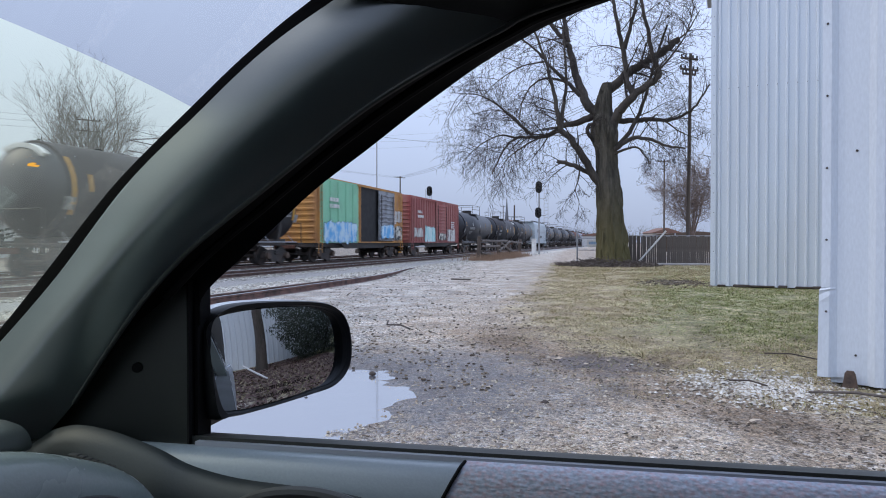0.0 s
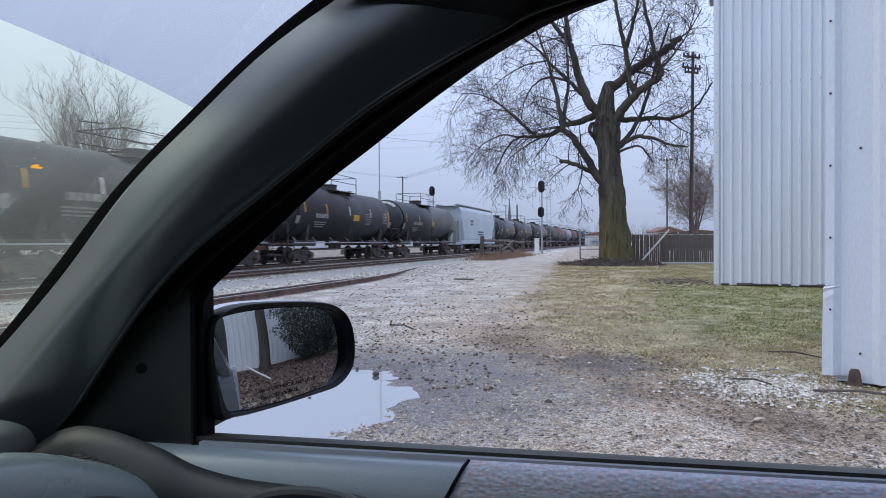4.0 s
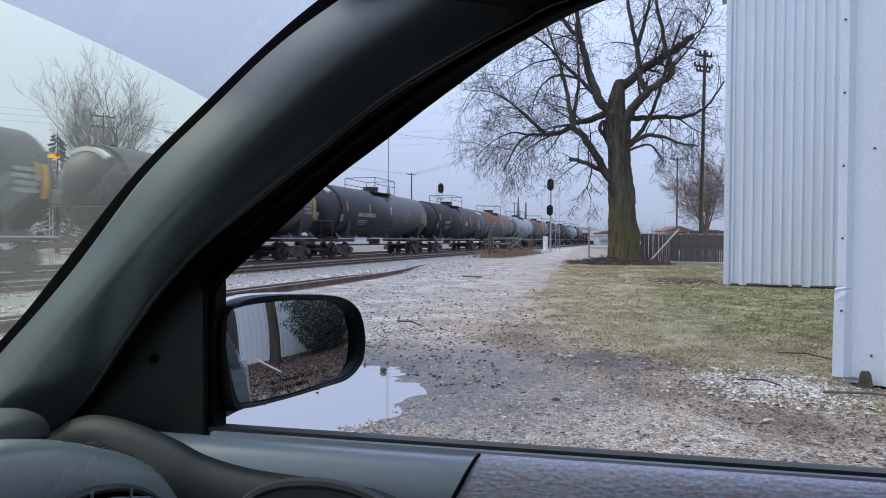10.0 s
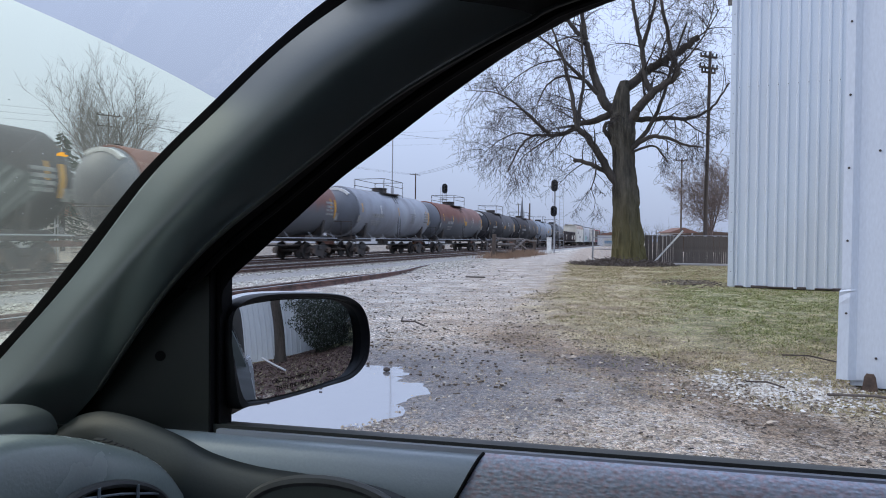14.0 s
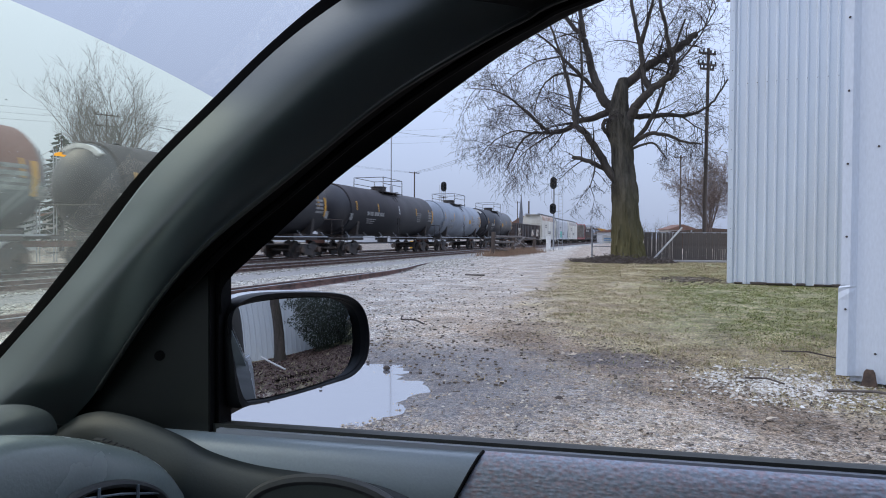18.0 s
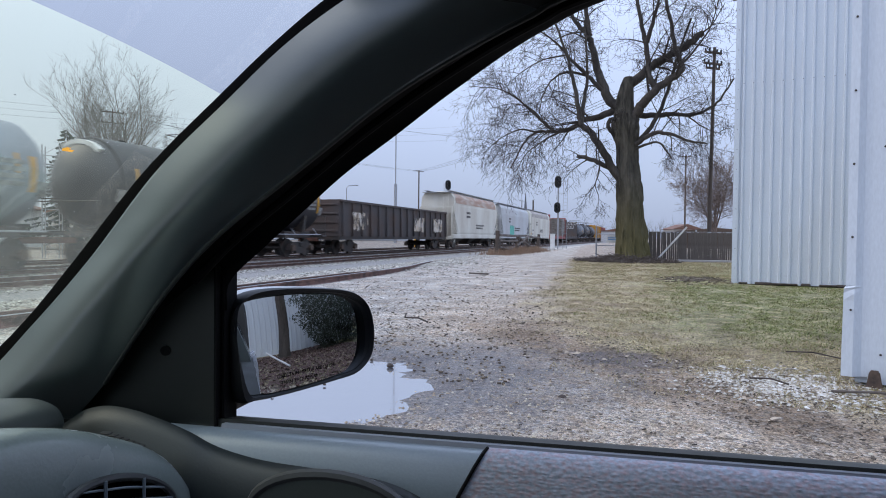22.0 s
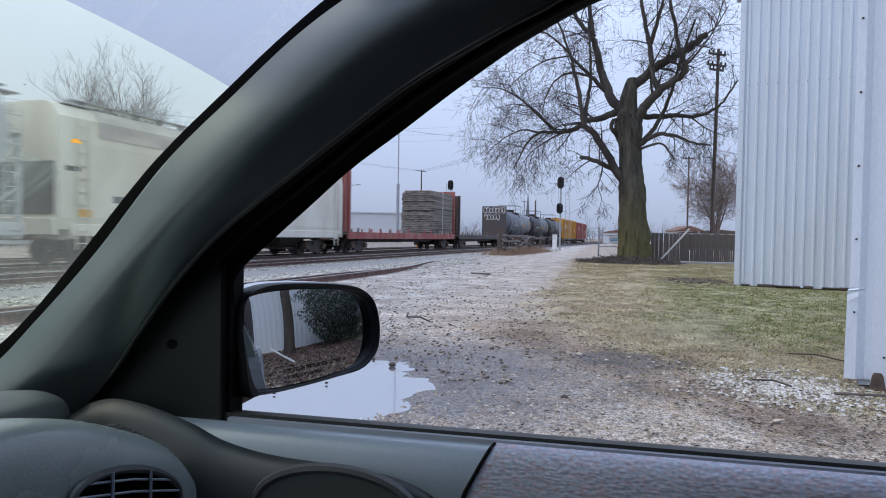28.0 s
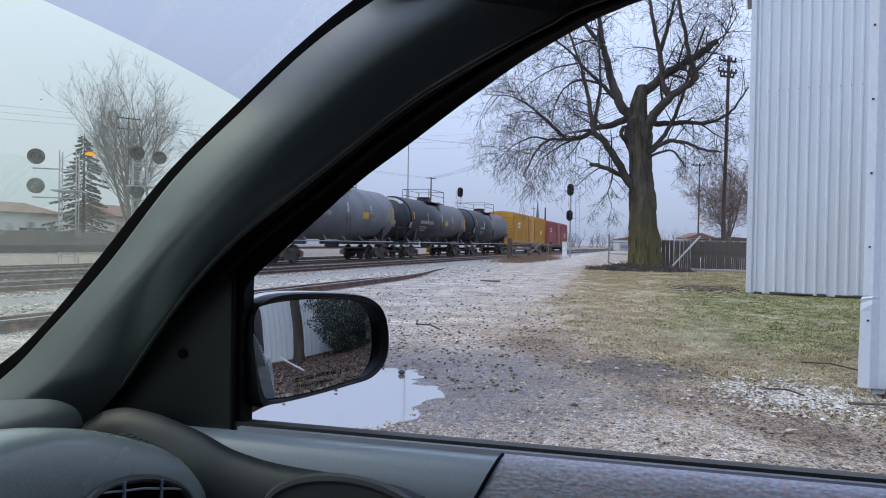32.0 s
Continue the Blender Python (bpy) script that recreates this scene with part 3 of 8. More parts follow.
    dist = math_node("SQRT", math_node("ADD", math_node("MULTIPLY", dx, dx), math_node("MULTIPLY", dy, dy)), 0.0)
    wet = step(math_node("ADD", dist, math_node("MULTIPLY", math_node("SUBTRACT", mid, 0.5), 1.6)), 1.3, 0.5)
    base = mixc(math_node("MULTIPLY", wet, 0.70), base, (0.085, 0.092, 0.115))
    l.new(mixc(math_node("MULTIPLY", step(fine, 0.52, 0.75), 0.5), base, (0.08, 0.07, 0.065)), b.inputs["Base Color"])
    l.new(math_node("SUBTRACT", 0.92, math_node("MULTIPLY", wet, 0.5)), b.inputs["Roughness"])
    bp = n.new("ShaderNodeBump")
    bp.inputs["Strength"].default_value, bp.inputs["Distance"].default_value = 1.0, 0.035
    l.new(math_node("ADD", math_node("MULTIPLY", stone.outputs["Distance"], -0.6), fine), bp.inputs["Height"])
    l.new(math_node("SUBTRACT", 1.0, math_node("MULTIPLY", step(y_, 7.0, 18.0), 0.7)), bp.inputs["Strength"])  # packed flat along the lane
    l.new(bp.outputs[0], b.inputs["Normal"])
    return m


MAT["yard_ground"] = ground_material()


def spaced(lo, hi, fine, far):
    """Grid lines: fine between lo and hi, then wider and wider out to far."""
    a = list(np.arange(lo, hi, fine))
    s, x = fine, hi
    up = []
    while x < far:
        up.append(x)
        s *= 1.5
        x += s
    s, x = fine, lo - fine
    down = []
    while x > -far:
        down.append(x)
        s *= 1.5
        x -= s
    return down[::-1] + a + up


gx, gy = spaced(-12, 6, 0.085, 2600), spaced(-6, 40, 0.13, 2600)
g = Mesh()
g.v = [(x, y, ground_height(x, y)) for x in gx for y in gy]
g.f = [(i * len(gy) + k, (i + 1) * len(gy) + k, (i + 1) * len(gy) + k + 1, i * len(gy) + k + 1) for i in range(len(gx) - 1) for k in range(len(gy) - 1)]
ground = part("ground", g, "yard_ground", smooth=True)
tagged(ground, "gravel and mud yard with patchy winter grass", "ground", kind="structure")

# puddle: a flat sheet of water with a ragged shore
pm = Mesh()
pm.prism([(-3.05 + 1.75 * math.cos(a), 4.45 + 1.85 * math.sin(a)) for a in [2 * math.pi * k / 60 for k in range(60)]], 2, -0.09, -0.002)
water = bpy.data.materials.new("puddle_water")
water.use_nodes = True
wb = water.node_tree.nodes["Principled BSDF"]
wb.inputs["Base Color"].default_value, wb.inputs["Roughness"].default_value = (0.16, 0.16, 0.17, 1), 0.10
wb.inputs["Specular IOR Level"].default_value = 1.0
wb.inputs["Coat Weight"].default_value, wb.inputs["Coat Roughness"].default_value, wb.inputs["Coat IOR"].default_value = 1.0, 0.05, 1.9
w_no, w_bp = water.node_tree.nodes.new("ShaderNodeTexNoise"), water.node_tree.nodes.new("ShaderNodeBump")
w_no.inputs["Scale"].default_value = 9.0
w_bp.inputs["Strength"].default_value, w_bp.inputs["Distance"].default_value = 0.6, 0.012
water.node_tree.links.new(w_no.outputs["Fac"], w_bp.inputs["Height"])
water.node_tree.links.new(w_bp.outputs[0], wb.inputs["Normal"])
MAT["puddle_water"] = water
tagged(part("puddle", pm, "puddle_water"), "shallow rain puddle on the gravel reflecting the sky", "puddle", kind="structure")


# ------------------------------------------------------------ railway
RAIL = 0.12          # height of the rail head
TRAIN_X, NEAR_X = -18.2, -14.2


def rail_mesh(path, head_material=False):
    """A rail with foot, web and head along a path of its head's centre."""
    prof = [(-0.07, -0.16), (0.07, -0.16), (0.07, -0.145), (0.015, -0.13), (0.012, -0.05), (0.036, -0.035), (0.036, -0.004), (0.030, 0.0),
            (-0.030, 0.0), (-0.036, -0.004), (-0.036, -0.035), (-0.012, -0.05), (-0.015, -0.13), (-0.07, -0.145)]
    rings = []
    pts = [Vector(p) for p in path]
    for i, p in enumerate(pts):
        d = (pts[min(i + 1, len(pts) - 1)] - pts[max(i - 1, 0)]).normalized()
        s = Vector((d.y, -d.x, 0))
        rings.append([p + s * a + Vector((0, 0, b)) for a, b in prof])
    return Mesh().loft(rings, True, True)


M("ballast", (0.36, 0.345, 0.32), 0.9, 0.0, 0.6, 30.0, 0.3, (0.19, 0.18, 0.165))
bn, bl = MAT["ballast"].node_tree.nodes, MAT["ballast"].node_tree.links
b_pb = bn["Principled BSDF"]
b_tc, b_sp, b_no, b_ad, b_pp, b_st, b_mx = bn.new("ShaderNodeTexCoord"), bn.new("ShaderNodeSeparateXYZ"), bn.new("ShaderNodeTexNoise"), bn.new("ShaderNodeMath"), bn.new("ShaderNodeMath"), bn.new("ShaderNodeMapRange"), bn.new("ShaderNodeMixRGB")
b_no.inputs["Scale"].default_value, b_no.inputs["Detail"].default_value = 1.3, 5.0
bl.new(b_tc.outputs["Object"], b_sp.inputs[0])
bl.new(b_tc.outputs["Object"], b_no.inputs[0])
b_ad.operation, b_pp.operation = "ADD", "PINGPONG"
b_ad.inputs[1].default_value, b_pp.inputs[1].default_value = 26.2, 2.0  # metres from the middle of the nearest track
bl.new(b_sp.outputs["X"], b_ad.inputs[0])
bl.new(b_ad.outputs[0], b_pp.inputs[0])
b_su = bn.new("ShaderNodeMath")
b_su.operation = "ADD"
bl.new(b_pp.outputs[0], b_su.inputs[0])
bl.new(b_no.outputs["Fac"], b_su.inputs[1])
b_st.inputs["From Min"].default_value, b_st.inputs["From Max"].default_value = 1.95, 1.55
bl.new(b_su.outputs[0], b_st.inputs[0])
bl.new(b_st.outputs[0], b_mx.inputs[0])
bl.new(b_pb.inputs["Base Color"].links[0].from_socket, b_mx.inputs[1])
b_mx.inputs[2].default_value = (0.115, 0.092, 0.075, 1)
bl.new(b_mx.outputs[0], b_pb.inputs["Base Color"])
ballast = Mesh()
for x0, x1 in ((-12.3, -24.2),):
    rings = []
    for y in list(np.arange(-30, 90, 1.5)) + [120, 160, 220, 320, 600]:
        rings.append([(x0 + 0.7, y, -0.16), (x0 + 0.1 * noise.noise((y, 1, 0)), y, 0.0 + 0.02 * noise.noise((y, 5, 0))), (x1, y, 0.0), (x1 - 0.8, y, -0.16)])
    ballast.loft(rings, False)
tagged(part("ballast", ballast, "ballast"), "grey crushed-stone ballast stained brown along the rails", "ballast", kind="structure")
tie_mesh = Mesh().box((0, 0, 0), (2.6, 0.23, 0.12), 0.015).data("tie", "tie_weathered")
for cx, label in ((NEAR_X, "empty railway track with shiny worn rail heads on wooden ties"), (TRAIN_X, "railway track under the freight train on wooden ties"), (-22.4, "far railway track beyond the train on wooden ties")):
    track = empty("railway_track", pose(cx, 0, RAIL), label, "railway track", "mainline tracks", "structure")
    for s in (-0.7175, 0.7175):
        part("rail", rail_mesh([(s, -40, 0), (s, 700, 0)]), "rail_rust", track, smooth=False)
        part("rail_head", Mesh().box((s, 330, 0.002), (0.055, 740, 0.006)), "rail_top", track, "polished running surface")
    for k in range(130):
        tie = part("tie", tie_mesh, "", track)
        tie.location = (rng.uniform(-0.04, 0.04), -4 + k * 0.54, -0.160)
siding = empty("siding_track", pose(0, 0, 0), "disused rusty rails curving off into the gravel", "railway track", "", "structure")
part("rail", rail_mesh(smooth_line([(-7.95, -25, 0.15), (-7.95, 0, 0.15), (-8.0, 12, 0.15), (-8.05, 17, 0.15), (-8.4, 21, 0.13), (-9.2, 24.6, 0.09), (-10.0, 28.5, 0.05)], 5)), "rail_red", siding)
part("guard_rail", rail_mesh(smooth_line([(-8.37, -25, 0.15), (-8.37, 0, 0.15), (-8.42, 12, 0.15), (-8.47, 16, 0.145), (-8.36, 18.6, 0.14)], 5)), "rail_rust", siding, "dark rusty guard rail")
# pale strip that puts the highlight along the rail's top into the colour
part("rail_head", Mesh().loft([[p + Vector((dx_, 0, dz_)) for dx_, dz_ in ((-.03, .001), (.03, .001), (.03, .006), (-.03, .006))] for p in smooth_line([(-7.95, -25, 0.15), (-7.95, 0, 0.15), (-8.0, 12, 0.15), (-8.05, 17, 0.15), (-8.4, 21, 0.13), (-9.2, 24.6, 0.09), (-10.0, 28.5, 0.05)], 5)], True, True), "galvanised", siding, "pale strip on the rail's top, painted as its highlight")


# ------------------------------------------------------------ railcars
# space of a railcar: x across (plus: side that faces the yard), y along, z up from the rail head
WHEEL = Mesh().loft([[(x, r * math.cos(a), r * math.sin(a)) for a in [2 * math.pi * k / 24 for k in range(24)]] for x, r in
                     ((-0.02, 0.05), (-0.02, 0.30), (-0.06, 0.40), (-0.06, 0.455), (0.05, 0.46), (0.06, 0.49), (0.075, 0.49), (0.075, 0.40), (0.03, 0.30), (0.04, 0.12), (0.10, 0.10), (0.10, 0.02))], True, True).data("wheel", "steel_dark", True)
SIDE_FRAME = Mesh().prism([(-1.18, 0.34), (-1.02, 0.64), (-0.46, 0.76), (0.46, 0.76), (1.02, 0.64), (1.18, 0.34), (0.78, 0.34), (0.62, 0.46), (0.44, 0.16), (-0.44, 0.16), (-0.62, 0.46), (-0.78, 0.34)], 0, -0.09, 0.09).data("side_frame", "steel_dark")
SPRING = Mesh()
for sx in (-0.16, 0.0, 0.16):
    SPRING.tube([(0, sx, 0.26), (0, sx, 0.58)], 0.06, 8)
SPRING = SPRING.data("spring_nest", "steel_dark")
AXLE = Mesh().tube([(-1.0, 0, 0.46), (1.0, 0, 0.46)], 0.085, 10).data("axle", "steel_dark")
BEARING = Mesh().tube([(0.0, 0, 0.46), (0.18, 0, 0.46)], 0.16, 10).data("bearing_cap", "rust_dull")
BOLSTER = Mesh().box((0, 0, 0.62), (2.3, 0.36, 0.22), 0.03).data("bolster", "steel_dark")
COUPLER = Mesh().box((0, 0, 0.86), (0.22, 1.1, 0.20), 0.03).data("coupler", "rust")


def truck(car, y):
    t = part("truck", BOLSTER, "", car)
    t.location = (0, y, 0)
    for s in (-1, 1):
        ob = part("side_frame", SIDE_FRAME, "", t)
        ob.location = (s * 1.0, 0, 0)
        ob = part("spring_nest", SPRING, "", t)
        ob.location = (s * 1.0, 0, 0)
    for a in (-0.87, 0.87):
        ob = part("axle", AXLE, "", t)
        ob.location = (0, a, 0)
        for s in (-1, 1):
            ob = part("wheel", WHEEL, "", t)
            ob.matrix_basis = pose(s * 0.76, a, 0.46, 0, 0, 180 if s > 0 else 0)
            ob = part("bearing_cap", BEARING, "", t)
            ob.matrix_basis = pose(s * 1.05, a, 0, 0, 0, 180 if s < 0 else 0)


def ladder(mesh, x, y, z0, z1, w=0.42, n=None, axis="y"):
    """Ladder on a side at x (or, axis 'x', on an end at y)."""
    n = n or max(2, int((z1 - z0) / 0.38))
    for k in (-w / 2, w / 2):
        p = (x, y + k) if axis == "y" else (x + k, y)
        mesh.box((p[0], p[1], (z0 + z1) / 2), (0.03, 0.03, z1 - z0))
    for i in range(n):
        z = z0 + (i + 0.5) * (z1 - z0) / n
        mesh.box((x, y, z), (0.03, w, 0.025) if axis == "y" else (w, 0.03, 0.025))


def bars(mesh, x, y, z, w, h, rows, seed):
    """Rows of plain bars for lettering too small to read."""
    r2 = random.Random(seed)
    for i in range(rows):
        zz = z - i * h * 1.7
        p = y - w / 2
        end = y + w / 2 * r2.uniform(0.5, 1.0)
        while p < end:
            k = r2.uniform(0.6, 2.2) * h
            mesh.box((x, p + k / 2, zz), (0.006, k, h))
            p += k + h * 0.4


def railcar(name, front, rear, label, category="railcar"):
    """A railcar's base between two coupling places (at mid clip), with trucks and couplers."""
    car = empty(name, pose(TRAIN_X, (front + rear) / 2, RAIL), label, category, "cars of the freight train")
    L = rear - front
    for s in (-1, 1):
        truck(car, s * (L / 2 - 2.6))
        ob = part("coupler", COUPLER, "", car)
        ob.location = (0, s * (L / 2 - 0.42), 0)
    return car, L


TRAIN = []


def tank_car(front, rear, paint, label, top=4.36, seed=0, bright="paint_yellow", cap=None):
    car, L = railcar("tank_car", front, rear, label, "tank car")
    r2 = random.Random(seed)
    R, half = 1.57, L / 2 - 0.72
    zc, cyl = top - R, half - 0.78
    prof = [(-cyl, R - 0.12), (-cyl, R - 0.02), (-cyl + 0.03, R), (-half * 0.33, R), (-half * 0.33 + 0.02, R + 0.012), (half * 0.33, R + 0.012), (half * 0.33 + 0.02, R), (cyl - 0.03, R), (cyl, R - 0.02), (cyl, R - 0.12)]
    n = 44
    turn = [(math.cos(2 * math.pi * k / n), math.sin(2 * math.pi * k / n)) for k in range(n)]
    part("tank_shell", Mesh().loft([[(r * a, y, zc + r * b) for a, b in turn] for y, r in prof], True, True), paint, car, smooth=True)
    head = {"tank_grey": "tank_slate", "tank_blue_grey": "tank_blue_grey", "tank_brown": "tank_slate", "tank_slate": "tank_slate"}.get(paint, "tank_black")
    for s in (-1, 1):
        cap_ = [(s * (cyl + 0.76 * math.sin(a)), (R - 0.10) * math.cos(a) + 0.01) for a in [math.pi / 2 * k / 8 for k in range(9)]]
        part("tank_head", Mesh().loft([[(r * a, y, zc + r * b) for a, b in turn] for y, r in cap_], True, True), head, car, "dished tank end", True)
    if seed % 3 == 1 or seed in (2, 11, 14):
        arc = Mesh()
        a0, a1 = radians(48), radians(118)
        o = [((R - 0.14) * math.cos(a0 + (a1 - a0) * i / 10), zc + (R - 0.14) * math.sin(a0 + (a1 - a0) * i / 10)) for i in range(11)]
        o += [((R - 0.29) * math.cos(a1 - (a1 - a0) * i / 10), zc + (R - 0.29) * math.sin(a1 - (a1 - a0) * i / 10)) for i in range(11)]
        part("pale_arc", arc.prism(o, 1, -cyl - 0.42, -cyl - 0.22), "paint_white", car, "white painted arc on the tank end")
    for s in (-1, 1):
        u = Mesh().box((0, s * (half - 2.2), 1.12), (2.2, 2.4, 0.34), 0.03)
        u.prism([(-1.30, 1.25), (1.30, 1.25), (1.42, 2.1), (-1.42, 2.1)], 1, s * (half - 2.0) - 0.12, s * (half - 2.0) + 0.12)
        part("saddle", u, "steel_dark", car)
        e = Mesh().box((0, s * (L / 2 - 0.85), 1.06), (2.9, 0.5, 0.08), 0.01)
        part("end_platform", e, "steel_dark", car)
        hr = Mesh()
        for x in (-1.38, 1.38):
            hr.tube([(x, s * (L / 2 - 0.66), 1.1), (x, s * (L / 2 - 0.66), 2.15)], 0.022, 6)
        hr.tube([(-1.38, s * (L / 2 - 0.66), 2.13), (1.38, s * (L / 2 - 0.66), 2.13)], 0.022, 6)
        ladder(hr, 1.42, s * (L / 2 - 1.0), 0.45, 1.1, 0.4)
        part("end_railing", hr, "steel_dark", car)
    for x in (-1.42, 1.42):
        rail = Mesh().tube([(x, -half + 0.5, 1.13), (x, half - 0.5, 1.13)], 0.028, 6)
        for k in range(7):
            y = -half + 0.8 + k * (2 * half - 1.6) / 6
            rail.tube([(x, y, 1.13), (x * 0.80, y, 1.45)], 0.018, 5)
        part("side_handrail", rail, "galvanised" if x > 0 else "steel_dark", car)
    pipe = Mesh().tube([(0.6, -half + 2, 0.75), (0.6, half - 2, 0.75)], 0.05, 6)
    pipe.tube([(0, -0.2, 1.5), (0, -0.2, 0.95)], 0.16, 10)
    pipe.box((-0.4, 1.6, 0.98), (0.5, 0.9, 0.4), 0.04)
    part("brake_gear", pipe, "steel_dark", car)
    dome = Mesh().loft([[(rr * math.cos(2 * math.pi * k / 18), rr * math.sin(2 * math.pi * k / 18), z) for k in range(18)] for z, rr in ((top - 0.15, 0.52), (top + 0.24, 0.52), (top + 0.27, 0.56), (top + 0.32, 0.56), (top + 0.34, 0.45))], True, True)
    part("valve_housing", dome, "steel_dark", car, smooth=True)
    pl = Mesh()
    for x in (-0.85, 0.85):
        part("walkway", Mesh().box((x, 0, top - 0.12), (0.5, 3.2, 0.04)), "steel_dark", car)
        for y in (-1.7, 1.7):
            pl.tube([(x * 1.28, y, top - 0.25), (x * 1.28, y, top + 0.78), (x * 1.28, y * 0.96, top + 0.84)], 0.026, 6)
        for z in (top + 0.42, top + 0.84):
            pl.tube([(x * 1.28, -1.64, z), (x * 1.28, 1.64, z)], 0.022, 6)
    for y in (-1.64, 1.64):
        pl.tube([(-1.09, y, top + 0.84), (1.09, y, top + 0.84)], 0.022, 6)
        part("walkway", Mesh().box((0, y, top + 0.01), (1.6, 0.3, 0.03)), "steel_dark", car)
    part("top_railing", pl, "steel_dark", car)
    for s in (-1, 1):
        ld = Mesh()
        for k in (-0.2, 0.2):
            ld.tube([(s * 1.50, k, 1.15), (s * 1.56, k, zc), (s * 1.34, k, zc + 0.85), (s * 0.95, k, top - 0.1)], 0.02, 5)
        for i in range(8):
            a = -0.9 + i * 0.22
            ld.tube([(s * 1.55 * math.cos(a), -0.2, zc + 1.55 * math.sin(a)), (s * 1.55 * math.cos(a), 0.2, zc + 1.55 * math.sin(a))], 0.016, 5)
        part("ladder", ld, "steel_dark", car)
    # reflective strips and lettering bars follow the shell
    def on_shell(mesh, y, w, z0, z1, off=0.014):
        a0, a1 = math.asin((z0 - zc) / R), math.asin((z1 - zc) / R)
        ring = lambda rr: [(rr * math.cos(a0 + (a1 - a0) * i / 5), zc + rr * math.sin(a0 + (a1 - a0) * i / 5)) for i in range(6)]
        o = ring(R + off) + ring(R + off - 0.008)[::-1]
        mesh.prism(o, 1, y - w / 2, y + w / 2)
    for k, y in enumerate((-0.82, -0.45, 0.0, 0.42, 0.80)):
        st = Mesh()
        on_shell(st, y * half + r2.uniform(-0.2, 0.2), 0.09, zc - 0.05, zc + 0.50)
        yel = r2.random() < 0.55 or k in (0, 4)
        part("reflective_strip", st, bright if yel else "paint_white", car, "yellow reflective strip" if yel else "white reflective strip")
    if seed % 3 != 2:
        st = Mesh()
        on_shell(st, half * 0.2 + r2.uniform(-1.5, 1.5), r2.uniform(0.4, 0.9), zc - 0.32, zc + 0.05)
        part("painted_patch", st, "paint_yellow", car, "yellow painted patch")
    st = Mesh()
    on_shell(st, cyl - 0.22, 0.17, zc - 0.55, zc + 0.45)
    part("reflective_strip", st, bright, car, "tall orange-yellow reflective strip")
    for i in range(4):
        st = Mesh()
        on_shell(st, cyl - 0.85, 0.85 - 0.12 * r2.random(), zc + 0.20 - i * 0.20, zc + 0.32 - i * 0.20)
        part("notice_panel", st, "stencil_pale", car, "dirty pale notice panel")
    tx = Mesh()
    y = -half * 0.62
    for i in range(r2.choice((5, 7, 9))):
        w = r2.uniform(0.12, 0.3)
        on_shell(tx, y, w, zc - 0.30, zc - 0.06)
        y += w + 0.06
    part("lettering", tx, "stencil_pale", car, "white reporting marks")
    tx = Mesh()
    y = half * r2.uniform(0.35, 0.5)
    for i in range(5):
        on_shell(tx, y, 1.0 - 0.1 * i, zc + 0.1 - i * 0.15, zc + 0.16 - i * 0.15)
    part("stencil_panel", tx, "stencil_pale", car, "white stencil lines")
    tx = Mesh()
    for i in range(3):
        on_shell(tx, -half * 0.55, 1.4 - 0.2 * i, zc - 0.55 - i * 0.12, zc - 0.50 - i * 0.12)
    part("stencil_panel", tx, "stencil_pale", car, "small white stencil lines")
    for s in (-0.9, 0.9):
        pc = Mesh()
        on_shell(pc, s * half, 0.34, zc - 0.65, zc - 0.25)
        part("placard", pc, "stencil_pale", car, "pale placard holder")
    if cap:
        band = Mesh()
        on_shell(band, -cyl + 0.12, 0.10, zc - 0.8, zc + 1.0, 0.016)
        part("painted_band", band, cap, car)
    TRAIN.append(car)
    return car


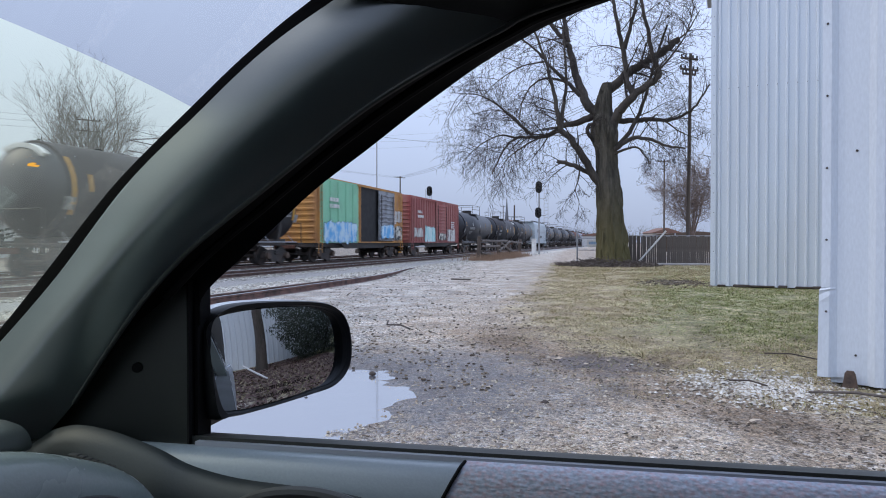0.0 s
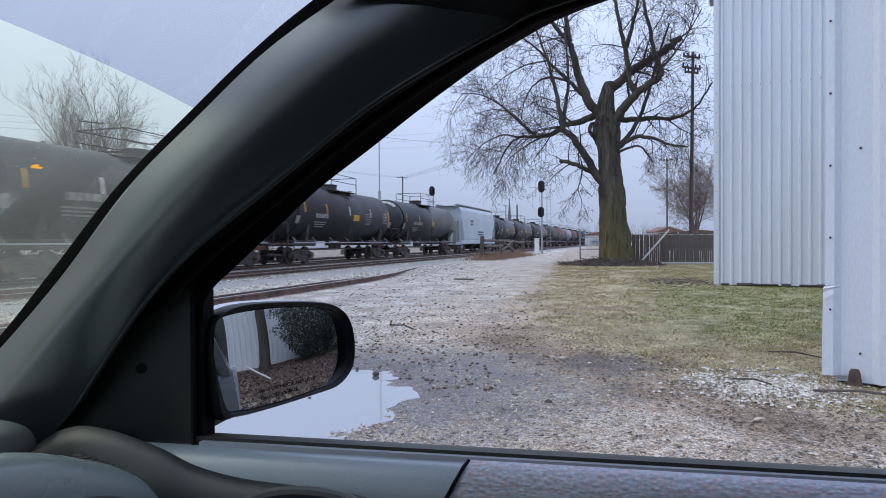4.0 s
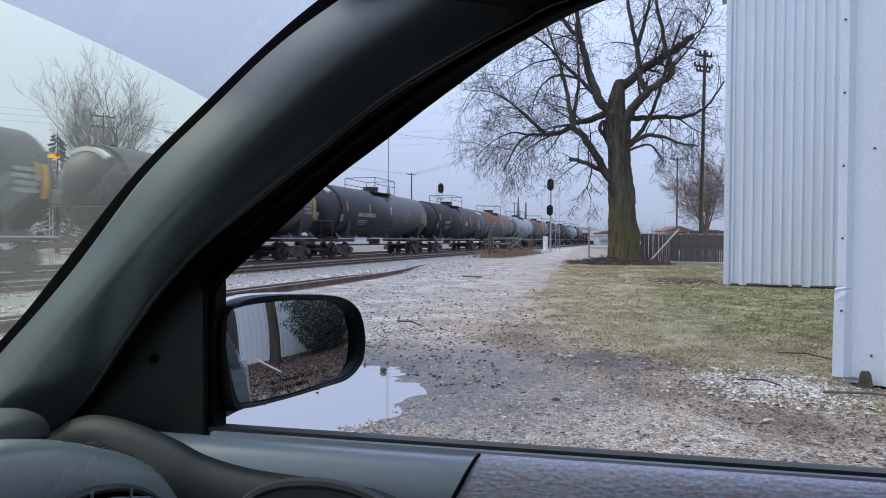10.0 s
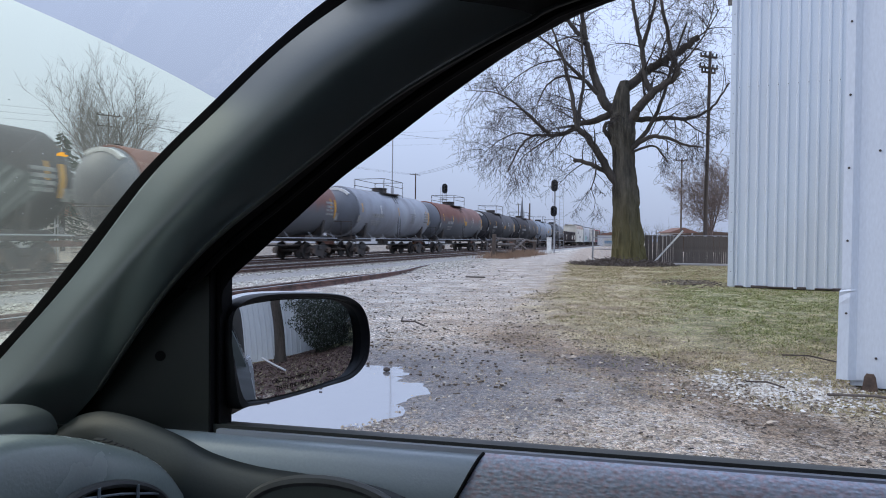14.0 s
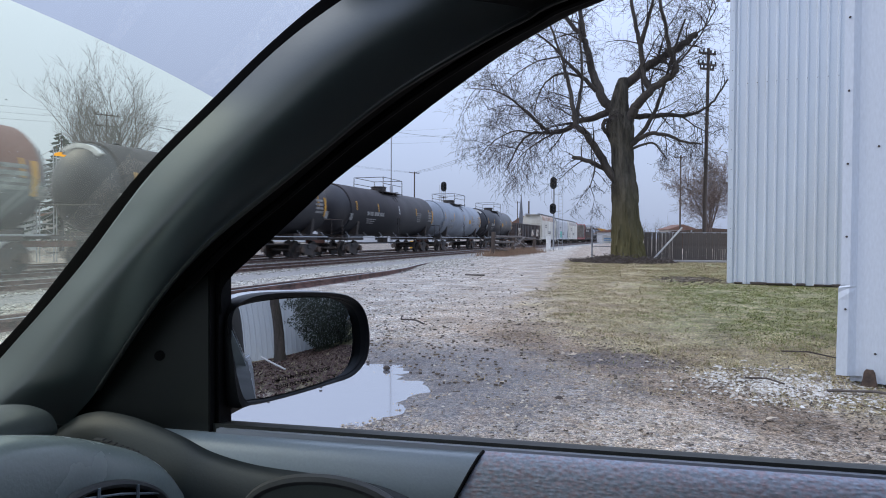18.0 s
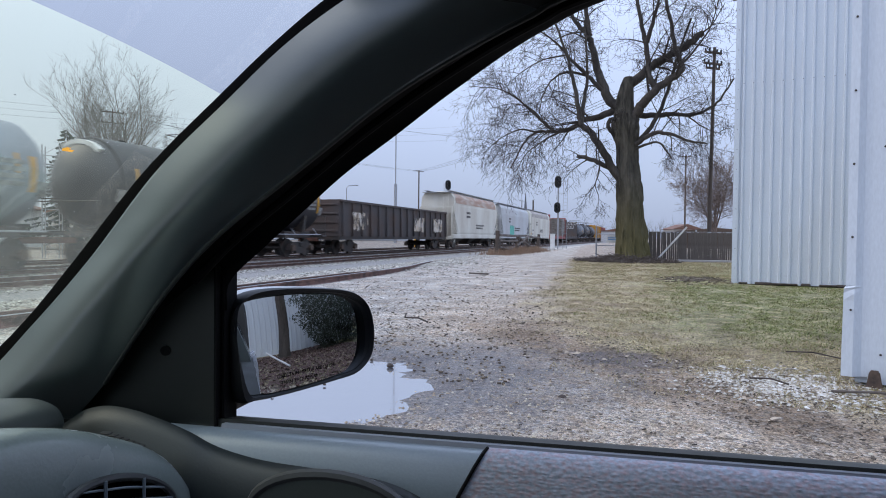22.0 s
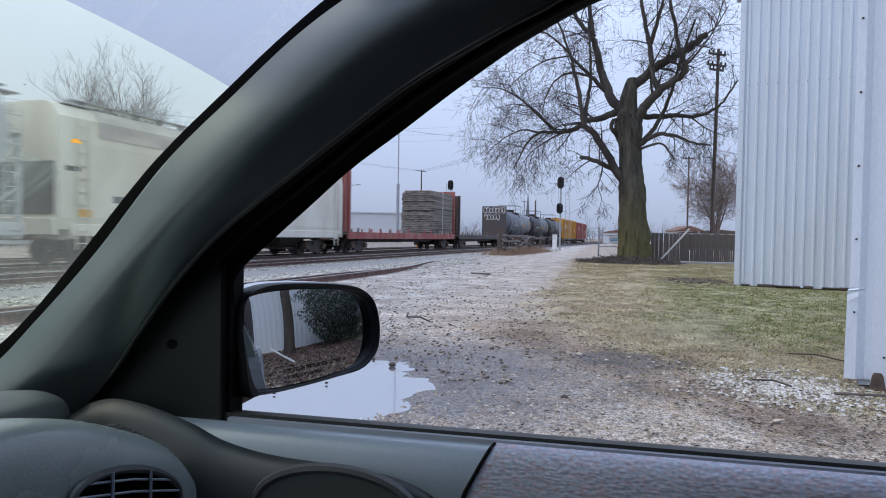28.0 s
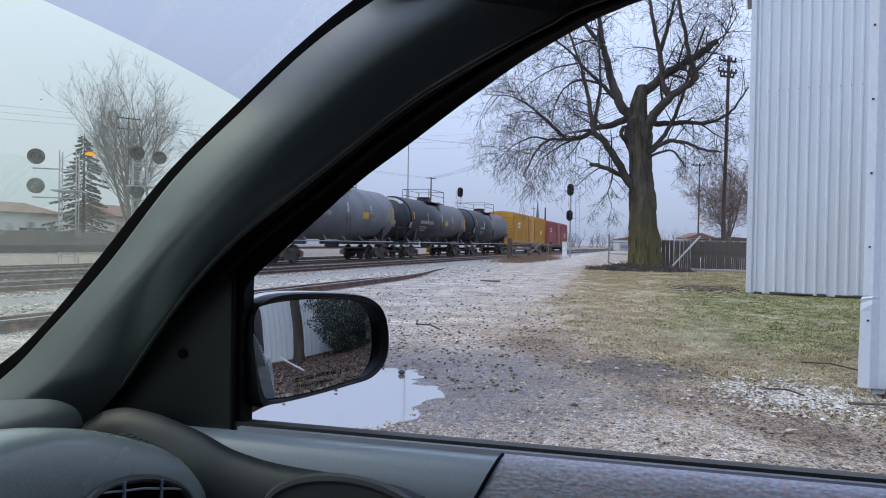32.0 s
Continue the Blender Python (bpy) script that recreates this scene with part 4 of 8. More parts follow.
def box_sides(car, L, h, z0, cols, rib=0.45, roof="steel_dark", door=None, ends="box_red", low=0.0):
    """Boxcar body: core, side panels by stretch of length, ribs, roof, ends. cols: (from, to, material), as shares of the length."""
    half, wx = L / 2 - 0.95, 1.42
    # solid core, black so that an open doorway looks shaded inside
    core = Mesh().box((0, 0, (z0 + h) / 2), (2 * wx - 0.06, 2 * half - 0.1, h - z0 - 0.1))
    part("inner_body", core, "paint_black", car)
    for a, b, m in cols:
        y0, y1 = -half + a * 2 * half, -half + b * 2 * half
        if m:
            for s in (-1, 1):
                p = part("side_panel", Mesh().box((s * wx, (y0 + y1) / 2, (z0 + h) / 2), (0.05, y1 - y0 - 0.01, h - z0)), m, car)
                k = y0 + 0.2
                rib_mesh = Mesh().box((0, 0, 0), (0.055, 0.10, h - z0 - 0.24), 0.02).data("rib", m)
                while k < y1 - 0.1 and rib:
                    part("rib", rib_mesh, "", p).location = (s * (wx + 0.045), k, (z0 + h) / 2)
                    k += rib
    for s in (-1, 1):
        e = Mesh().box((0, s * half, (z0 + h) / 2), (2 * wx + 0.04, 0.05, h - z0), 0.01)
        k, ribs_ = z0 + 0.25, []
        while k < h - 0.2:
            ribs_.append(k)
            k += 0.33
        ew = part("end_wall", e, ends, car, "ribbed steel end")
        for k in ribs_:
            part("end_rib", Mesh().box((0, s * (half + 0.045), k), (2 * wx - 0.25, 0.07, 0.14), 0.03), ends, ew)
        ld = Mesh()
        ladder(ld, wx + 0.09, s * (half - 0.32), 0.5, h - 0.3, 0.42)
        ladder(ld, -wx - 0.09, s * (half - 0.32), 0.5, h - 0.3, 0.42)
        part("ladder", ld, ends, car)
    r = Mesh()
    for i in range(int(2 * half / 1.0)):
        y = -half + 0.5 + i
        r.prism([(-wx - 0.03, h - 0.02), (wx + 0.03, h - 0.02), (wx + 0.03, h + 0.03), (0, h + 0.17), (-wx - 0.03, h + 0.03)], 1, y - 0.5, y + 0.49)
    part("roof", r, roof, car)
    sill = Mesh().box((0, 0, z0 - 0.12), (2.5, 2 * half, 0.24), 0.02)
    for s in (-1, 1):
        sill.prism([(-half * 0.55, z0), (half * 0.55, z0), (half * 0.45, z0 - 0.35), (-half * 0.45, z0 - 0.35)], 0, s * 1.38 - 0.02, s * 1.38 + 0.02)
    part("underframe", sill, "steel_dark", car)
    return half, wx


def boxcar(front, rear, label, cols, ends, roof, h=4.72, rib=0.45, door=None, door_m=None, paint=(), seed=0):
    car, L = railcar("boxcar", front, rear, label, "boxcar")
    half, wx = box_sides(car, L, h, 1.08, cols, rib, roof, None, ends)
    if door:
        a, b = -half + door[0] * 2 * half, -half + door[1] * 2 * half
        d = Mesh().box((wx + 0.11, (a + b) / 2, (1.1 + h) / 2), (0.05, b - a, h - 1.35), 0.01)
        dr = part("sliding_door", d, door_m, car, "ribbed sliding door with locking bars")
        slat_ = Mesh().box((0, 0, 0), (0.05, b - a - 0.2, 0.12), 0.02).data("door_rib", door_m)
        for i in range(11):
            part("door_rib", slat_, "", dr).location = (wx + 0.15, (a + b) / 2, 1.35 + i * (h - 1.8) / 10)
        for y in (a + 0.4, b - 0.4):
            part("locking_bar", Mesh().tube([(wx + 0.19, y, 1.3), (wx + 0.19, y, h - 0.4)], 0.025, 6), "steel_dark", dr)
        tr = Mesh().box((wx + 0.14, (a + b) / 2 - (b - a) * 0.5, 1.12), (0.06, 2.3 * (b - a), 0.08))
        tr.box((wx + 0.14, (a + b) / 2 - (b - a) * 0.5, h - 0.10), (0.06, 2.3 * (b - a), 0.08))
        part("door_track", tr, ends, car)
    for i, (m, y, z, w, hh) in enumerate(paint):
        over = 0.205 if door and door[0] < y < door[1] else 0.079
        part("graffiti", Mesh().box((wx + over, -half + y * 2 * half, z), (0.004, w, hh)), m, car, "sprayed graffiti patch")
    for y, z, w, hh, n_, sd_ in ((-half * 0.68, 3.6, 1.4, 0.22, 2, seed), (half * 0.68, 3.0, 1.2, 0.10, 4, seed + 1)):
        tx = Mesh()
        bars(tx, wx + 0.10, y, z, w, hh, n_, sd_)
        part("lettering", tx, "paint_white", car, "faded white lettering")
    TRAIN.append(car)
    return car


def hopper(front, rear, paint, label, top=4.85, stain=None, seed=0, rib=0, panel=None, square=False):
    car, L = railcar("covered_hopper", front, rear, label, "hopper car")
    half, wx = L / 2 - 0.75, 1.56
    z0 = 1.12
    # rounded side section
    sec = [(-0.95, top), (-1.25, top - 0.10), (-1.48, top - 0.45), (-wx, top - 1.2), (-wx, z0 + 0.35), (-1.50, z0), (1.50, z0), (wx, z0 + 0.35), (wx, top - 1.2), (1.48, top - 0.45), (1.25, top - 0.10), (0.95, top)]
    ring = lambda y, cut: [(x, y, max(z, cut)) for x, z in sec]
    body = Mesh().loft([ring(-half + 0.45, 3.2), ring(-half + 0.46, 3.2), ring(-half + 0.95, 2.5), ring(-half + 1.75, z0), ring(half - 1.75, z0), ring(half - 0.95, 2.5), ring(half - 0.46, 3.2), ring(half - 0.45, 3.2)], True, True)
    if square:  # side sheets run full height to the ends, each end with a panel painted as a shaded recess
        ext = half + 0.42
        body = Mesh().loft([ring(-ext, z0), ring(ext, z0)], True, True)
        for s in (-1, 1):
            part("end_recess", Mesh().box((0.1, s * (ext + 0.01), 2.35), (2.5, 0.05, 1.6), 0.02), "tank_charcoal", car, "dark end panel painted as the shade of an open bay")
            part("end_sill", Mesh().box((0, s * (ext + 0.05), 1.2), (3.0, 0.16, 0.5), 0.02), paint, car)
        for y, z, w, hh, m_, lab in ((-ext + 0.45, 2.95, 0.5, 0.14, "steel_dark", "dark stencil block"), (-ext + 0.9, 1.62, 0.5, 0.24, "paint_yellow", "orange placard"), (-ext + 2.3, 2.1, 0.7, 0.22, "tank_slate", "grey stencil block"), (-ext + 2.1, 1.55, 0.5, 0.22, "tank_slate", "grey stencil block")):
            part("placard", Mesh().box((wx + 0.006, y, z), (0.012, w, hh)), m_, car, lab)
    part("body", body, paint, car)
    for s in (-1, 1):
        sill = Mesh().box((s * 1.5, 0, 1.10), (0.16, 2 * half, 0.36), 0.02)
        part("side_sill", sill, paint, car)
        # sloped end frame
        e = Mesh()
        e.box((0, s * (half - 0.15), 0.98), (3.0, 0.3, 0.30), 0.03)
        for x in (-1.45, 1.45):
            e.box((x, s * (half - 0.12), 2.4), (0.10, 0.10, 2.7), 0.01)
            e.tube([(x, s * (half - 0.15), 2.2), (x, s * (half - 1.7), 1.25)], 0.05, 6)
        e.box((0, s * (half - 0.12), 3.7), (3.0, 0.08, 0.12))
        for x in (-0.5, 0.5):
            e.tube([(x, s * (half - 0.2), 1.1), (x, s * (half - 0.8), 2.95)], 0.05, 6)
        part("end_frame", e, paint, car)
        ld = Mesh()
        ladder(ld, 1.60, s * (half - 0.35), 0.5, top - 0.5, 0.42)
        ladder(ld, 0.9, s * (half + 0.0), 0.8, top - 0.3, 0.42, None, "x")
        part("ladder", ld, paint, car)
        pf = Mesh().box((0, s * (half - 0.45), top - 0.02), (2.6, 1.0, 0.04))
        part("end_walkway", pf, "galvanised", car)
    wk = Mesh()
    for x in (-1.02, 1.02):
        wk.box((x, 0, top + 0.14), (0.42, 2 * half - 0.6, 0.04))
        for k in range(15):
            wk.box((x, -half + 0.8 + k * (2 * half - 1.6) / 14, top + 0.05), (0.34, 0.05, 0.16))
    part("running_board", wk, "galvanised", car)
    for k in range(9):
        hc = Mesh().box((0, -half + 1.7 + k * (2 * half - 3.4) / 8, top + 0.06), (0.8, 1.05, 0.14), 0.04)
        part("roof_hatch", hc, paint, car)
    for k in range(3):
        y = (k - 1) * (half * 0.55)
        b = Mesh().loft([[(-1.35, y - 1.5, z0), (1.35, y - 1.5, z0), (1.35, y + 1.5, z0), (-1.35, y + 1.5, z0)], [(-0.5, y - 0.45, 0.42), (0.5, y - 0.45, 0.42), (0.5, y + 0.45, 0.42), (-0.5, y + 0.45, 0.42)]], True, True)
        b.box((0, y, 0.38), (1.5, 0.9, 0.10), 0.02)
        part("discharge_bay", b, "steel_dark", car, "dark steel discharge chute")
    if rib:
        y = -half + 2.4
        while y < half - 2.2:
            for s in (-1, 1):
                rb = Mesh().box((s * (wx + 0.03), y, 2.75), (0.10, 0.10, 2.6), 0.01)
                part("side_post", rb, paint, car)
            y += rib
    if stain:
        p = Mesh()
        sec2 = [(1.255, top - 0.09), (1.487, top - 0.45), (1.545, top - 0.95), (1.555, top - 0.95), (1.497, top - 0.44), (1.262, top - 0.08)]
        p.prism(sec2, 1, -half + 1.0, half - 1.0)
        part("stain_band", p, stain, car, "rust-stained upper edge")
    if panel:
        part("graffiti", Mesh().box((wx + 0.008, -half * 0.28, 1.85), (0.006, 2.9, 1.7)), panel, car, "sprayed graffiti patch")
    for y, z, w, hh, sd in ((-half * 0.42, 3.3, 1.1, 0.20, seed), (half * 0.1, 2.2, 3.2, 0.16, seed + 3)):
        tx = Mesh()
        bars(tx, wx + 0.005, y, z, w, hh, 2, sd)
        part("lettering", tx, "steel_dark", car, "dark faded lettering")
    TRAIN.append(car)
    return car


def gondola(front, rear):
    car, L = railcar("gondola", front, rear, "dark brown ribbed steel gondola car with white graffiti", "gondola car")
    half, wx, z0, h = L / 2 - 0.8, 1.45, 1.05, 3.12
    for s in (-1, 1):
        w = Mesh().box((s * wx, 0, (z0 + h) / 2), (0.05, 2 * half, h - z0))
        w.box((s * (wx + 0.05), 0, h - 0.06), (0.16, 2 * half, 0.13), 0.01)
        part("side_wall", w, "gondola_brown", car)
        for k in range(16):
            p = Mesh().prism([(s * (wx + 0.02), z0), (s * (wx + 0.17), z0), (s * (wx + 0.11), h - 0.1), (s * (wx + 0.02), h - 0.1)], 1, -half + 0.35 + k * (2 * half - 0.7) / 15 - 0.08, -half + 0.35 + k * (2 * half - 0.7) / 15 + 0.08)
            part("side_post", p, "gondola_brown", car)
        e = Mesh().box((0, s * half, (z0 + h) / 2), (2 * wx, 0.06, h - z0))
        for k in range(4):
            e.box((0, s * (half + 0.05), z0 + 0.3 + k * 0.5), (2 * wx - 0.2, 0.08, 0.12), 0.02)
        part("end_wall", e, "gondola_brown", car)
    part("floor", Mesh().box((0, 0, z0 - 0.1), (2.9, 2 * half, 0.2)), "steel_dark", car)
    for y, sd in ((half * 0.28, 3), (half * 0.72, 9), (-half * 0.75, 4)):
        part("graffiti", Mesh().box((wx + 0.178, y, 1.95), (0.004, 2.6, 1.7)), "spray_tan", car, "white and tan sprayed graffiti")
    TRAIN.append(car)


def bulkhead_flat(front, rear, paint, label, load, tall=5.0, tag=False, rear_bulk="lumber"):
    car, L = railcar("bulkhead_flatcar", front, rear, label, "flatcar")
    half = L / 2 - 0.7
    d = Mesh().box((0, 0, 1.16), (2.8, 2 * half, 0.12), 0.01)
    part("deck", d, "lumber", car, "worn plank deck")
    for s in (-1, 1):
        part("side_sill", Mesh().box((s * 1.40, 0, 1.06), (0.12, 2 * half, 0.42), 0.02), paint, car)
        b = Mesh().box((0, s * (half - 0.12), (1.2 + tall) / 2), (2.95, 0.14, tall - 1.2), 0.04)
        for x in (-1.2, -0.4, 0.4, 1.2):
            b.box((x, s * (half + 0.02), (1.2 + tall) / 2), (0.16, 0.20, tall - 1.3), 0.02)
        part("bulkhead", b, paint, car, "upright steel end bulkhead")
        for k in range(12):
            p = Mesh().box((s * 1.44, -half + 1.2 + k * (2 * half - 2.4) / 11, 1.30), (0.09, 0.12, 0.42), 0.01)
            part("stake_pocket", p, paint if k % 3 else "lumber", car)
    fish = Mesh().prism([(-half + 0.4, 0.95), (half - 0.4, 0.95), (half - 4, 0.62), (-half + 4, 0.62)], 0, -0.5, 0.5)
    part("centre_sill", fish, "steel_dark", car)
    if load:
        y0, y1 = load
        top = 4.75
        for k in range(24):
            z = 1.24 + k * (top - 1.24) / 24
            w = Mesh().box((rng.uniform(-0.03, 0.03), (y0 + y1) / 2 + rng.uniform(-0.05, 0.05), z + 0.07), (2.75 - (0.5 if k == 23 else 0.15 if k == 22 else 0) - rng.uniform(0, .06), y1 - y0 - rng.uniform(0, 0.22), (top - 1.24) / 24 - 0.018), 0.015)
            part("lumber_layer", w, "lumber", car, "weathered stacked timber layer")
        st = Mesh()
        for y in (y0 + (y1 - y0) * 0.45,):
            st.box((1.40, y, (1.24 + top) / 2), (0.02, 0.06, top - 1.24))
            st.box((0, y, top + 0.01), (2.8, 0.06, 0.02))
        part("load_strap", st, "paint_white", car)
    if tag:
        p = Mesh()
        r2 = random.Random(5)
        for i in range(2):
            for k in range(7 - 2 * i):
                x = -1.28 + k * 0.37 + 0.1 * i
                z = 4.25 - i * 0.80
                for rep_ in range(2):
                    a0 = r2.uniform(0, 6.28)
                    pts = [(x + 0.18 + 0.20 * math.cos(a0 + 1.1 * q) + r2.uniform(-.05, .05), half - 0.22, z + 0.32 * math.sin(a0 + 1.1 * q) + r2.uniform(-.08, .08)) for q in range(5)]
                    p.tube(smooth_line(pts, 5), 0.024, 5)
        part("graffiti", p, "paint_white", car, "looping white spray-painted tag")
    TRAIN.append(car)


tank_car(-203.5, -187.0, "tank_black", "glossy black steel tank car with grimy trucks", seed=1)
tank_car(-187.0, -170.4, "tank_dusty", "sooty dark grey tank car with yellow strips", seed=2, cap="paint_yellow")
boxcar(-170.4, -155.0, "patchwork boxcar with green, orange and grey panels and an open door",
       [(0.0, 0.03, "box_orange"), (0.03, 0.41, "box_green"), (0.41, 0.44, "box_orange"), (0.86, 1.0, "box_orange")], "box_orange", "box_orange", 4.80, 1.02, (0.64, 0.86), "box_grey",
       [("spray_blue", 0.22, 1.72, 5.1, 1.7), ("spray_mixed", 0.93, 1.75, 1.9, 1.5), ("spray_blue", 0.75, 1.85, 2.8, 1.2), ("spray_white", 0.93, 3.0, 1.6, 1.2)], 3)
boxcar(-155.0, -139.0, "rust-red ribbed boxcar with teal and white graffiti", [(0.0, 0.457, "box_red"), (0.457, 0.70, "box_red"), (0.70, 1.0, "box_red")], "box_red", "box_red",
       4.80, 0.62, (0.457, 0.70), "box_red", [("spray_teal", 0.345, 1.75, 3.3, 1.9), ("spray_white", 0.81, 1.75, 3.0, 1.7), ("spray_white", 0.13, 1.9, 2.6, 1.1), ("spray_mixed", 0.58, 1.6, 2.6, 0.9)], 4)
tank_car(-139.0, -123.1, "tank_black", "black tank car with white tag on its end", seed=5)
tank_car(-123.1, -107.6, "tank_dusty", "dusty brown-black tank car with yellow strips", seed=6)
tank_car(-107.6, -91.0, "tank_black", "black tank car with yellow placards", seed=7)
hopper(-91.0, -73.7, "hopper_grey", "pale grey smooth-sided covered hopper", 4.75, seed=8)
tank_car(-73.7, -59.6, "tank_black", "short black tank car with white lettering", seed=9)
tank_car(-59.6, -43.9, "tank_charcoal", "matt dark grey tank car with white panel", seed=10)
tank_car(-43.9, -26.2, "tank_black", "black tank car with yellow diagonal mark", seed=11)
tank_car(-26.2, -9.0, "tank_dusty", "black tank car with white reporting marks", seed=12)
tank_car(-9.0, 8.2, "tank_brown", "faded red-brown tank car with grey underside", seed=13)
tank_car(8.2, 23.8, "tank_grey", "pale grey tank car with stained belly", seed=14)
tank_car(23.8, 40.4, "tank_brown", "rusty brown tank car with pale lettering", seed=15)
tank_car(40.4, 57.4, "tank_dusty", "dark grey tank car with brown dust", seed=16)
tank_car(57.4, 75.2, "tank_dusty", "long black tank car with yellow stencil", seed=17)
tank_car(75.2, 90.4, "tank_blue_grey", "pale blue-grey tank car with yellow markings", seed=18)
tank_car(90.4, 106.4, "tank_black", "black tank car with block of white stencils", seed=19)
gondola(106.4, 127.3)
hopper(127.3, 145.6, "hopper_cream", "cream covered hopper with rust-stained top edge", 5.0, "rust_pale", 20)
hopper(145.6, 164.4, "hopper_white", "white covered hopper with teal graffiti", 4.9, None, 21, 0, "spray_green")
hopper(164.4, 182.8, "hopper_cream", "weathered cream covered hopper with stained sides", 4.95, "edge_grime", 22, 0, None, True)
bulkhead_flat(182.8, 204.4, "box_red", "red bulkhead flatcar with stacked timber at one end", (4.6, 9.7))
bulkhead_flat(204.4, 224.6, "gondola_brown", "empty dark bulkhead flatcar with graffiti on its end", None, 4.75, True)
tank_car(224.6, 240.0, "tank_slate", "slate grey tank car with streaked sides", seed=24)
tank_car(240.0, 255.3, "tank_black", "black tank car with yellow stencil block", seed=25)
tank_car(255.3, 271.5, "tank_black", "short-looking black tank car near the train's end", seed=26)
boxcar(271.5, 293.9, "yellow boxcar with dark lettering", [(0.0, 0.4, "box_yellow"), (0.4, 0.65, "box_yellow"), (0.65, 1.0, "box_yellow")], "box_yellow", "box_yellow", 4.8, 0.5, (0.42, 0.6), "box_yellow", (), 27)
boxcar(293.9, 315.6, "dark red boxcar at the end of the train", [(0.0, 0.4, "box_red"), (0.4, 0.65, "box_red"), (0.65, 1.0, "box_red")], "box_red", "box_red", 4.7, 0.5, (0.42, 0.6), "box_red", (), 28)
SPEED = 12.558


def motions():
    """The train rolls past at a steady speed."""
    for car in TRAIN:
        y = car.location.y
        walk(car, [(t, pose(TRAIN_X, y - SPEED * (t - 16.0), RAIL)) for t in (0.0, 8.0, 16.0, 24.0, 32.0)])


# ------------------------------------------------------------ the parked car that the view looks out of
CAR = pose(0, 0, 0, 0, 0, 186.5)


def c(f, r, z, k=0.87):
    """Car space from forward, right and height."""
    return Vector((k * f, -k * r, 1.25 + (z - 1.25) * k))


def lane_of(pts, n=40):
    """A smooth line of n points through control points, in even steps of its parameter."""
    s = smooth_line(pts, 12)
    return [s[round(i * (len(s) - 1) / (n - 1))] for i in range(n)]


def sheet(a, b, n=10, bulge=0.0, thick=0.02, m=40, shape=lambda u: math.sin(math.pi * u), thin=0.0, along=False):
    """A curved panel between two lines, swelling towards the seats, with some thickness behind."""
    la, lb = lane_of(a, m), lane_of(b, m)
    eye = c(0, 0, 1.25)
    rings = []
    for k, (p, q) in enumerate(zip(la, lb)):
        row = []
        swell = bulge * (1 - thin * k / (m - 1))
        for i in range(n):
            u = i / (n - 1)
            w = p.lerp(q, u)
            row.append(w + (eye - w) * swell * (shape(u, k / (m - 1)) if along else shape(u)))
        out_ = [w + (w - eye).normalized() * thick for w in (q, p)]
        rings.append(row + out_)
    return Mesh().loft(rings, True, True)


car = empty("car", CAR, "parked silver car with black interior trim", "car")
OUTER = [c(1.30, .985, .88), c(1.055, .931, 1.004), c(.93, .902, 1.088), c(.796, .864, 1.196), c(.634, .817, 1.331), c(.485, .781, 1.434), c(.392, .759, 1.495), c(.30, .741, 1.548), c(.12, .70, 1.63)]
INNER = [c(1.30, .975, .84), c(1.042, .92, .979), c(.905, .886, 1.078), c(.752, .843, 1.197), c(.601, .798, 1.328), c(.473, .767, 1.417), c(.368, .742, 1.486), c(.265, .724, 1.539), c(.08, .69, 1.62)]
RIDGE = [c(.916, .920, .830), c(.841, .900, .914), c(.758, .885, .994), c(.679, .870, 1.091), c(.611, .858, 1.167), c(.529, .845, 1.239), c(.408, .822, 1.319), c(.330, .805, 1.369), c(.278, .792, 1.402), c(.220, .778, 1.434), c(.149, .762, 1.466), c(.068, .745, 1.498), c(-.007, .740, 1.525), c(-.35, .735, 1.60)]
WINDOW = [c(.60, .985, .90), c(.546, .905, 1.165), c(.487, .905, 1.220), c(.416, .895, 1.277), c(.348, .883, 1.330), c(.267, .866, 1.381), c(.174, .850, 1.442), c(.064, .830, 1.504), c(-.064, .810, 1.549), c(-.40, .79, 1.62)]


def pillar_bow(u, v):
    """Bow across the pillar: it rises steeply from the windscreen and falls away to the door."""
    crest, drop = 0.38 + 0.10 * min(1.0, 1.6 * v), 0.80 - 0.30 * min(1.0, 1.6 * v)
    return math.sin(math.pi / 2 * u / crest) if u < crest else 1 - drop * ((u - crest) / (1 - crest)) ** 1.6


part("windscreen_seal", sheet(OUTER, INNER, 4, 0.0, 0.03), "void_black", car, "black rubber windscreen seal", True)
part("pillar_trim", sheet(INNER, RIDGE, 60, 0.072, 0.03, 60, pillar_bow, 0.6, True), "pillar_vinyl", car, "grained dark grey pillar trim", True)
part("trim_edge", Mesh().tube(lane_of([p + (c(0, 0, 1.25) - p) * 0.034 for p in RIDGE[2:]], 70), 0.0030, 8), "sail_vinyl", car, "rounded edge of the pillar trim", True)
part("door_frame", sheet([p + (p - c(0, 0, 1.25)) * 0.03 for p in RIDGE[3:]], [c(.550, .905, 1.12)] + WINDOW[1:], 6, -0.01, 0.05), "rubber", car, "black door frame seal", True)
part("door_seal", Mesh().tube(lane_of([p.lerp(q, 0.35) for p, q in zip(lane_of(RIDGE[4:], 20), lane_of(WINDOW[1:], 20))], 60), 0.006, 8), "rubber", car, "round black door seal", True)
HEAD_LOW = [c(.32, .69, 1.56), c(.249, .700, 1.535), c(.184, .705, 1.523), c(.119, .710, 1.512), c(.075, .715, 1.504), c(.047, .720, 1.497), c(.018, .722, 1.511), c(-.013, .725, 1.527), c(-.10, .725, 1.56)]
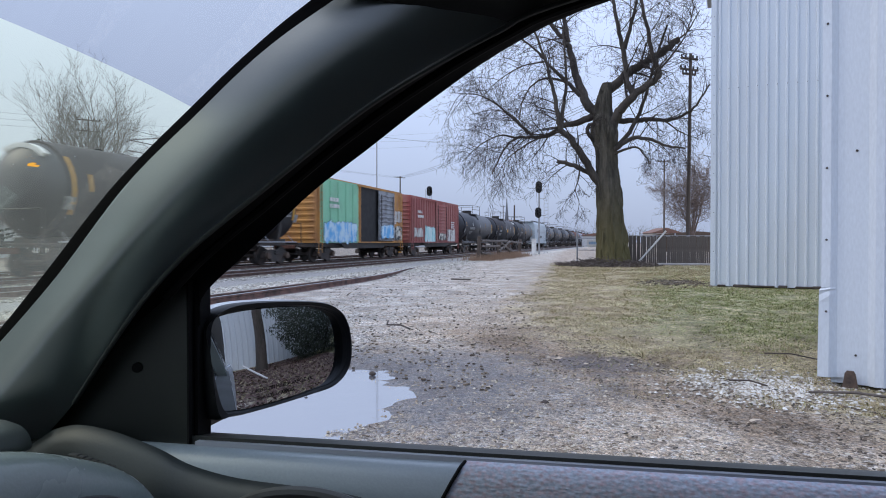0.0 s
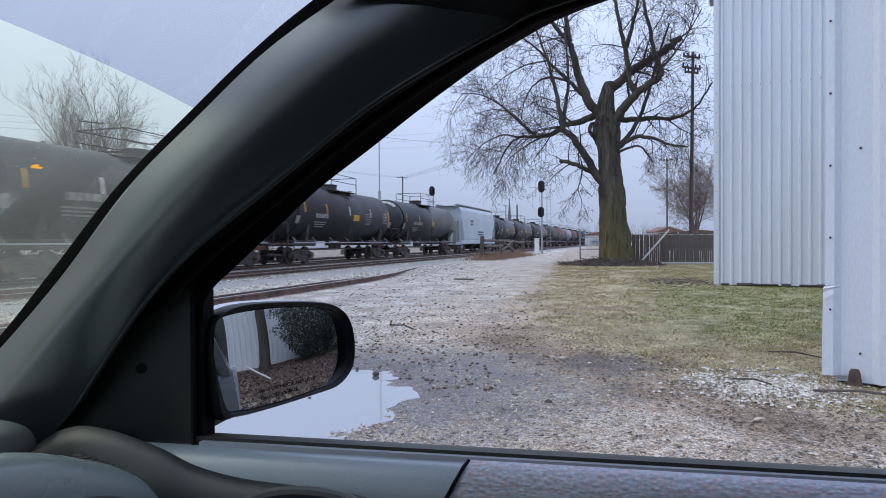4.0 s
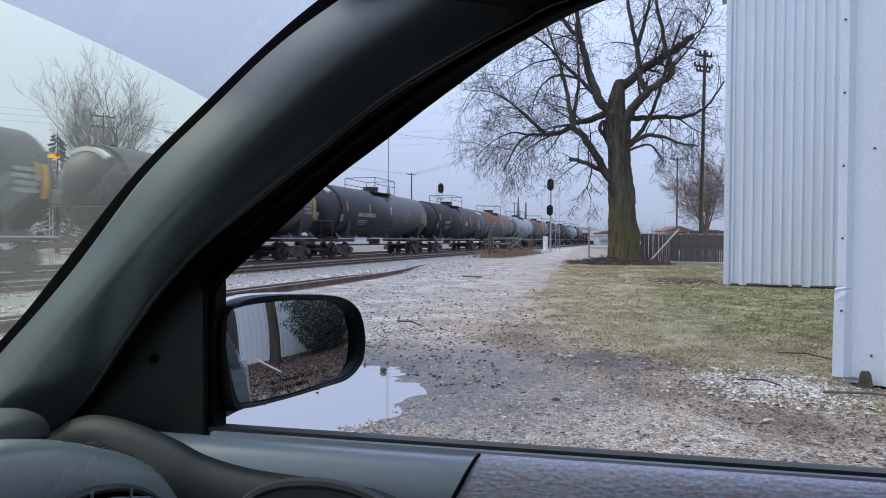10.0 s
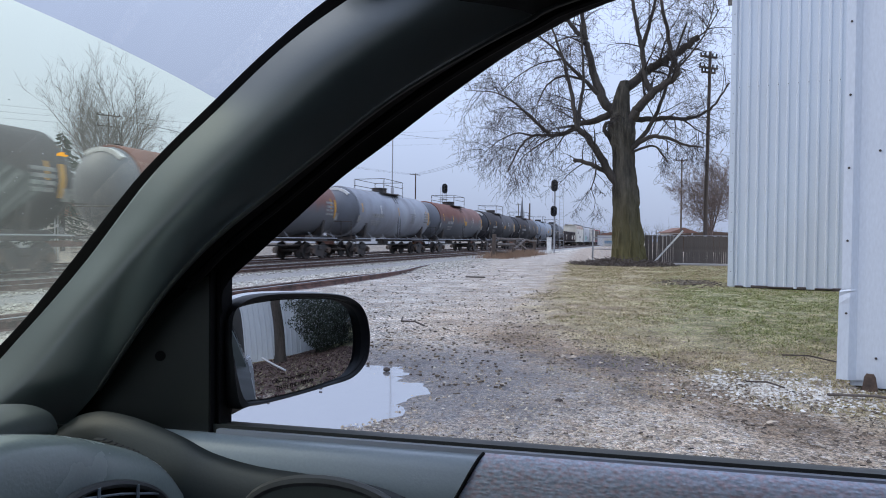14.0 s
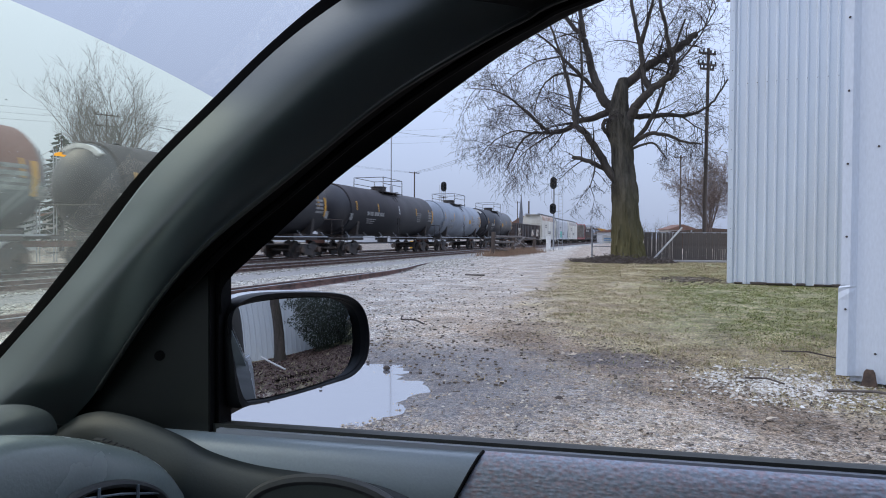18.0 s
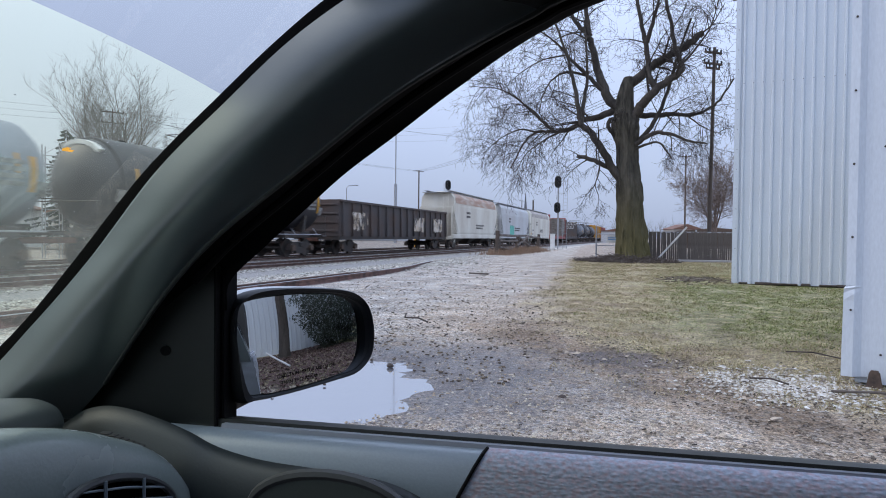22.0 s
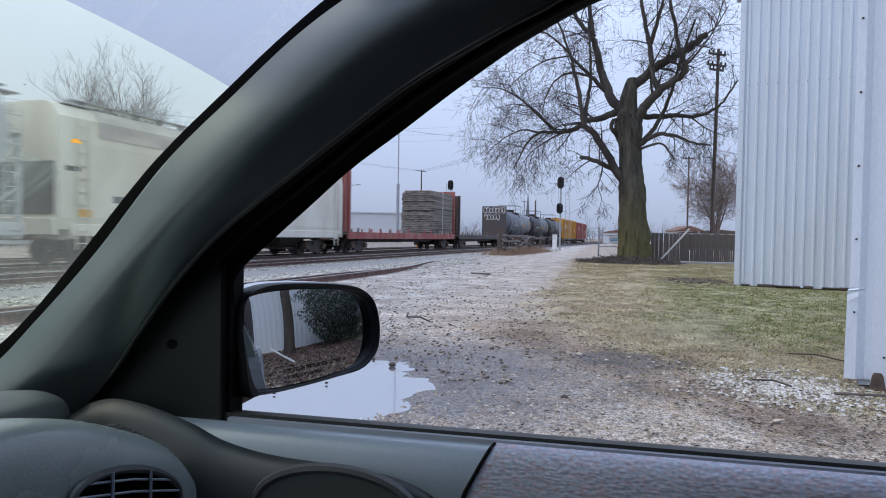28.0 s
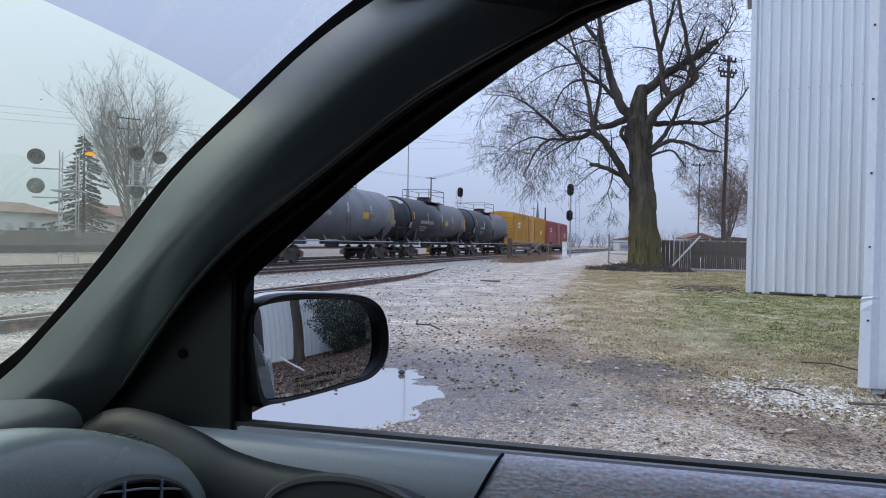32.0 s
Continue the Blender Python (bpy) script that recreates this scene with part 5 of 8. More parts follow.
part("headliner_edge", sheet(HEAD_LOW, [p + Vector((0, .10, .14)) for p in HEAD_LOW], 8, 0.02, 0.015, 50, lambda u: math.sin(math.pi * min(0.5, u * 2))), "headliner_shade", car, "grey cloth edge of the headliner, darkened as if in shade", True)
SAIL = [(.566, 1.185), (.60, 1.165), (.70, 1.085), (.80, .99), (.87, .90), (.566, .90)]
sail = Mesh().loft([[c(f, r, z) for f, z in SAIL] for r in (.897, .93)], True, True)
sp = part("sail_panel", sail, "sail_vinyl", car, "black mirror mounting panel")
for f0, f1, r in ((.5655, .561, .892), (.560, .5535, .905)):
    part("window_channel", Mesh().loft([[c(f0, r, z), c(f1, r - .002, z), c(f1, .94, z), c(f0, .94, z)] for z in (.915, 1.0, 1.19)], True, True), "rubber", car, "black window channel")
# short solid plug; the hole's shade is only its black colour
hole = Mesh().tube([c(.652, .893, 1.052), c(.655, .90, 1.052)], 0.007, 14)
part("screw_hole", hole, "rubber", sp)

# fills the gap by the pillar; the gap's shade is its dark colour
part("side_cap", Mesh().loft([[c(f, r, z) for f, r in ((1.12, .86), (.80, .875), (.70, .90), (.70, .99), (1.12, .99))] for z in (.55, .90, .935)], True, True), "sail_vinyl", car, "filler between dashboard and pillar, dark in place of the gap's shade")
# windscreen: clear lower pane and tinted shade band above
G0, G1, GL = c(.915, .904, 1.081), c(.30, .741, 1.548), Vector((0.22, 1.0, 0.0)).normalized()
GU = (G1 - G0)


def pane_out(p):
    """The pane sits a little outside the seal."""
    e = c(0, 0, 1.25)
    return e + (p - e) * 1.12


def glass_sheet(low, high):
    """Part of the curved windscreen between two heights, each a start and a rise across the car."""
    rows = []
    for i in range(9):
        row = []
        for j in range(45):
            w = -0.012 + 1.362 * (j / 44) ** 1.8
            u0, u1 = low(w), high(w)
            row.append(pane_out(G0 + GU * (u0 + (u1 - u0) * i / 8) + GL * w + Vector((0.10 * w * (1.3 - w), 0, 0))))
        rows.append(row)
    return Mesh().loft(rows, False)


def band_edge(w):
    """The curved lower edge of the shade band."""
    return 0.728 + 0.440 * w - 0.490 * w * w if w < 0.40 else 0.7456 + 0.048 * (w - 0.40) + 0.08


ws = part("windscreen", glass_sheet(lambda w: -0.28, band_edge), "windscreen", car, "dusty windscreen glass with veiling glare put into its haze", True)
sb = part("shade_band", glass_sheet(band_edge, lambda w: 1.45 + 0.2 * w), "shade_band", car, "violet-tinted windscreen shade band", True)

def on_glass(u, w, off=0.004):
    """A place on the windscreen's inner face."""
    return pane_out(G0 + GU * u + GL * w + Vector((0.10 * w * (1.3 - w) - off, 0, -off)))


MAT["sticker_orange"] = glass_mat("sticker_orange", (0.9, 0.5, 0.1), 0.8, 0.03, (0.95, 0.42, 0.06))
stk = Mesh().add([on_glass(u, w) for u, w in ((.5645, .1445), (.564, .134), (.5685, .133), (.5695, .139), (.573, .1375), (.5735, .142), (.570, .1455))], [(0, 1, 2, 3, 4, 5, 6)])
part("sticker", stk, "sticker_orange", ws, "small worn orange sticker on the windscreen")
# streaky film that paints the dashboard's reflection onto the pane
reflection_m = glass_mat("reflection_film", (0.90, 0.94, 0.93), 0.16, 0.02)
MAT["reflection_film"] = reflection_m
sn, sl = reflection_m.node_tree.nodes, reflection_m.node_tree.links
st_c, st_m, st_n, st_r = sn.new("ShaderNodeTexCoord"), sn.new("ShaderNodeMapping"), sn.new("ShaderNodeTexNoise"), sn.new("ShaderNodeMapRange")
st_m.inputs["Scale"].default_value = (6, 170, 6)
st_n.inputs["Scale"].default_value, st_n.inputs["Detail"].default_value = 1.0, 4.0
st_r.inputs["From Min"].default_value, st_r.inputs["From Max"].default_value = 0.42, 0.75
st_r.inputs["To Min"].default_value, st_r.inputs["To Max"].default_value = 0.02, 0.11
sl.new(st_c.outputs["Object"], st_m.inputs[0])
sl.new(st_m.outputs[0], st_n.inputs[0])
sl.new(st_n.outputs["Fac"], st_r.inputs[0])
for node in list(sn):
    if node.type == "MIX_SHADER" and abs(node.inputs[0].default_value - 0.16) < 1e-6:
        sl.new(st_r.outputs[0], node.inputs[0])
smear = Mesh().add([on_glass(u, w, 0.003) for u, w in ((.545, .20), (.51, .145), (.49, .128), (.465, .130), (.44, .134), (.425, .142), (.40, .145), (.37, .150), (.33, .165), (.33, .32), (.545, .32))], [tuple(range(11))])
part("smear", smear, "reflection_film", ws, "pale streaky patch painted as a dashboard reflection in the glass")

spk = Mesh()
gr_ = random.Random(12)
for k in range(46):
    u, w = gr_.uniform(0.25, 0.70), 0.02 + 0.26 * gr_.random() ** 1.3
    du, dw = gr_.uniform(0.0006, 0.0016), gr_.uniform(0.0007, 0.0022)
    spk.add([on_glass(u, w, 0.002), on_glass(u + du * 0.4, w + dw, 0.002), on_glass(u + du, w + dw * 0.8, 0.002), on_glass(u + du * 0.7, w - dw * 0.2, 0.002)], [(0, 1, 2, 3)])
part("dirt_specks", spk, "paint_white", ws, "small pale specks of dirt", kind="stuff")

# passenger door: seal, belt strip, upper trim, cloth insert
door = part("door", Mesh().loft([[c(f, .975, .918), c(f, .985, .90), c(f, 1.0, .70), c(f, .985, .35), c(f, .95, .35), c(f, .95, .70)] for f in (.62, 0.0, -.62)], True, True), "car_silver", car, "silver painted door skin", True)
xs = [.60, .45, .30, .137, 0, -.3, -.6, -.95]
part("window_seal", Mesh().loft([[c(f, .975, .930), c(f, .975, .91), c(f, .895, .915), c(f, .898, .948), c(f, .93, .942)] for f in xs], True, True), "seal_grey", door, "dark grey rubber belt-line seal")
part("belt_strip", Mesh().loft([[c(f, .905, .942), c(f, .886, .944), c(f, .884, .936), c(f, .905, .934)] for f in [.548] + xs[1:]], True, True), "trim_strip", door, "grey belt-line trim strip")


def door_ring(f, dz=0.0):
    return [c(f, .886, .938 + dz), c(f, .872, .934 + dz), c(f, .858, .918 + dz), c(f, .848, .88 + dz), c(f, .842, .80), c(f, .85, .60), c(f, .95, .60), c(f, .95, .92)]


part("upper_trim", Mesh().loft([door_ring(f) for f in (.66, .55, .45, .35, .25, .06)], True, True), "trim_grey", door, "grained grey upper door trim", True)
M("door_cloth", (0.40, 0.455, 0.55), 0.95, 0.0, 0.5, 150.0, 0.0, (0.47, 0.38, 0.42), (1, 1, 1.5), 190)
cn, cl = MAT["door_cloth"].node_tree.nodes, MAT["door_cloth"].node_tree.links
c_tc, c_mp, c_vo, c_bp = cn.new("ShaderNodeTexCoord"), cn.new("ShaderNodeMapping"), cn.new("ShaderNodeTexVoronoi"), cn.new("ShaderNodeBump")
c_mp.inputs["Scale"].default_value = (0.75, 1, 1.7)
c_vo.inputs["Scale"].default_value, c_vo.feature = 165, "SMOOTH_F1"
c_bp.inputs["Strength"].default_value, c_bp.inputs["Distance"].default_value = 0.45, 0.004
c_bp.invert = True
cl.new(c_tc.outputs["Object"], c_mp.inputs[0])
cl.new(c_mp.outputs[0], c_vo.inputs[0])
cl.new(c_vo.outputs["Distance"], c_bp.inputs["Height"])
cl.new(c_bp.outputs[0], cn["Principled BSDF"].inputs["Normal"])
part("cloth_insert", Mesh().loft([[p + Vector((0.022 * t, 0.004, 0.003)) for t, p in zip((0, .2, .6, 1.4, 2.4, 3, 0, 0), door_ring(f))] for f in (.128, 0, -.3, -.6, -.95)], True, True), "door_cloth", door, "blue-grey ribbed cloth door insert", True)
part("panel_seam", Mesh().tube([p + Vector((0.022 * t, 0.006, 0.003)) for t, p in zip((0, .2, .6, 1.4, 2.4), door_ring(.128))], 0.0022, 6), "rubber", door, "dark seam between trim and cloth")
CREST = [c(.86, .87, .86), c(.835, .87, .915), c(.80, .868, .943), c(.774, .866, .957), c(.732, .864, .966), c(.681, .862, .962), c(.632, .86, .951), c(.585, .858, .937), c(.535, .856, .918), c(.46, .853, .905), c(.36, .85, .90), c(.26, .848, .89), c(.19, .846, .855), c(.155, .845, .78), c(.145, .845, .70)]
LOW = [c(.86, .83, .70), c(.84, .825, .72), c(.80, .82, .74), c(.77, .81, .74), c(.73, .80, .74), c(.68, .80, .74), c(.63, .80, .74), c(.58, .80, .74), c(.53, .80, .74), c(.45, .80, .74), c(.36, .80, .74), c(.28, .80, .74), c(.21, .80, .73), c(.17, .81, .71), c(.15, .83, .68)]
part("door_pull_trim", sheet(CREST, LOW, 18, 0.030, 0.05, 80, lambda u: math.sqrt(max(0.0, 1 - (1 - 1.2 * min(u, 0.83)) ** 2)) * (1 - 0.5 * u)), "shoulder_shade", door, "moulded grey door shoulder with its shade painted in", True)
ring = Mesh()
rc = [(.335 + .115 * math.cos(a), .80, .858 + .056 * math.sin(a)) for a in [2 * math.pi * k / 36 for k in range(37)]]
ring.tube([c(*p) for p in rc], 0.007, 8, False)
part("handle_recess_rim", ring, "vent_black", door, "oval rim of the door handle recess", True)
cup = Mesh().loft([[c(.335 + s * .11 * math.cos(a), .795 + dd, .858 + s * .052 * math.sin(a)) for a in [2 * math.pi * k / 36 for k in range(36)]] for s, dd in ((1, 0), (.9, .02), (.5, .03), (.05, .03))], True, True)
part("handle_recess", cup, "vinyl_black", door, "", True)

# dashboard
def round_ring(pts, n=4):
    """A closed smooth outline through points."""
    p = [Vector(q) for q in pts]
    k = len(p)
    line_ = smooth_line([p[-1]] + p + [p[0]], n)
    return line_[n:n + k * n]


rows = []
for r, e, sc in ((-.9, .0, 1), (-.3, .02, 1), (.2, .015, 1), (.5, -.003, 1), (.65, -.014, 1), (.74, -.020, 1), (.785, -.024, 1), (.798, -.025, 1), (.804, -.025, .985), (.807, -.026, .94), (.808, -.026, .2)):
    mid_ = c(.92, r, .95 + e)
    ring_ = [c(1.2, r, .90), c(1.0, r, .99 + e), c(.84, r, 1.012 + e), c(.785, r, 1.008 + e), c(.763, r, .994 + e), c(.76, r, .972 + e), c(.80, r, .94), c(1.0, r, .86)]
    rows.append(round_ring([mid_ + (q - mid_) * sc for q in ring_]))
dash = part("dashboard", Mesh().loft(rows, True, True), "vinyl_black", car, "black grained dashboard", True)
stations = smooth_line([(r, zt, 0) for r, zt in ((-.9, 1.045), (-.2, 1.045), (.3, 1.045), (.45, 1.043), (.53, 1.036), (.60, 1.018), (.65, 1.000), (.70, .977), (.745, .954), (.785, .925), (.815, .892), (.838, .855), (.848, .81), (.85, .76))], 4)
pad = []
for r, zt, _ in stations:
    top_ = smooth_line([c(.74, r, zt - .10), c(.70, r, zt - .03), c(.64, r, zt - .006), c(.592, r, zt), c(.566, r, zt - .012), c(.553, r, zt - .045), c(.545, r, zt - .12)], 5)
    pad.append(top_ + [c(.55, r, .60), c(.74, r, .60)])
part("dash_pad", Mesh().loft(pad, True, True), "pad_grey", dash, "grained charcoal dash pad", True)
V0 = Vector((.562, .664, .905))


def vent_pt(a, s, off=0.0):
    return c(V0.x - off, V0.y + s * .095 * math.cos(a), V0.z + s * .038 * math.sin(a) - .34 * s * .095 * math.cos(a))


angles = [2 * math.pi * k / 40 for k in range(41)]
part("vent_rim", Mesh().tube([vent_pt(a, 1.0, .018) for a in angles], 0.0045, 8, False), "vent_black", dash, "oval air vent rim", True)
# flat disc on the pad; the shade inside the vent is its black colour
part("vent_hollow", Mesh().loft([[vent_pt(a, s, o) for a in angles[:-1]] for s, o in ((1.0, .017), (.2, .017))], True, True), "void_black", dash)
for k in (-.6, -.2, .2, .6):
    w = math.sqrt(1 - k * k) * .95
    p0, p1 = [c(V0.x - .021, V0.y + s * w * .095, V0.z + k * .038 - .34 * s * w * .095) for s in (-1, 1)]
    part("vent_slat", Mesh().tube([p0, p1 * 0.5 + p0 * 0.5 + Vector((0, 0, .0025)), p1], 0.0014, 6), "trim_grey", dash)
for k in (-.4, .3):
    w = math.sqrt(1 - k * k) * .95
    p0, p1 = [c(V0.x - .023, V0.y + k * .095, V0.z + s * w * .040 - .34 * k * .095) for s in (-1, 1)]
    part("vent_slat", Mesh().tube([p0, p1], 0.0018, 6), "trim_grey", dash)
M("badge_blue", (0.10, 0.38, 0.62), 0.35, 0.0, 0.2, 40.0, 0.0, (0.3, 0.6, 0.75))
bd = Mesh().tube([c(.534, .600, .914), c(.528, .599, .914)], 0.0165, 22)
bb = part("badge", bd, "badge_blue", dash, "round blue clip badge on the air vent")
bar_ = Mesh()
for i, (w, dz) in enumerate(((.012, .003), (.009, -.005))):
    bar_.add([c(.5275, .599 + s * w, .914 + dz + t) for s, t in ((-1, 0), (1, 0), (1, .004), (-1, .004))], [(0, 1, 2, 3)])
part("badge_mark", bar_, "paint_white", bb)
# thin bars laid on the pad, black in place of the slots' inner shade
slot = Mesh().box((0, 0, 0), (0.013, 0.0075, 0.0016), 0.0006).data("defrost_slot", "paint_black")
for k in range(7):
    part("defrost_slot", slot, "", dash).location = c(.60, .70 + k * .0105, .982 - k * .0062)

# door mirror
MN, MW, MH = Vector((-.9113, .4047, .0755)), Vector((.4059, .9139, 0.0)), Vector((.0690, -.0306, .9971))
M0 = c(.49, 1.05, 1.045)


MIRROR_SIDE = smooth_line([(.147, .03, 0), (.139, .078, 0), (.103, .099, 0), (.026, .102, 0), (-.097, .092, 0), (-.153, .074, 0), (-.180, .041, 0), (-.185, -.006, 0), (-.172, -.049, 0), (-.132, -.074, 0),
                           (-.071, -.079, 0), (.037, -.082, 0), (.107, -.080, 0), (.137, -.070, 0), (.147, .03, 0)], 5)[:-1]
GLASS_SIDE = smooth_line([(.136, .03, 0), (.136, .066, 0), (.108, .083, 0), (.030, .088, 0), (-.080, .082, 0), (-.141, .065, 0), (-.169, .039, 0), (-.177, -.001, 0), (-.166, -.043, 0), (-.128, -.066, 0),
                          (-.065, -.070, 0), (.030, -.073, 0), (.090, -.071, 0), (.117, -.058, 0), (.136, .03, 0)], 5)[:-1]


def mirror_outline(s, off, side=MIRROR_SIDE):
    """The mirror's rounded outline, shrunk by s about its middle and moved by off along its normal."""
    return [M0 + (MW * ((p.x + 0.018) * s - 0.018) + MH * ((p.y - 0.008) * s + 0.008)) * 0.87 + MN * off for p in side]


def glass_line(s, off):
    return mirror_outline(s, off, GLASS_SIDE)


mir = part("door_mirror", Mesh().loft([mirror_outline(0.93, -0.012), mirror_outline(1.0, -0.016), mirror_outline(1.035, -0.03), mirror_outline(0.93, -0.085), mirror_outline(0.5, -0.115), mirror_outline(.05, -0.12)], True, True), "car_silver", car, "silver door mirror housing", True)
part("mirror_bezel", Mesh().loft([mirror_outline(1.005, -0.020), mirror_outline(1.0, 0.004), mirror_outline(0.975, 0.010), glass_line(1.05, 0.008), glass_line(1.03, -0.001), glass_line(1.02, -0.001), glass_line(1.0, -0.010)], True, False), "bezel_black", mir, "black plastic mirror rim", True)
mg = Mesh()
rows = [[p + MN * (0.0055 - 0.571 * (p - M0).length_squared) for p in glass_line(1.015 * (1 - i / 16.5), 0)] for i in range(17)]
mg.loft(rows, True)
mg.f.append(tuple(range(len(mg.v) - len(rows[-1]), len(mg.v))))
glass = part("mirror_glass", mg, "mirror_glass", mir, "slightly convex mirror glass", True)
part("mirror_arm", Mesh().loft([[M0 + (MW * (a * 0.04 + 0.09) + MH * (b * 0.04 - 0.04)) + MN * -0.05 + off for a, b in ((-1, -1), (1, -1), (1, 1), (-1, 1))] for off in (Vector((0, 0, 0)), c(.62, 1.0, 1.0) - M0 - MW * .10)], True, True), "rubber", mir, "", True)


def words(text, size, where, right, up, material, parent):
    cu = bpy.data.curves.new("words", "FONT")
    cu.body, cu.size, cu.align_x, cu.extrude = text, size, "CENTER", 0.0
    tmp = bpy.data.objects.new("words", cu)
    scene.collection.objects.link(tmp)
    bpy.context.view_layer.update()
    me = bpy.data.meshes.new_from_object(tmp.evaluated_get(bpy.context.evaluated_depsgraph_get()))
    bpy.data.objects.remove(tmp)
    nrm = right.cross(up)
    me.transform(Matrix.Translation(where) @ Matrix((right, up, nrm)).transposed().to_4x4())
    for v in me.vertices:  # lie on the curved glass
        q = v.co - M0
        q -= MN * q.dot(MN)
        v.co = M0 + q + MN * (0.0058 - 0.571 * q.length_squared)
    me.materials.clear()
    me.materials.append(MAT[material])
    ob = new("warning_lettering", me)
    ob.parent = parent
    return tagged(ob, "dark etched warning words")


words("OBJECTS IN MIRROR ARE CLOSER", 0.0080, M0 + MH * -0.045 + MN * 0.0049 + MW * -0.008, -MW, MH, "void_black", glass)
words("THAN THEY APPEAR", 0.0080, M0 + MH * -0.056 + MN * 0.0045 + MW * 0.008, -MW, MH, "void_black", glass)

# out of view; added wide to shut window light off the front pillar
part("middle_pillar", Mesh().loft([[c(f, .96 - (z - .93) * .36, z), c(f, .90 - (z - .93) * .36, z), c(f - .36, .90 - (z - .93) * .36, z), c(f - .36, .96 - (z - .93) * .36, z)] for f, z in ((-.52, .90), (-.54, 1.25), (-.58, 1.62))], True, True), "pillar_vinyl", car, "black trim of the middle pillar, added out of view to block window light", True)
# the rest of the car: roof, sides, seats' end, bonnet
part("roof", Mesh().loft([[c(f, r, 1.66 - .10 * (r / .8) ** 4 - zz) for r in (-1.3, -1.1, -.6, -.1, .3, .55, .70)] + [c(f, r, 1.72 - .10 * (r / .8) ** 4 - zz) for r in (.72, .3, -.1, -.6, -1.1, -1.3)] for f, zz in ((.22, .05), (0, .01), (-.4, 0), (-1.0, .02), (-1.6, .10))], True, True), "headliner", car, "grey cloth headliner roof", True)
part("roof_skin", Mesh().loft([[c(f, r, 1.745 - .10 * (r / .8) ** 4 - zz) for r in (-1.22, -1.1, -.6, -.1, .3, .55, .72)] + [c(f, r, 1.735 - .10 * (r / .8) ** 4 - zz) for r in (.70, .3, -.1, -.6, -1.1, -1.2)] for f, zz in ((.20, .055), (0, .01), (-.4, 0), (-1.0, .02), (-1.62, .11))], True, True), "car_silver", car, "silver painted roof", True)
part("boot_lid", Mesh().loft([[c(f, r, z - .05 * (r + .2) ** 2) for r in (.96, .5, -.2, -.9, -1.36)] + [c(f, r, z - .45) for r in (-1.36, -.2, .96)] for f, z in ((-1.70, 1.02), (-2.1, 1.0), (-2.42, .93), (-2.46, .80))], True, True), "car_silver", car, "silver boot lid", True)
for f in (2.36, -2.50):
    part("bumper", Mesh().loft([[c(f + .10 * math.copysign(1, f) * math.cos((r + .2) * 1.1) + d, r, z) for d, z in ((0, .42), (.05, .45), (.06, .62), (0, .68), (-.06, .62), (-.06, .45))] for r in (-1.34, -1.0, -.6, -.2, .2, .6, .94)], True, True), "car_silver", car, "silver bumper", True)
part("rear_quarter", Mesh().loft([[c(f, .975 - t + .02 * (f < -1) , z) for t, z in ((-.02, .93), (-.035, .90), (-.06, .70), (-.04, .35), (.06, .35), (.06, .9))] for f, t0 in ((-.63, 0), (-1.6, 0), (-2.4, 0))], True, True), "car_silver", car, "silver rear quarter panel", True)
part("bonnet", Mesh().loft([[c(f, r, z - .04 * r * r) for r in (.9, .5, 0, -.6, -1.2)] + [c(f, r, z - .10) for r in (-1.2, 0, .9)] for f, z in ((1.25, .90), (1.7, .86), (2.3, .74))], True, True), "car_silver", car, "silver bonnet", True)
part("floor_pan", Mesh().box(tuple(c(-.3, -.3, .20)), (2.6, 1.25, 0.06)), "vinyl_black", car)
part("firewall", Mesh().box(tuple(c(1.18, -.3, .55)), (0.05, 1.25, 0.60)), "vinyl_black", car)
part("left_door", Mesh().box(tuple(c(-.3, -1.32, .58)), (2.4, 0.06, 0.66), 0.02), "vinyl_black", car)
part("rear_seat", Mesh().box(tuple(c(-1.5, -.3, .70)), (0.22, 1.2, 0.75), 0.08), "seat_dark", car, "dark cloth rear seat")


# rear windows and pillars as one opaque shell that shuts light out
part("rear_shell", Mesh().loft([[c(f, r, z) for r, z in ((.96, .93), (.84, 1.30), (.70, 1.58), (-.2, 1.64), (-1.1, 1.58), (-1.24, 1.30), (-1.36, .93))] + [c(f, r, z) for r, z in ((-1.33, .93), (-1.20, 1.29), (-1.06, 1.54), (-.2, 1.60), (.66, 1.54), (.80, 1.29), (.92, .93))] for f in (-.75, -1.2, -1.75)], True, True), "dark_glass", car, "dark side glass and rear pillars, made opaque to keep light out", True)
# unseen upright panel added across the rear window to block light
part("rear_shelf", Mesh().box(tuple(c(-1.75, -.2, 1.15)), (0.06, 2.0, 0.95), 0.02), "headliner", car)
# unseen opaque panel where the clear window would be, keeps light out
part("left_side_glass", Mesh().loft([[c(f, -1.36, .93), c(f, -1.24, 1.30), c(f, -1.10, 1.60), c(f, -1.06, 1.58), c(f, -1.20, 1.28), c(f, -1.32, .93)] for f in (.95, .3, -.75)], True, True), "dark_glass", car, "opaque dark panel added at the driver's window to keep light out")
for r in (.25, -.85):
    seat = part("front_seat", Mesh().loft([[c(-.62 - .25 * i, r + w, .40 + .22 * i) for w in (-.24, -.1, .1, .24)] + [c(-.74 - .25 * i, r + w, .40 + .22 * i) for w in (.24, .1, -.1, -.24)] for i in range(4)], True, True), "seat_dark", car, "dark cloth front seat back", True)
    part("head_restraint", Mesh().box(tuple(c(-1.45, r, 1.22)), (0.10, 0.24, 0.20), 0.04), "seat_dark", seat)
part("left_pillar", Mesh().tube([c(1.0, -1.36, .95), c(.3, -1.15, 1.55)], 0.05, 8), "pillar_vinyl", car)
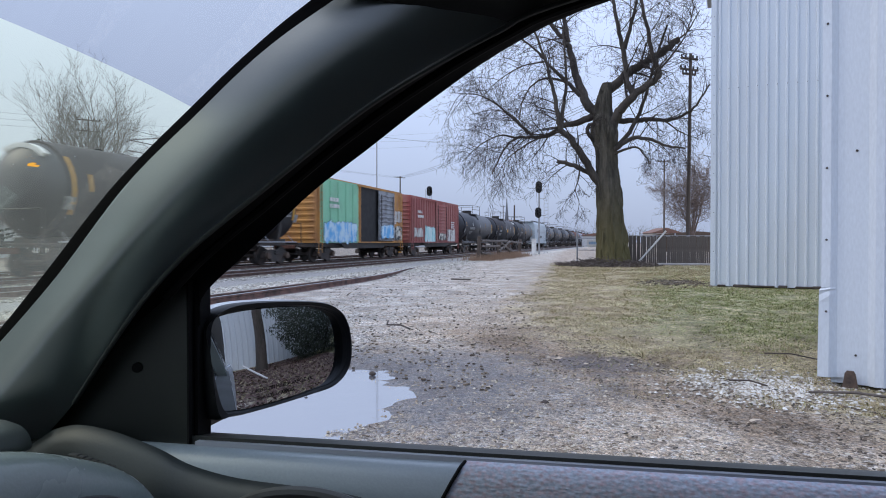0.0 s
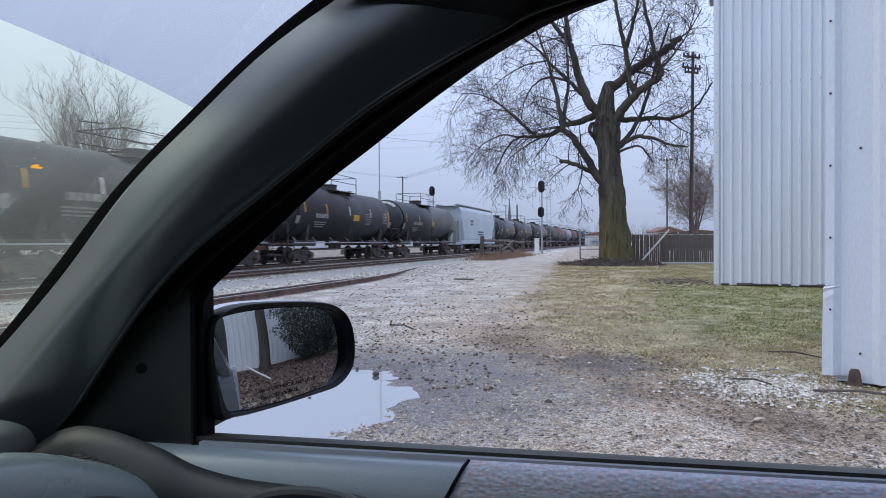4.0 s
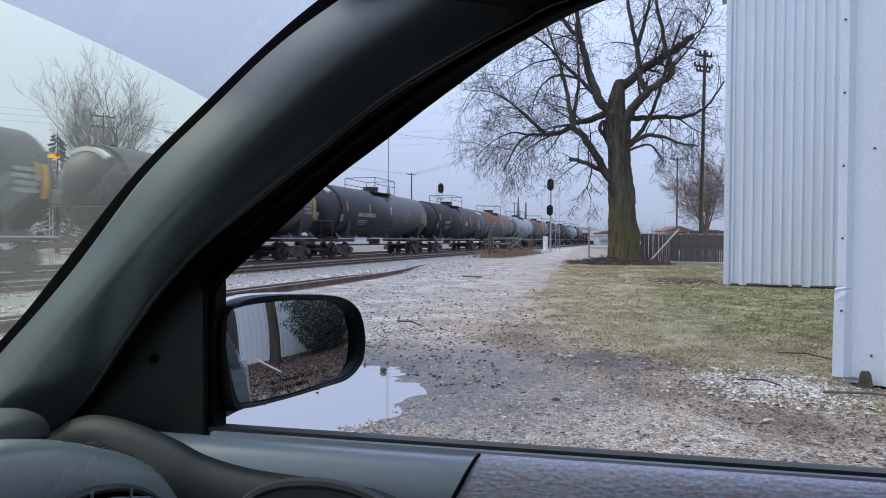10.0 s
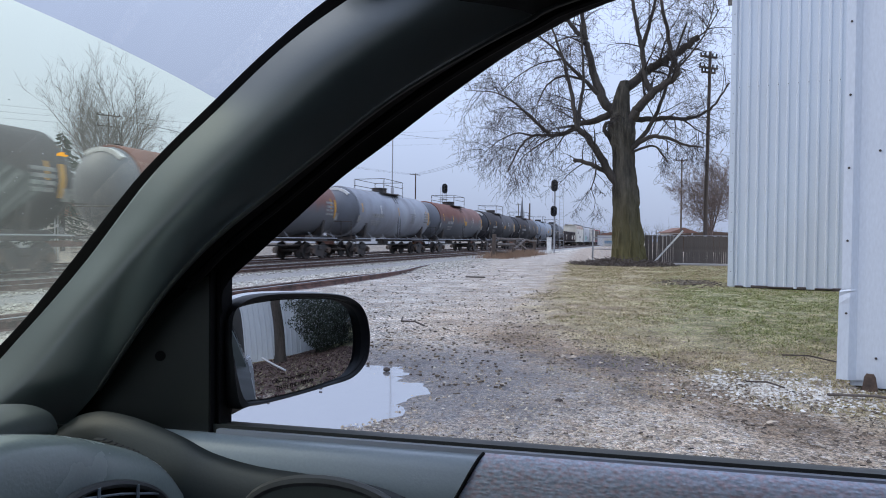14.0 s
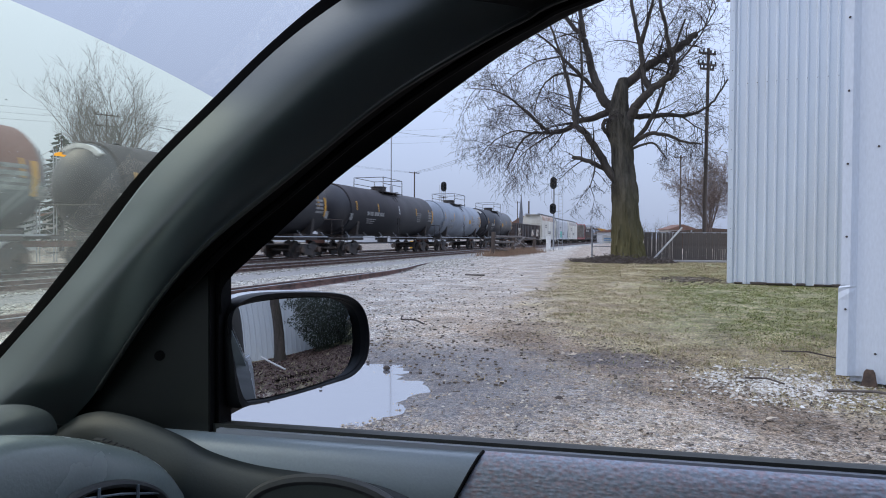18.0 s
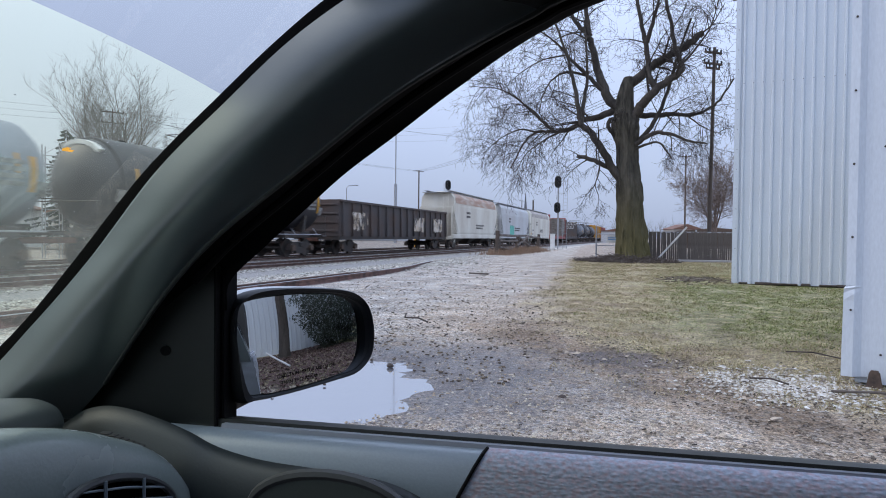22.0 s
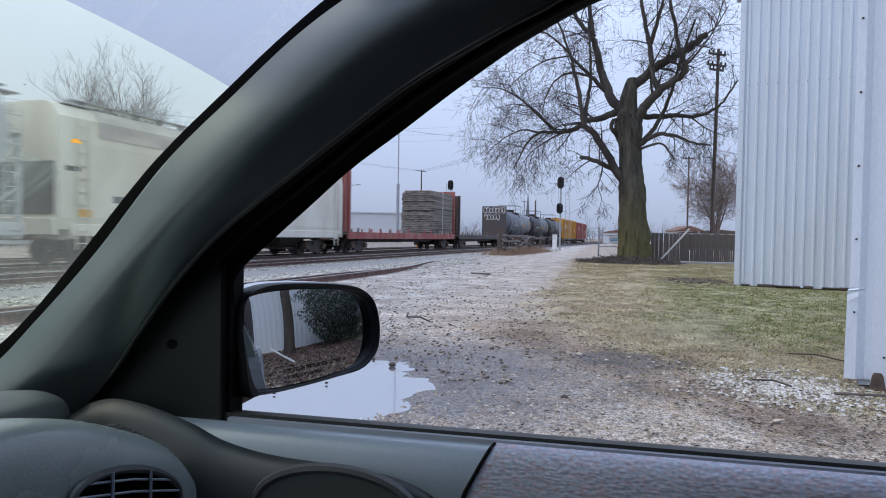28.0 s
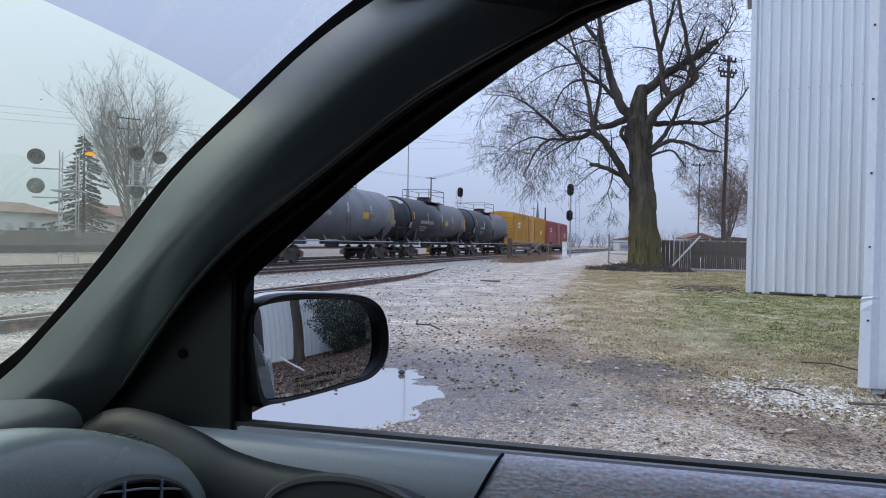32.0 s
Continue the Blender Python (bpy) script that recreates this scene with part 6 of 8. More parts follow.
tyre = Mesh().loft([[(rr * math.cos(a), w, rr * math.sin(a)) for a in [2 * math.pi * k / 28 for k in range(28)]] for w, rr in ((-.09, .19), (-.095, .27), (-.07, .30), (.07, .30), (.095, .27), (.09, .19))], True, True).data("tyre", "rubber", True)
rim = Mesh().loft([[(rr * math.cos(a), w, rr * math.sin(a)) for a in [2 * math.pi * k / 20 for k in range(20)]] for w, rr in ((-.095, .19), (-.06, .17), (-.08, .05), (-.085, .01))], True, True).data("rim", "galvanised", True)
for f in (1.5, -1.35):
    for r in (.80, -1.15):
        w_ = part("wheel", tyre, "", car, "black rubber tyre")
        q = c(f, r, 1.0)
        w_.matrix_basis = pose(q.x, q.y, 0.305, 0, 0, 0 if r > 0 else 180)
        part("rim", rim, "", w_)
part("underbody", Mesh().box(tuple(c(.1, -.2, .30)), (3.6, 1.3, 0.25), 0.05), "steel_dark", car)

# ------------------------------------------------------------ white corrugated buildings
def corrugated(length, height, pitch=0.20, depth=0.046, shape=(0.0, 0.30, 0.40, 0.60, 0.70)):
    """Ribbed sheet cladding in x (along) and z (up); ribs stand out to -y. shape: where a rib's flat, rise, crest and fall begin."""
    pts = []
    x = 0.0
    while x < length - 1e-6:
        for a, d in zip(shape, (0, 0, -depth, -depth, 0)):
            if x + a * pitch <= length:
                pts.append((x + a * pitch, d))
        x += pitch
    pts.append((length, 0))
    n = len(pts)
    m = Mesh()
    m.add([(px, py, z) for z in (0.0, height) for px, py in pts] + [(px, 0.06, z) for z in (0.0, height) for px, py in (pts[0], pts[-1])],
          [(i, i + 1, n + i + 1, n + i) for i in range(n - 1)] + [(2 * n, 2 * n + 1, 2 * n + 3, 2 * n + 2)])
    return m


def metal_building(name, corner, turn, length, height, pitch, label, depth=0.046, shape=(0.0, 0.30, 0.40, 0.60, 0.70)):
    b = empty(name, pose(corner[0], corner[1], corner[2], 0, 0, turn), label, "building")
    part("front_wall", corrugated(length, height, pitch, depth, shape), "siding", b, "white corrugated steel cladding")
    return b


SCREW = Mesh().tube([(0, 0.006, 0), (0, -0.004, 0), (0, -0.012, 0)], [0.010, 0.010, 0.006], 8).data("screw", "steel_dark")
far_b = metal_building("metal_shed", (2.09, 19.02, 0.03), -7.0, 4.0, 10.5, 0.235, "tall white corrugated metal shed beside the lawn", 0.036, (0.0, 0.60, 0.70, 0.86, 0.96))
part("corner_trim", Mesh().box((0.03, -0.047, 5.25), (0.13, 0.012, 10.46)), "siding", far_b, "white folded corner flashing")
part("core", Mesh().box((2.1, 4.1, 5.2), (4.0, 8.0, 10.4)), "siding", far_b)
part("roof", Mesh().box((2.0, 4.0, 10.6), (4.6, 8.6, 0.15), 0.02), "galvanised", far_b)
for k in range(8):
    part("rotted_edge", Mesh().box((0.25 + 0.5 * k, -0.03, 0.02), (0.22 + 0.2 * (k % 3), 0.05, 0.05 + 0.03 * (k % 2)), 0.02), "tie_wood", far_b, "dark debris along the foot of the cladding")
for k in range(16):
    part("screw", SCREW, "", far_b).location = (0.235 * (k + 0.78), -0.043, 5.44)
for x in (0.04, 0.655, 1.595, 2.535, 3.475):
    for i in range(18):
        part("screw", SCREW, "", far_b).location = (x, -0.058 if x < 0.1 else -0.002, 0.42 + 0.54 * i)
near_b = metal_building("metal_building", (1.63, 6.24, 0.03), -15.0, 2.1, 7.5, 0.335, "white ribbed metal building with dented corner trim", 0.045, (0.0, 0.52, 0.67, 0.85, 1.0))
near_b.children[0].location = (0.11, 0, 0)
part("core", Mesh().prism([(0.02, 0.02), (2.1, 0.02), (2.1, 7.5), (0.02, 7.5)], 2, 0.0, 7.45), "siding", near_b)
part("roof", Mesh().box((1.05, 3.7, 7.55), (2.4, 7.7, 0.12), 0.02), "galvanised", near_b)
flash = []
for z, lean, dent in ((0.05, -0.026, 0), (0.3, -0.024, 0.002), (0.55, -0.02, 0.004), (0.70, -0.018, 0.004), (0.76, -0.018, -0.004), (0.80, -0.016, 0.006), (0.815, -0.004, -0.006), (0.83, 0.0, 0.002), (0.9, 0, 0), (2.0, 0, 0), (4.0, 0, 0), (7.4, 0, 0)):
    flash.append([(-0.055 + lean, 0.06, z), (-0.055 + lean, -0.052 - dent, z), (0.012 + 0.4 * lean, -0.056 + dent, z), (0.062, -0.004, z), (0.11, 0.0, z), (0.11, 0.06, z)])
part("corner_flashing", Mesh().loft(flash, True, True), "siding", near_b, "dented white corner flashing")
for i in range(11):
    part("screw", SCREW, "", near_b).location = (-0.018, -0.054, 0.62 + 0.62 * i)
for z in (0.25, 2.0, 3.7):
    for x in (0.20, 0.535, 0.87):
        part("screw", SCREW, "", near_b).location = (x, -0.002, z)
part("rust_bracket", Mesh().prism([(0.10, -0.03), (0.22, -0.03), (0.20, 0.10), (0.185, 0.125), (0.135, 0.125), (0.12, 0.10)], 1, -0.085, -0.055), "rust_dull", near_b, "rusty steel bracket at the wall's foot")


# ------------------------------------------------------------ trees
def grow(mesh, r2, p, d, length, radius, level, spread, droop, sides=(7, 5, 4, 3, 3), kids=(7, 6, 5, 4), wild=0.30, ratio=(0.38, 0.62), least=0.0115):
    """A branch with its own twigs, level by level."""
    n = 5 if level < 3 else 3
    pts, rs = [p.copy()], [radius]
    d = d.normalized()
    for i in range(n):
        bend = Vector((r2.uniform(-1, 1), r2.uniform(-1, 1), r2.uniform(-1, 1))) * wild
        d = (d + bend + Vector((0, 0, -droop))).normalized()
        pts.append(pts[-1] + d * (length / n))
        rs.append(radius * (1 - 0.8 * (i + 1) / n))
    mesh.tube(pts, rs, sides[min(level, 4)], False)
    if level < len(kids):
        for k in range(kids[level]):
            t = 0.2 + 0.8 * (k + r2.random()) / kids[level]
            i = min(n - 1, int(t * n))
            q = pts[i].lerp(pts[i + 1], t * n - i)
            axis = (pts[i + 1] - pts[i]).normalized()
            side = axis.orthogonal().normalized()
            side.rotate(Matrix.Rotation(r2.uniform(0, 2 * math.pi), 3, axis))
            grow(mesh, r2, q, axis * 0.6 + side * spread, length * r2.uniform(*ratio), max(least, radius * 0.42 * (1 - 0.4 * t)), level + 1, spread, droop, sides, kids, wild, ratio, least)


def limb(mesh, twigs, r2, pts, r0, r1, n_kids, kid_len=2.3, droop=0.05):
    """A main limb through given places, from radius r0 to r1, with branches along it."""
    line = smooth_line(pts, 5)
    n = len(line)
    mesh.tube([p + Vector((r2.uniform(-1, 1), r2.uniform(-1, 1), r2.uniform(-1, 1))) * r0 * 0.18 for p in line], [r0 + (r1 - r0) * (i / (n - 1)) ** 0.8 for i in range(n)], 10, True)
    for k in range(n_kids):
        t = 0.22 + 0.78 * (k + r2.random()) / n_kids
        i = min(n - 2, int(t * (n - 1)))
        axis = (line[i + 1] - line[i]).normalized()
        side = axis.orthogonal().normalized()
        side.rotate(Matrix.Rotation(r2.uniform(0, 2 * math.pi), 3, axis))
        grow(twigs, r2, line[i], axis * 0.55 + side * 0.9 + Vector((0, 0, 0.25)), kid_len * r2.uniform(0.55, 1.25), max(0.022, (r0 + (r1 - r0) * t) * 0.32), 1, 0.72, droop, kids=(7, 6, 4, 2), wild=0.17, ratio=(0.40, 0.75), least=0.0085)


def old_tree(m):
    t = empty("old_tree", m, "huge bare old tree with mossy bark and sawn limbs", "tree")
    r2 = random.Random(11)
    trunk, twigs = Mesh(), Mesh()
    # flared trunk with deep bark ridges
    n, rings = 84, []
    steps = [(-0.1, 1.16, 0.22), (0.3, 0.90, 0.22), (0.9, 0.80, 0.16), (2.0, 0.73, 0.10), (3.7, 0.66, -0.02), (5.0, 0.56, -0.12), (5.8, 0.53, -0.15), (6.6, 0.66, -0.22), (7.2, 0.72, -0.28), (7.9, 0.52, -0.30), (8.6, 0.44, -0.28), (9.3, 0.34, -0.22), (9.75, 0.22, -0.12)]
    for p in smooth_line(steps, 7):
        z, r, dx = p
        row = []
        for k in range(n):
            a = 2 * math.pi * k / n
            q = (2.2 * math.cos(a), 2.2 * math.sin(a), z * 0.5)
            ridge = abs(noise.noise((7 * math.cos(a) + 0.5 * math.sin(z * 3), 7 * math.sin(a), z * 0.45)))
            rr = r * (1 + 0.12 * noise.noise(q) + 0.04 * noise.noise((9 * math.cos(a), 9 * math.sin(a), z * 1.5)) - 0.30 * (0.30 - ridge))
            row.append((dx + rr * math.cos(a), rr * math.sin(a), z))
        rings.append(row)
    trunk.loft(rings, True, True)
    for k in range(7):  # burls
        a, z = r2.uniform(0, 6.28), r2.uniform(5.0, 8.5)
        q = Vector((0.42 * math.cos(a) - 0.2, 0.42 * math.sin(a), z))
        trunk.tube([q - Vector((0, 0, 0.35)), q - Vector((0, 0, .12)), q + Vector((0, 0, .12)), q + Vector((0, 0, 0.35))], [0.08, 0.26, 0.26, 0.08], 8)
    L = lambda pts, a, b, k, kl=2.3, dr=0.05: limb(limbs, twigs, r2, pts, a, b, k, kl, dr)
    limbs = Mesh()
    # low limb rising on one side, with its fork and a sawn stub
    L([(-.35, -.2, 4.1), (-1.13, -.5, 5.43), (-1.92, -.8, 6.69), (-2.45, -1.0, 7.24), (-2.64, -1.1, 8.31), (-2.92, -1.2, 9.56), (-3.2, -1.3, 10.82), (-4.02, -1.4, 12.85)], .24, .05, 11, 2.3)
    L([(-2.45, -1.0, 7.24), (-2.35, -.8, 8.47), (-2.22, -.6, 9.7), (-2.29, -.5, 11.1), (-2.43, -.4, 12.8)], .13, .04, 7, 1.9)
    L([(-.5, -.1, 4.6), (-1.47, -.5, 5.18), (-2.17, -.7, 5.46), (-2.66, -.8, 5.56)], .14, .10, 7, 1.7, .12)
    L([(-1.5, -.5, 5.2), (-1.55, -.7, 4.6), (-1.7, -.8, 4.0), (-1.5, -.8, 3.4)], .05, .015, 5, 1.1, .2)
    # long side limb with hanging ends
    L([(-.5, .1, 8.1), (-1.51, .4, 7.86), (-2.54, .7, 7.68), (-3.42, 1.0, 7.28), (-4.31, 1.2, 7.23), (-5.22, 1.3, 7.27), (-5.95, 1.3, 6.66), (-6.68, 1.3, 5.22)], .22, .03, 16, 2.2, .12)
    L([(-4.31, 1.2, 7.35), (-5.32, 1.3, 8.27), (-6.35, 1.3, 9.24), (-7.49, 1.2, 9.86), (-9.23, 1.1, 10.1)], .10, .015, 14, 2.1, .03)
    L([(-5.22, 1.3, 7.27), (-6.14, 1.0, 7.4), (-7.26, .8, 6.89), (-8.21, .6, 6.0)], .07, .012, 11, 1.8, .14)
    L([(-3.9, 1.1, 7.2), (-4.8, .6, 6.6), (-5.6, .3, 5.9), (-6.2, .2, 4.9)], .06, .012, 10, 1.6, .16)
    L([(-4.6, 1.2, 7.5), (-5.6, 2.0, 8.7), (-6.9, 2.4, 9.2), (-8.4, 2.6, 9.0)], .06, .012, 10, 1.8, .06)
    # tall limb above it, with arching branches
    L([(-.5, 0, 8.0), (-1.18, .2, 8.75), (-1.71, .4, 10.19), (-1.99, .5, 11.43), (-2.35, .5, 12.34), (-2.97, .6, 13.11), (-3.5, .6, 14.2)], .30, .08, 10, 2.3)
    L([(-1.52, .2, 9.2), (-2.23, .0, 9.96), (-3.11, -.2, 10.82), (-3.65, -.4, 11.48), (-4.74, -.6, 12.38), (-6.2, -.8, 12.8)], .13, .025, 12, 2.2)
    L([(-2.23, 0, 9.96), (-3.28, .2, 10.3), (-4.17, .3, 10.0), (-4.7, .3, 9.14), (-4.95, .3, 7.9)], .08, .02, 10, 1.9, .10)
    L([(-3.4, -.2, 11.1), (-4.6, -.4, 10.9), (-5.9, -.5, 10.2), (-6.9, -.6, 9.2)], .05, .012, 9, 1.7, .12)
    L([(-2.26, .5, 12.25), (-2.41, .6, 13.23), (-2.55, .6, 14.83), (-2.7, .6, 16.4)], .18, .05, 8, 2.4)
    # sawn limb and the twisted one under it
    L([(-.2, .1, 9.2), (.48, .2, 9.86), (1.45, .3, 10.56), (2.4, .4, 11.08), (3.49, .5, 11.9)], .28, .17, 7, 1.8)
    L([(.1, -.1, 6.9), (.34, -.3, 7.81), (.83, -.5, 8.47), (1.47, -.7, 9.03), (2.3, -.8, 9.53), (2.45, -.8, 9.98), (2.17, -.8, 10.76), (1.91, -.7, 12.13), (1.56, -.6, 14.2)], .30, .07, 11, 2.0)
    L([(1.23, -.6, 8.96), (.89, -.5, 9.66), (.79, -.4, 10.87), (.53, -.3, 12.26), (.14, -.2, 14.2), (-.2, -.1, 16.2)], .19, .06, 10, 2.3)
    L([(.78, -.4, 11.38), (1.09, -.5, 12.55), (1.4, -.6, 13.88), (1.7, -.7, 16.0)], .13, .04, 8, 2.3)
    L([(2.35, -.8, 9.9), (3.0, -.9, 10.6), (3.7, -1.0, 11.6), (4.2, -1.0, 13.2)], .07, .02, 9, 1.9)
    L([(3.2, .4, 11.7), (3.9, .3, 12.2), (4.5, .2, 13.2)], .06, .02, 6, 1.6)
    # side limbs towards the pole
    L([(.2, .1, 7.7), (1.49, .2, 7.71), (2.13, .2, 7.74), (2.77, .1, 7.6), (3.55, 0, 7.73), (4.32, -.2, 8.27), (4.91, -.3, 9.23)], .17, .04, 11, 1.7)
    L([(.3, -.2, 6.2), (1.18, -.5, 6.65), (1.99, -.7, 6.54), (2.79, -.8, 6.17), (3.74, -.9, 5.97)], .15, .04, 9, 1.5, .1)
    L([(.4, -.1, 6.3), (1.17, -.2, 7.25), (1.64, -.3, 8.25), (2.03, -.4, 9.59), (2.28, -.4, 10.58), (2.9, -.5, 12.4)], .13, .05, 7, 1.8)
    L([(.3, -.2, 5.95), (1.35, -.4, 6.22), (1.84, -.5, 5.69), (2.09, -.5, 5.34)], .08, .02, 5, 1.0, .1)
    L([(2.8, .1, 7.6), (3.6, .3, 7.0), (4.5, .4, 6.6)], .05, .012, 7, 1.3, .12)
    L([(-.75, -.2, 6.6), (-1.1, -.5, 7.1), (-1.0, -.6, 7.45), (-.7, -.5, 7.5)], .11, .09, 3, 0.9)
    part("trunk", trunk, "bark_trunk", t, "broad trunk, mossy at its foot", True)
    part("limb_wood", limbs, "bark", t, "", True)
    part("crown", Mesh.data(twigs, "crown", "twig", False, False), "", t, "fine bare twigs", kind="stuff")
    seeds = Mesh()
    for k in range(120):
        p = Vector((r2.gauss(-6.3, 0.9), r2.gauss(0.6, 0.6), r2.gauss(5.6, 0.7)))
        seeds.box(tuple(p), (0.035, 0.035, 0.05), 0.01, Matrix.Rotation(r2.random() * 3, 3, "Y"))
    part("dead_leaves", seeds, "leaf_brown", t, "few dead leaves on hanging twigs", kind="stuff")


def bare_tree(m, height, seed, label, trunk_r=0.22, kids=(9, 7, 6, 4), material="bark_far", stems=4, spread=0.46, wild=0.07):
    t = empty("bare_tree", m, label, "tree")
    r2 = random.Random(seed)
    mesh, tw = Mesh(), Mesh()
    mesh.tube([(0, 0, -0.1), (0.05, 0, height * 0.12), (0, 0.05, height * 0.25)], [trunk_r * 1.3, trunk_r, trunk_r * 0.9], 9)
    for k in range(stems):
        a = 2 * math.pi * k / stems + r2.uniform(-0.4, 0.4)
        base = Vector((0, 0, height * r2.uniform(0.12, 0.25)))
        grow(tw, r2, base, Vector(((0.18 + 0.22 * (k % 2)) * math.cos(a), (0.18 + 0.22 * (k % 2)) * math.sin(a), 1)), height * r2.uniform(0.62, 0.80), trunk_r * 0.6, 0, spread, -0.06, (6, 4, 3, 3, 3), kids, wild)
    part("trunk", mesh, material, t, "", True)
    part("crown", tw.data("crown", material, False, False), "", t, "bare twiggy crown")
    return t


def evergreen(m, height, seed):
    t = empty("evergreen_tree", m, "ragged dark green spruce behind the tracks", "tree")
    r2 = random.Random(seed)
    tr_, nd = Mesh().tube([(0, 0, 0), (0, 0, height)], [0.18, 0.02], 8), Mesh()
    for k in range(110):
        z = height * (0.10 + 0.88 * k / 110)
        a, ln = k * 2.4 + r2.random(), (1 - k / 113) * height * 0.30 * r2.uniform(0.55, 1.2) + 0.2
        d = Vector((math.cos(a), math.sin(a), -0.25))
        p0 = Vector((0, 0, z))
        tr_.tube([p0, p0 + d * ln], [0.03, 0.008], 4, False)
        for j in range(22):
            q = p0 + d * ln * (0.15 + 0.85 * r2.random())
            s = Vector((-d.y, d.x, 0)) * r2.uniform(-0.5, 0.5) * ln * 0.7
            nd.add([q, q + s + d * 0.1 + Vector((0, 0, -0.22)), q + s * 0.8 + d * 0.25 + Vector((0, 0, -0.05))], [(0, 1, 2)])
    part("trunk", tr_, "twig", t)
    part("crown", nd.data("crown", "needle", False, False), "", t, "sparse needled crown")


old_tree(pose(-1.25, 35.0, 0))
mulch = Mesh()
mr = random.Random(3)
for k in range(1500):
    a, r = mr.uniform(0, 6.283), mr.random() ** 0.6 * 2.6
    p = (-1.3 + r * math.cos(a) * 1.05, 34.6 + r * math.sin(a) * 0.9, 0.02 + mr.random() * 0.20 * max(0, 2.5 - r))
    mulch.box(p, (mr.uniform(0.05, 0.75), 0.025, 0.025), 0, Matrix.Rotation(mr.uniform(0, 3.1), 3, "Z") @ Matrix.Rotation(mr.uniform(-0.55, 0.55), 3, "Y"))
tagged(part("fallen_twigs", mulch.data("fallen_twigs", "twig_litter", False, False), ""), "pile of fallen twigs and leaves round the trunk", "twig pile", kind="stuff")
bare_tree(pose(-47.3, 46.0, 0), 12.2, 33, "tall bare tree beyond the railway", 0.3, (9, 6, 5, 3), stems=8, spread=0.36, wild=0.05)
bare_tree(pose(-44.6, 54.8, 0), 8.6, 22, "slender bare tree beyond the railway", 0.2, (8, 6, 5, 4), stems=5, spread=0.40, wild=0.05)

evergreen(pose(-44.3, 38.4, 0), 9.6, 5)
bare_tree(pose(5.2, 62, 0), 7.0, 23, "brown bare shrubby tree behind the fence", 0.16, (8, 7, 5, 4), "shrub", 8, 0.75, 0.14)
far_woods = Mesh()
wr = random.Random(9)
for k in range(420):
    y = 330 + wr.random() * 120
    x = -190 + k * 0.85
    hgt = wr.uniform(4, 11)
    grow(far_woods, wr, Vector((x, y, 0)), Vector((wr.uniform(-.2, .2), 0, 1)), hgt, 0.22, 2, 0.7, -0.05, (3, 3, 3, 3, 3), (6, 6, 7, 4))
tagged(part("far_woods", far_woods.data("far_woods", "bark_far", False, False), ""), "line of bare trees on the horizon, haze painted into their pale bark", "woods", kind="stuff")


# ------------------------------------------------------------ fences, poles, signals
def board_fence():
    f = empty("board_fence", pose(-0.2, 36.1, 0, 0, 0, 4.0), "dark weathered upright-board fence on a low kerb", "fence")
    fr = random.Random(4)
    x = 0.0
    me = [Mesh().box((0, 0, 0.78), (0.105, 0.022, 1.5), 0.004).data("board", "fence_wood"), Mesh().box((0, 0, 0.76), (0.085, 0.022, 1.46), 0.004).data("board", "fence_wood")]
    while x < 9.5:
        b = part("board", fr.choice(me), "", f)
        b.matrix_basis = pose(x, fr.uniform(-0.01, 0.01), 0.06, 0, fr.uniform(-1.2, 1.2), 0)
        x += fr.uniform(0.092, 0.112)
    for z in (0.35, 1.58):
        part("fence_rail", Mesh().box((4.75, 0.04, z), (9.6, 0.05, 0.06)), "galvanised", f)
    for k in range(5):
        part("post", Mesh().tube([(k * 2.38, 0.1, 0), (k * 2.38, 0.1, 1.72)], 0.04, 8), "galvanised", f)
    part("kerb", Mesh().box((4.6, -0.35, 0.05), (9.8, 0.16, 0.14), 0.02), "concrete", f, "pale concrete edging")
    return f


board_fence()
br = Mesh().box((0, 0, 0), (0.09, 0.05, 2.4), 0.01, Matrix.Rotation(radians(40), 3, "Y"))
b = part("leaning_plank", br, "paint_white")
b.location = (0.9, 35.7, 0.93)
tagged(b, "pale plank leaning against the dark fence", "plank")


def gate():
    g_ = empty("chain_link_gate", pose(-3.05, 36.6, 0, 0, 0, 6), "grey tubular gate with wire mesh and a small sign", "gate")
    for x in (0.0, 1.75):
        part("post", Mesh().tube([(x, 0, 0), (x, 0, 1.9 if x == 0 else 1.55)], 0.045, 8), "galvanised", g_)
    for z in (0.15, 0.8, 1.45):
        part("bar", Mesh().tube([(0, 0, z), (1.75, 0, z)], 0.025, 6), "galvanised", g_)
    w = Mesh()
    for k in range(22):
        w.tube([(k * 0.08, 0, 0.15), (min(1.75, k * 0.08 + 0.65), 0, 1.45)], 0.004, 3, False)
        w.tube([(min(1.75, k * 0.08 + 0.65), 0, 0.15), (k * 0.08, 0, 1.45)], 0.004, 3, False)
    part("wire_mesh", w, "galvanised", g_, kind="stuff")
    s_ = part("sign", Mesh().box((0.85, -0.05, 1.18), (0.62, 0.02, 0.42), 0.004), "paint_white", g_, "white notice board with blue bars")
    for z in (1.24, 1.15):
        part("text_bar", Mesh().box((0.85, -0.064, z), (0.42, 0.004, 0.05)), "paint_blue", s_)


gate()


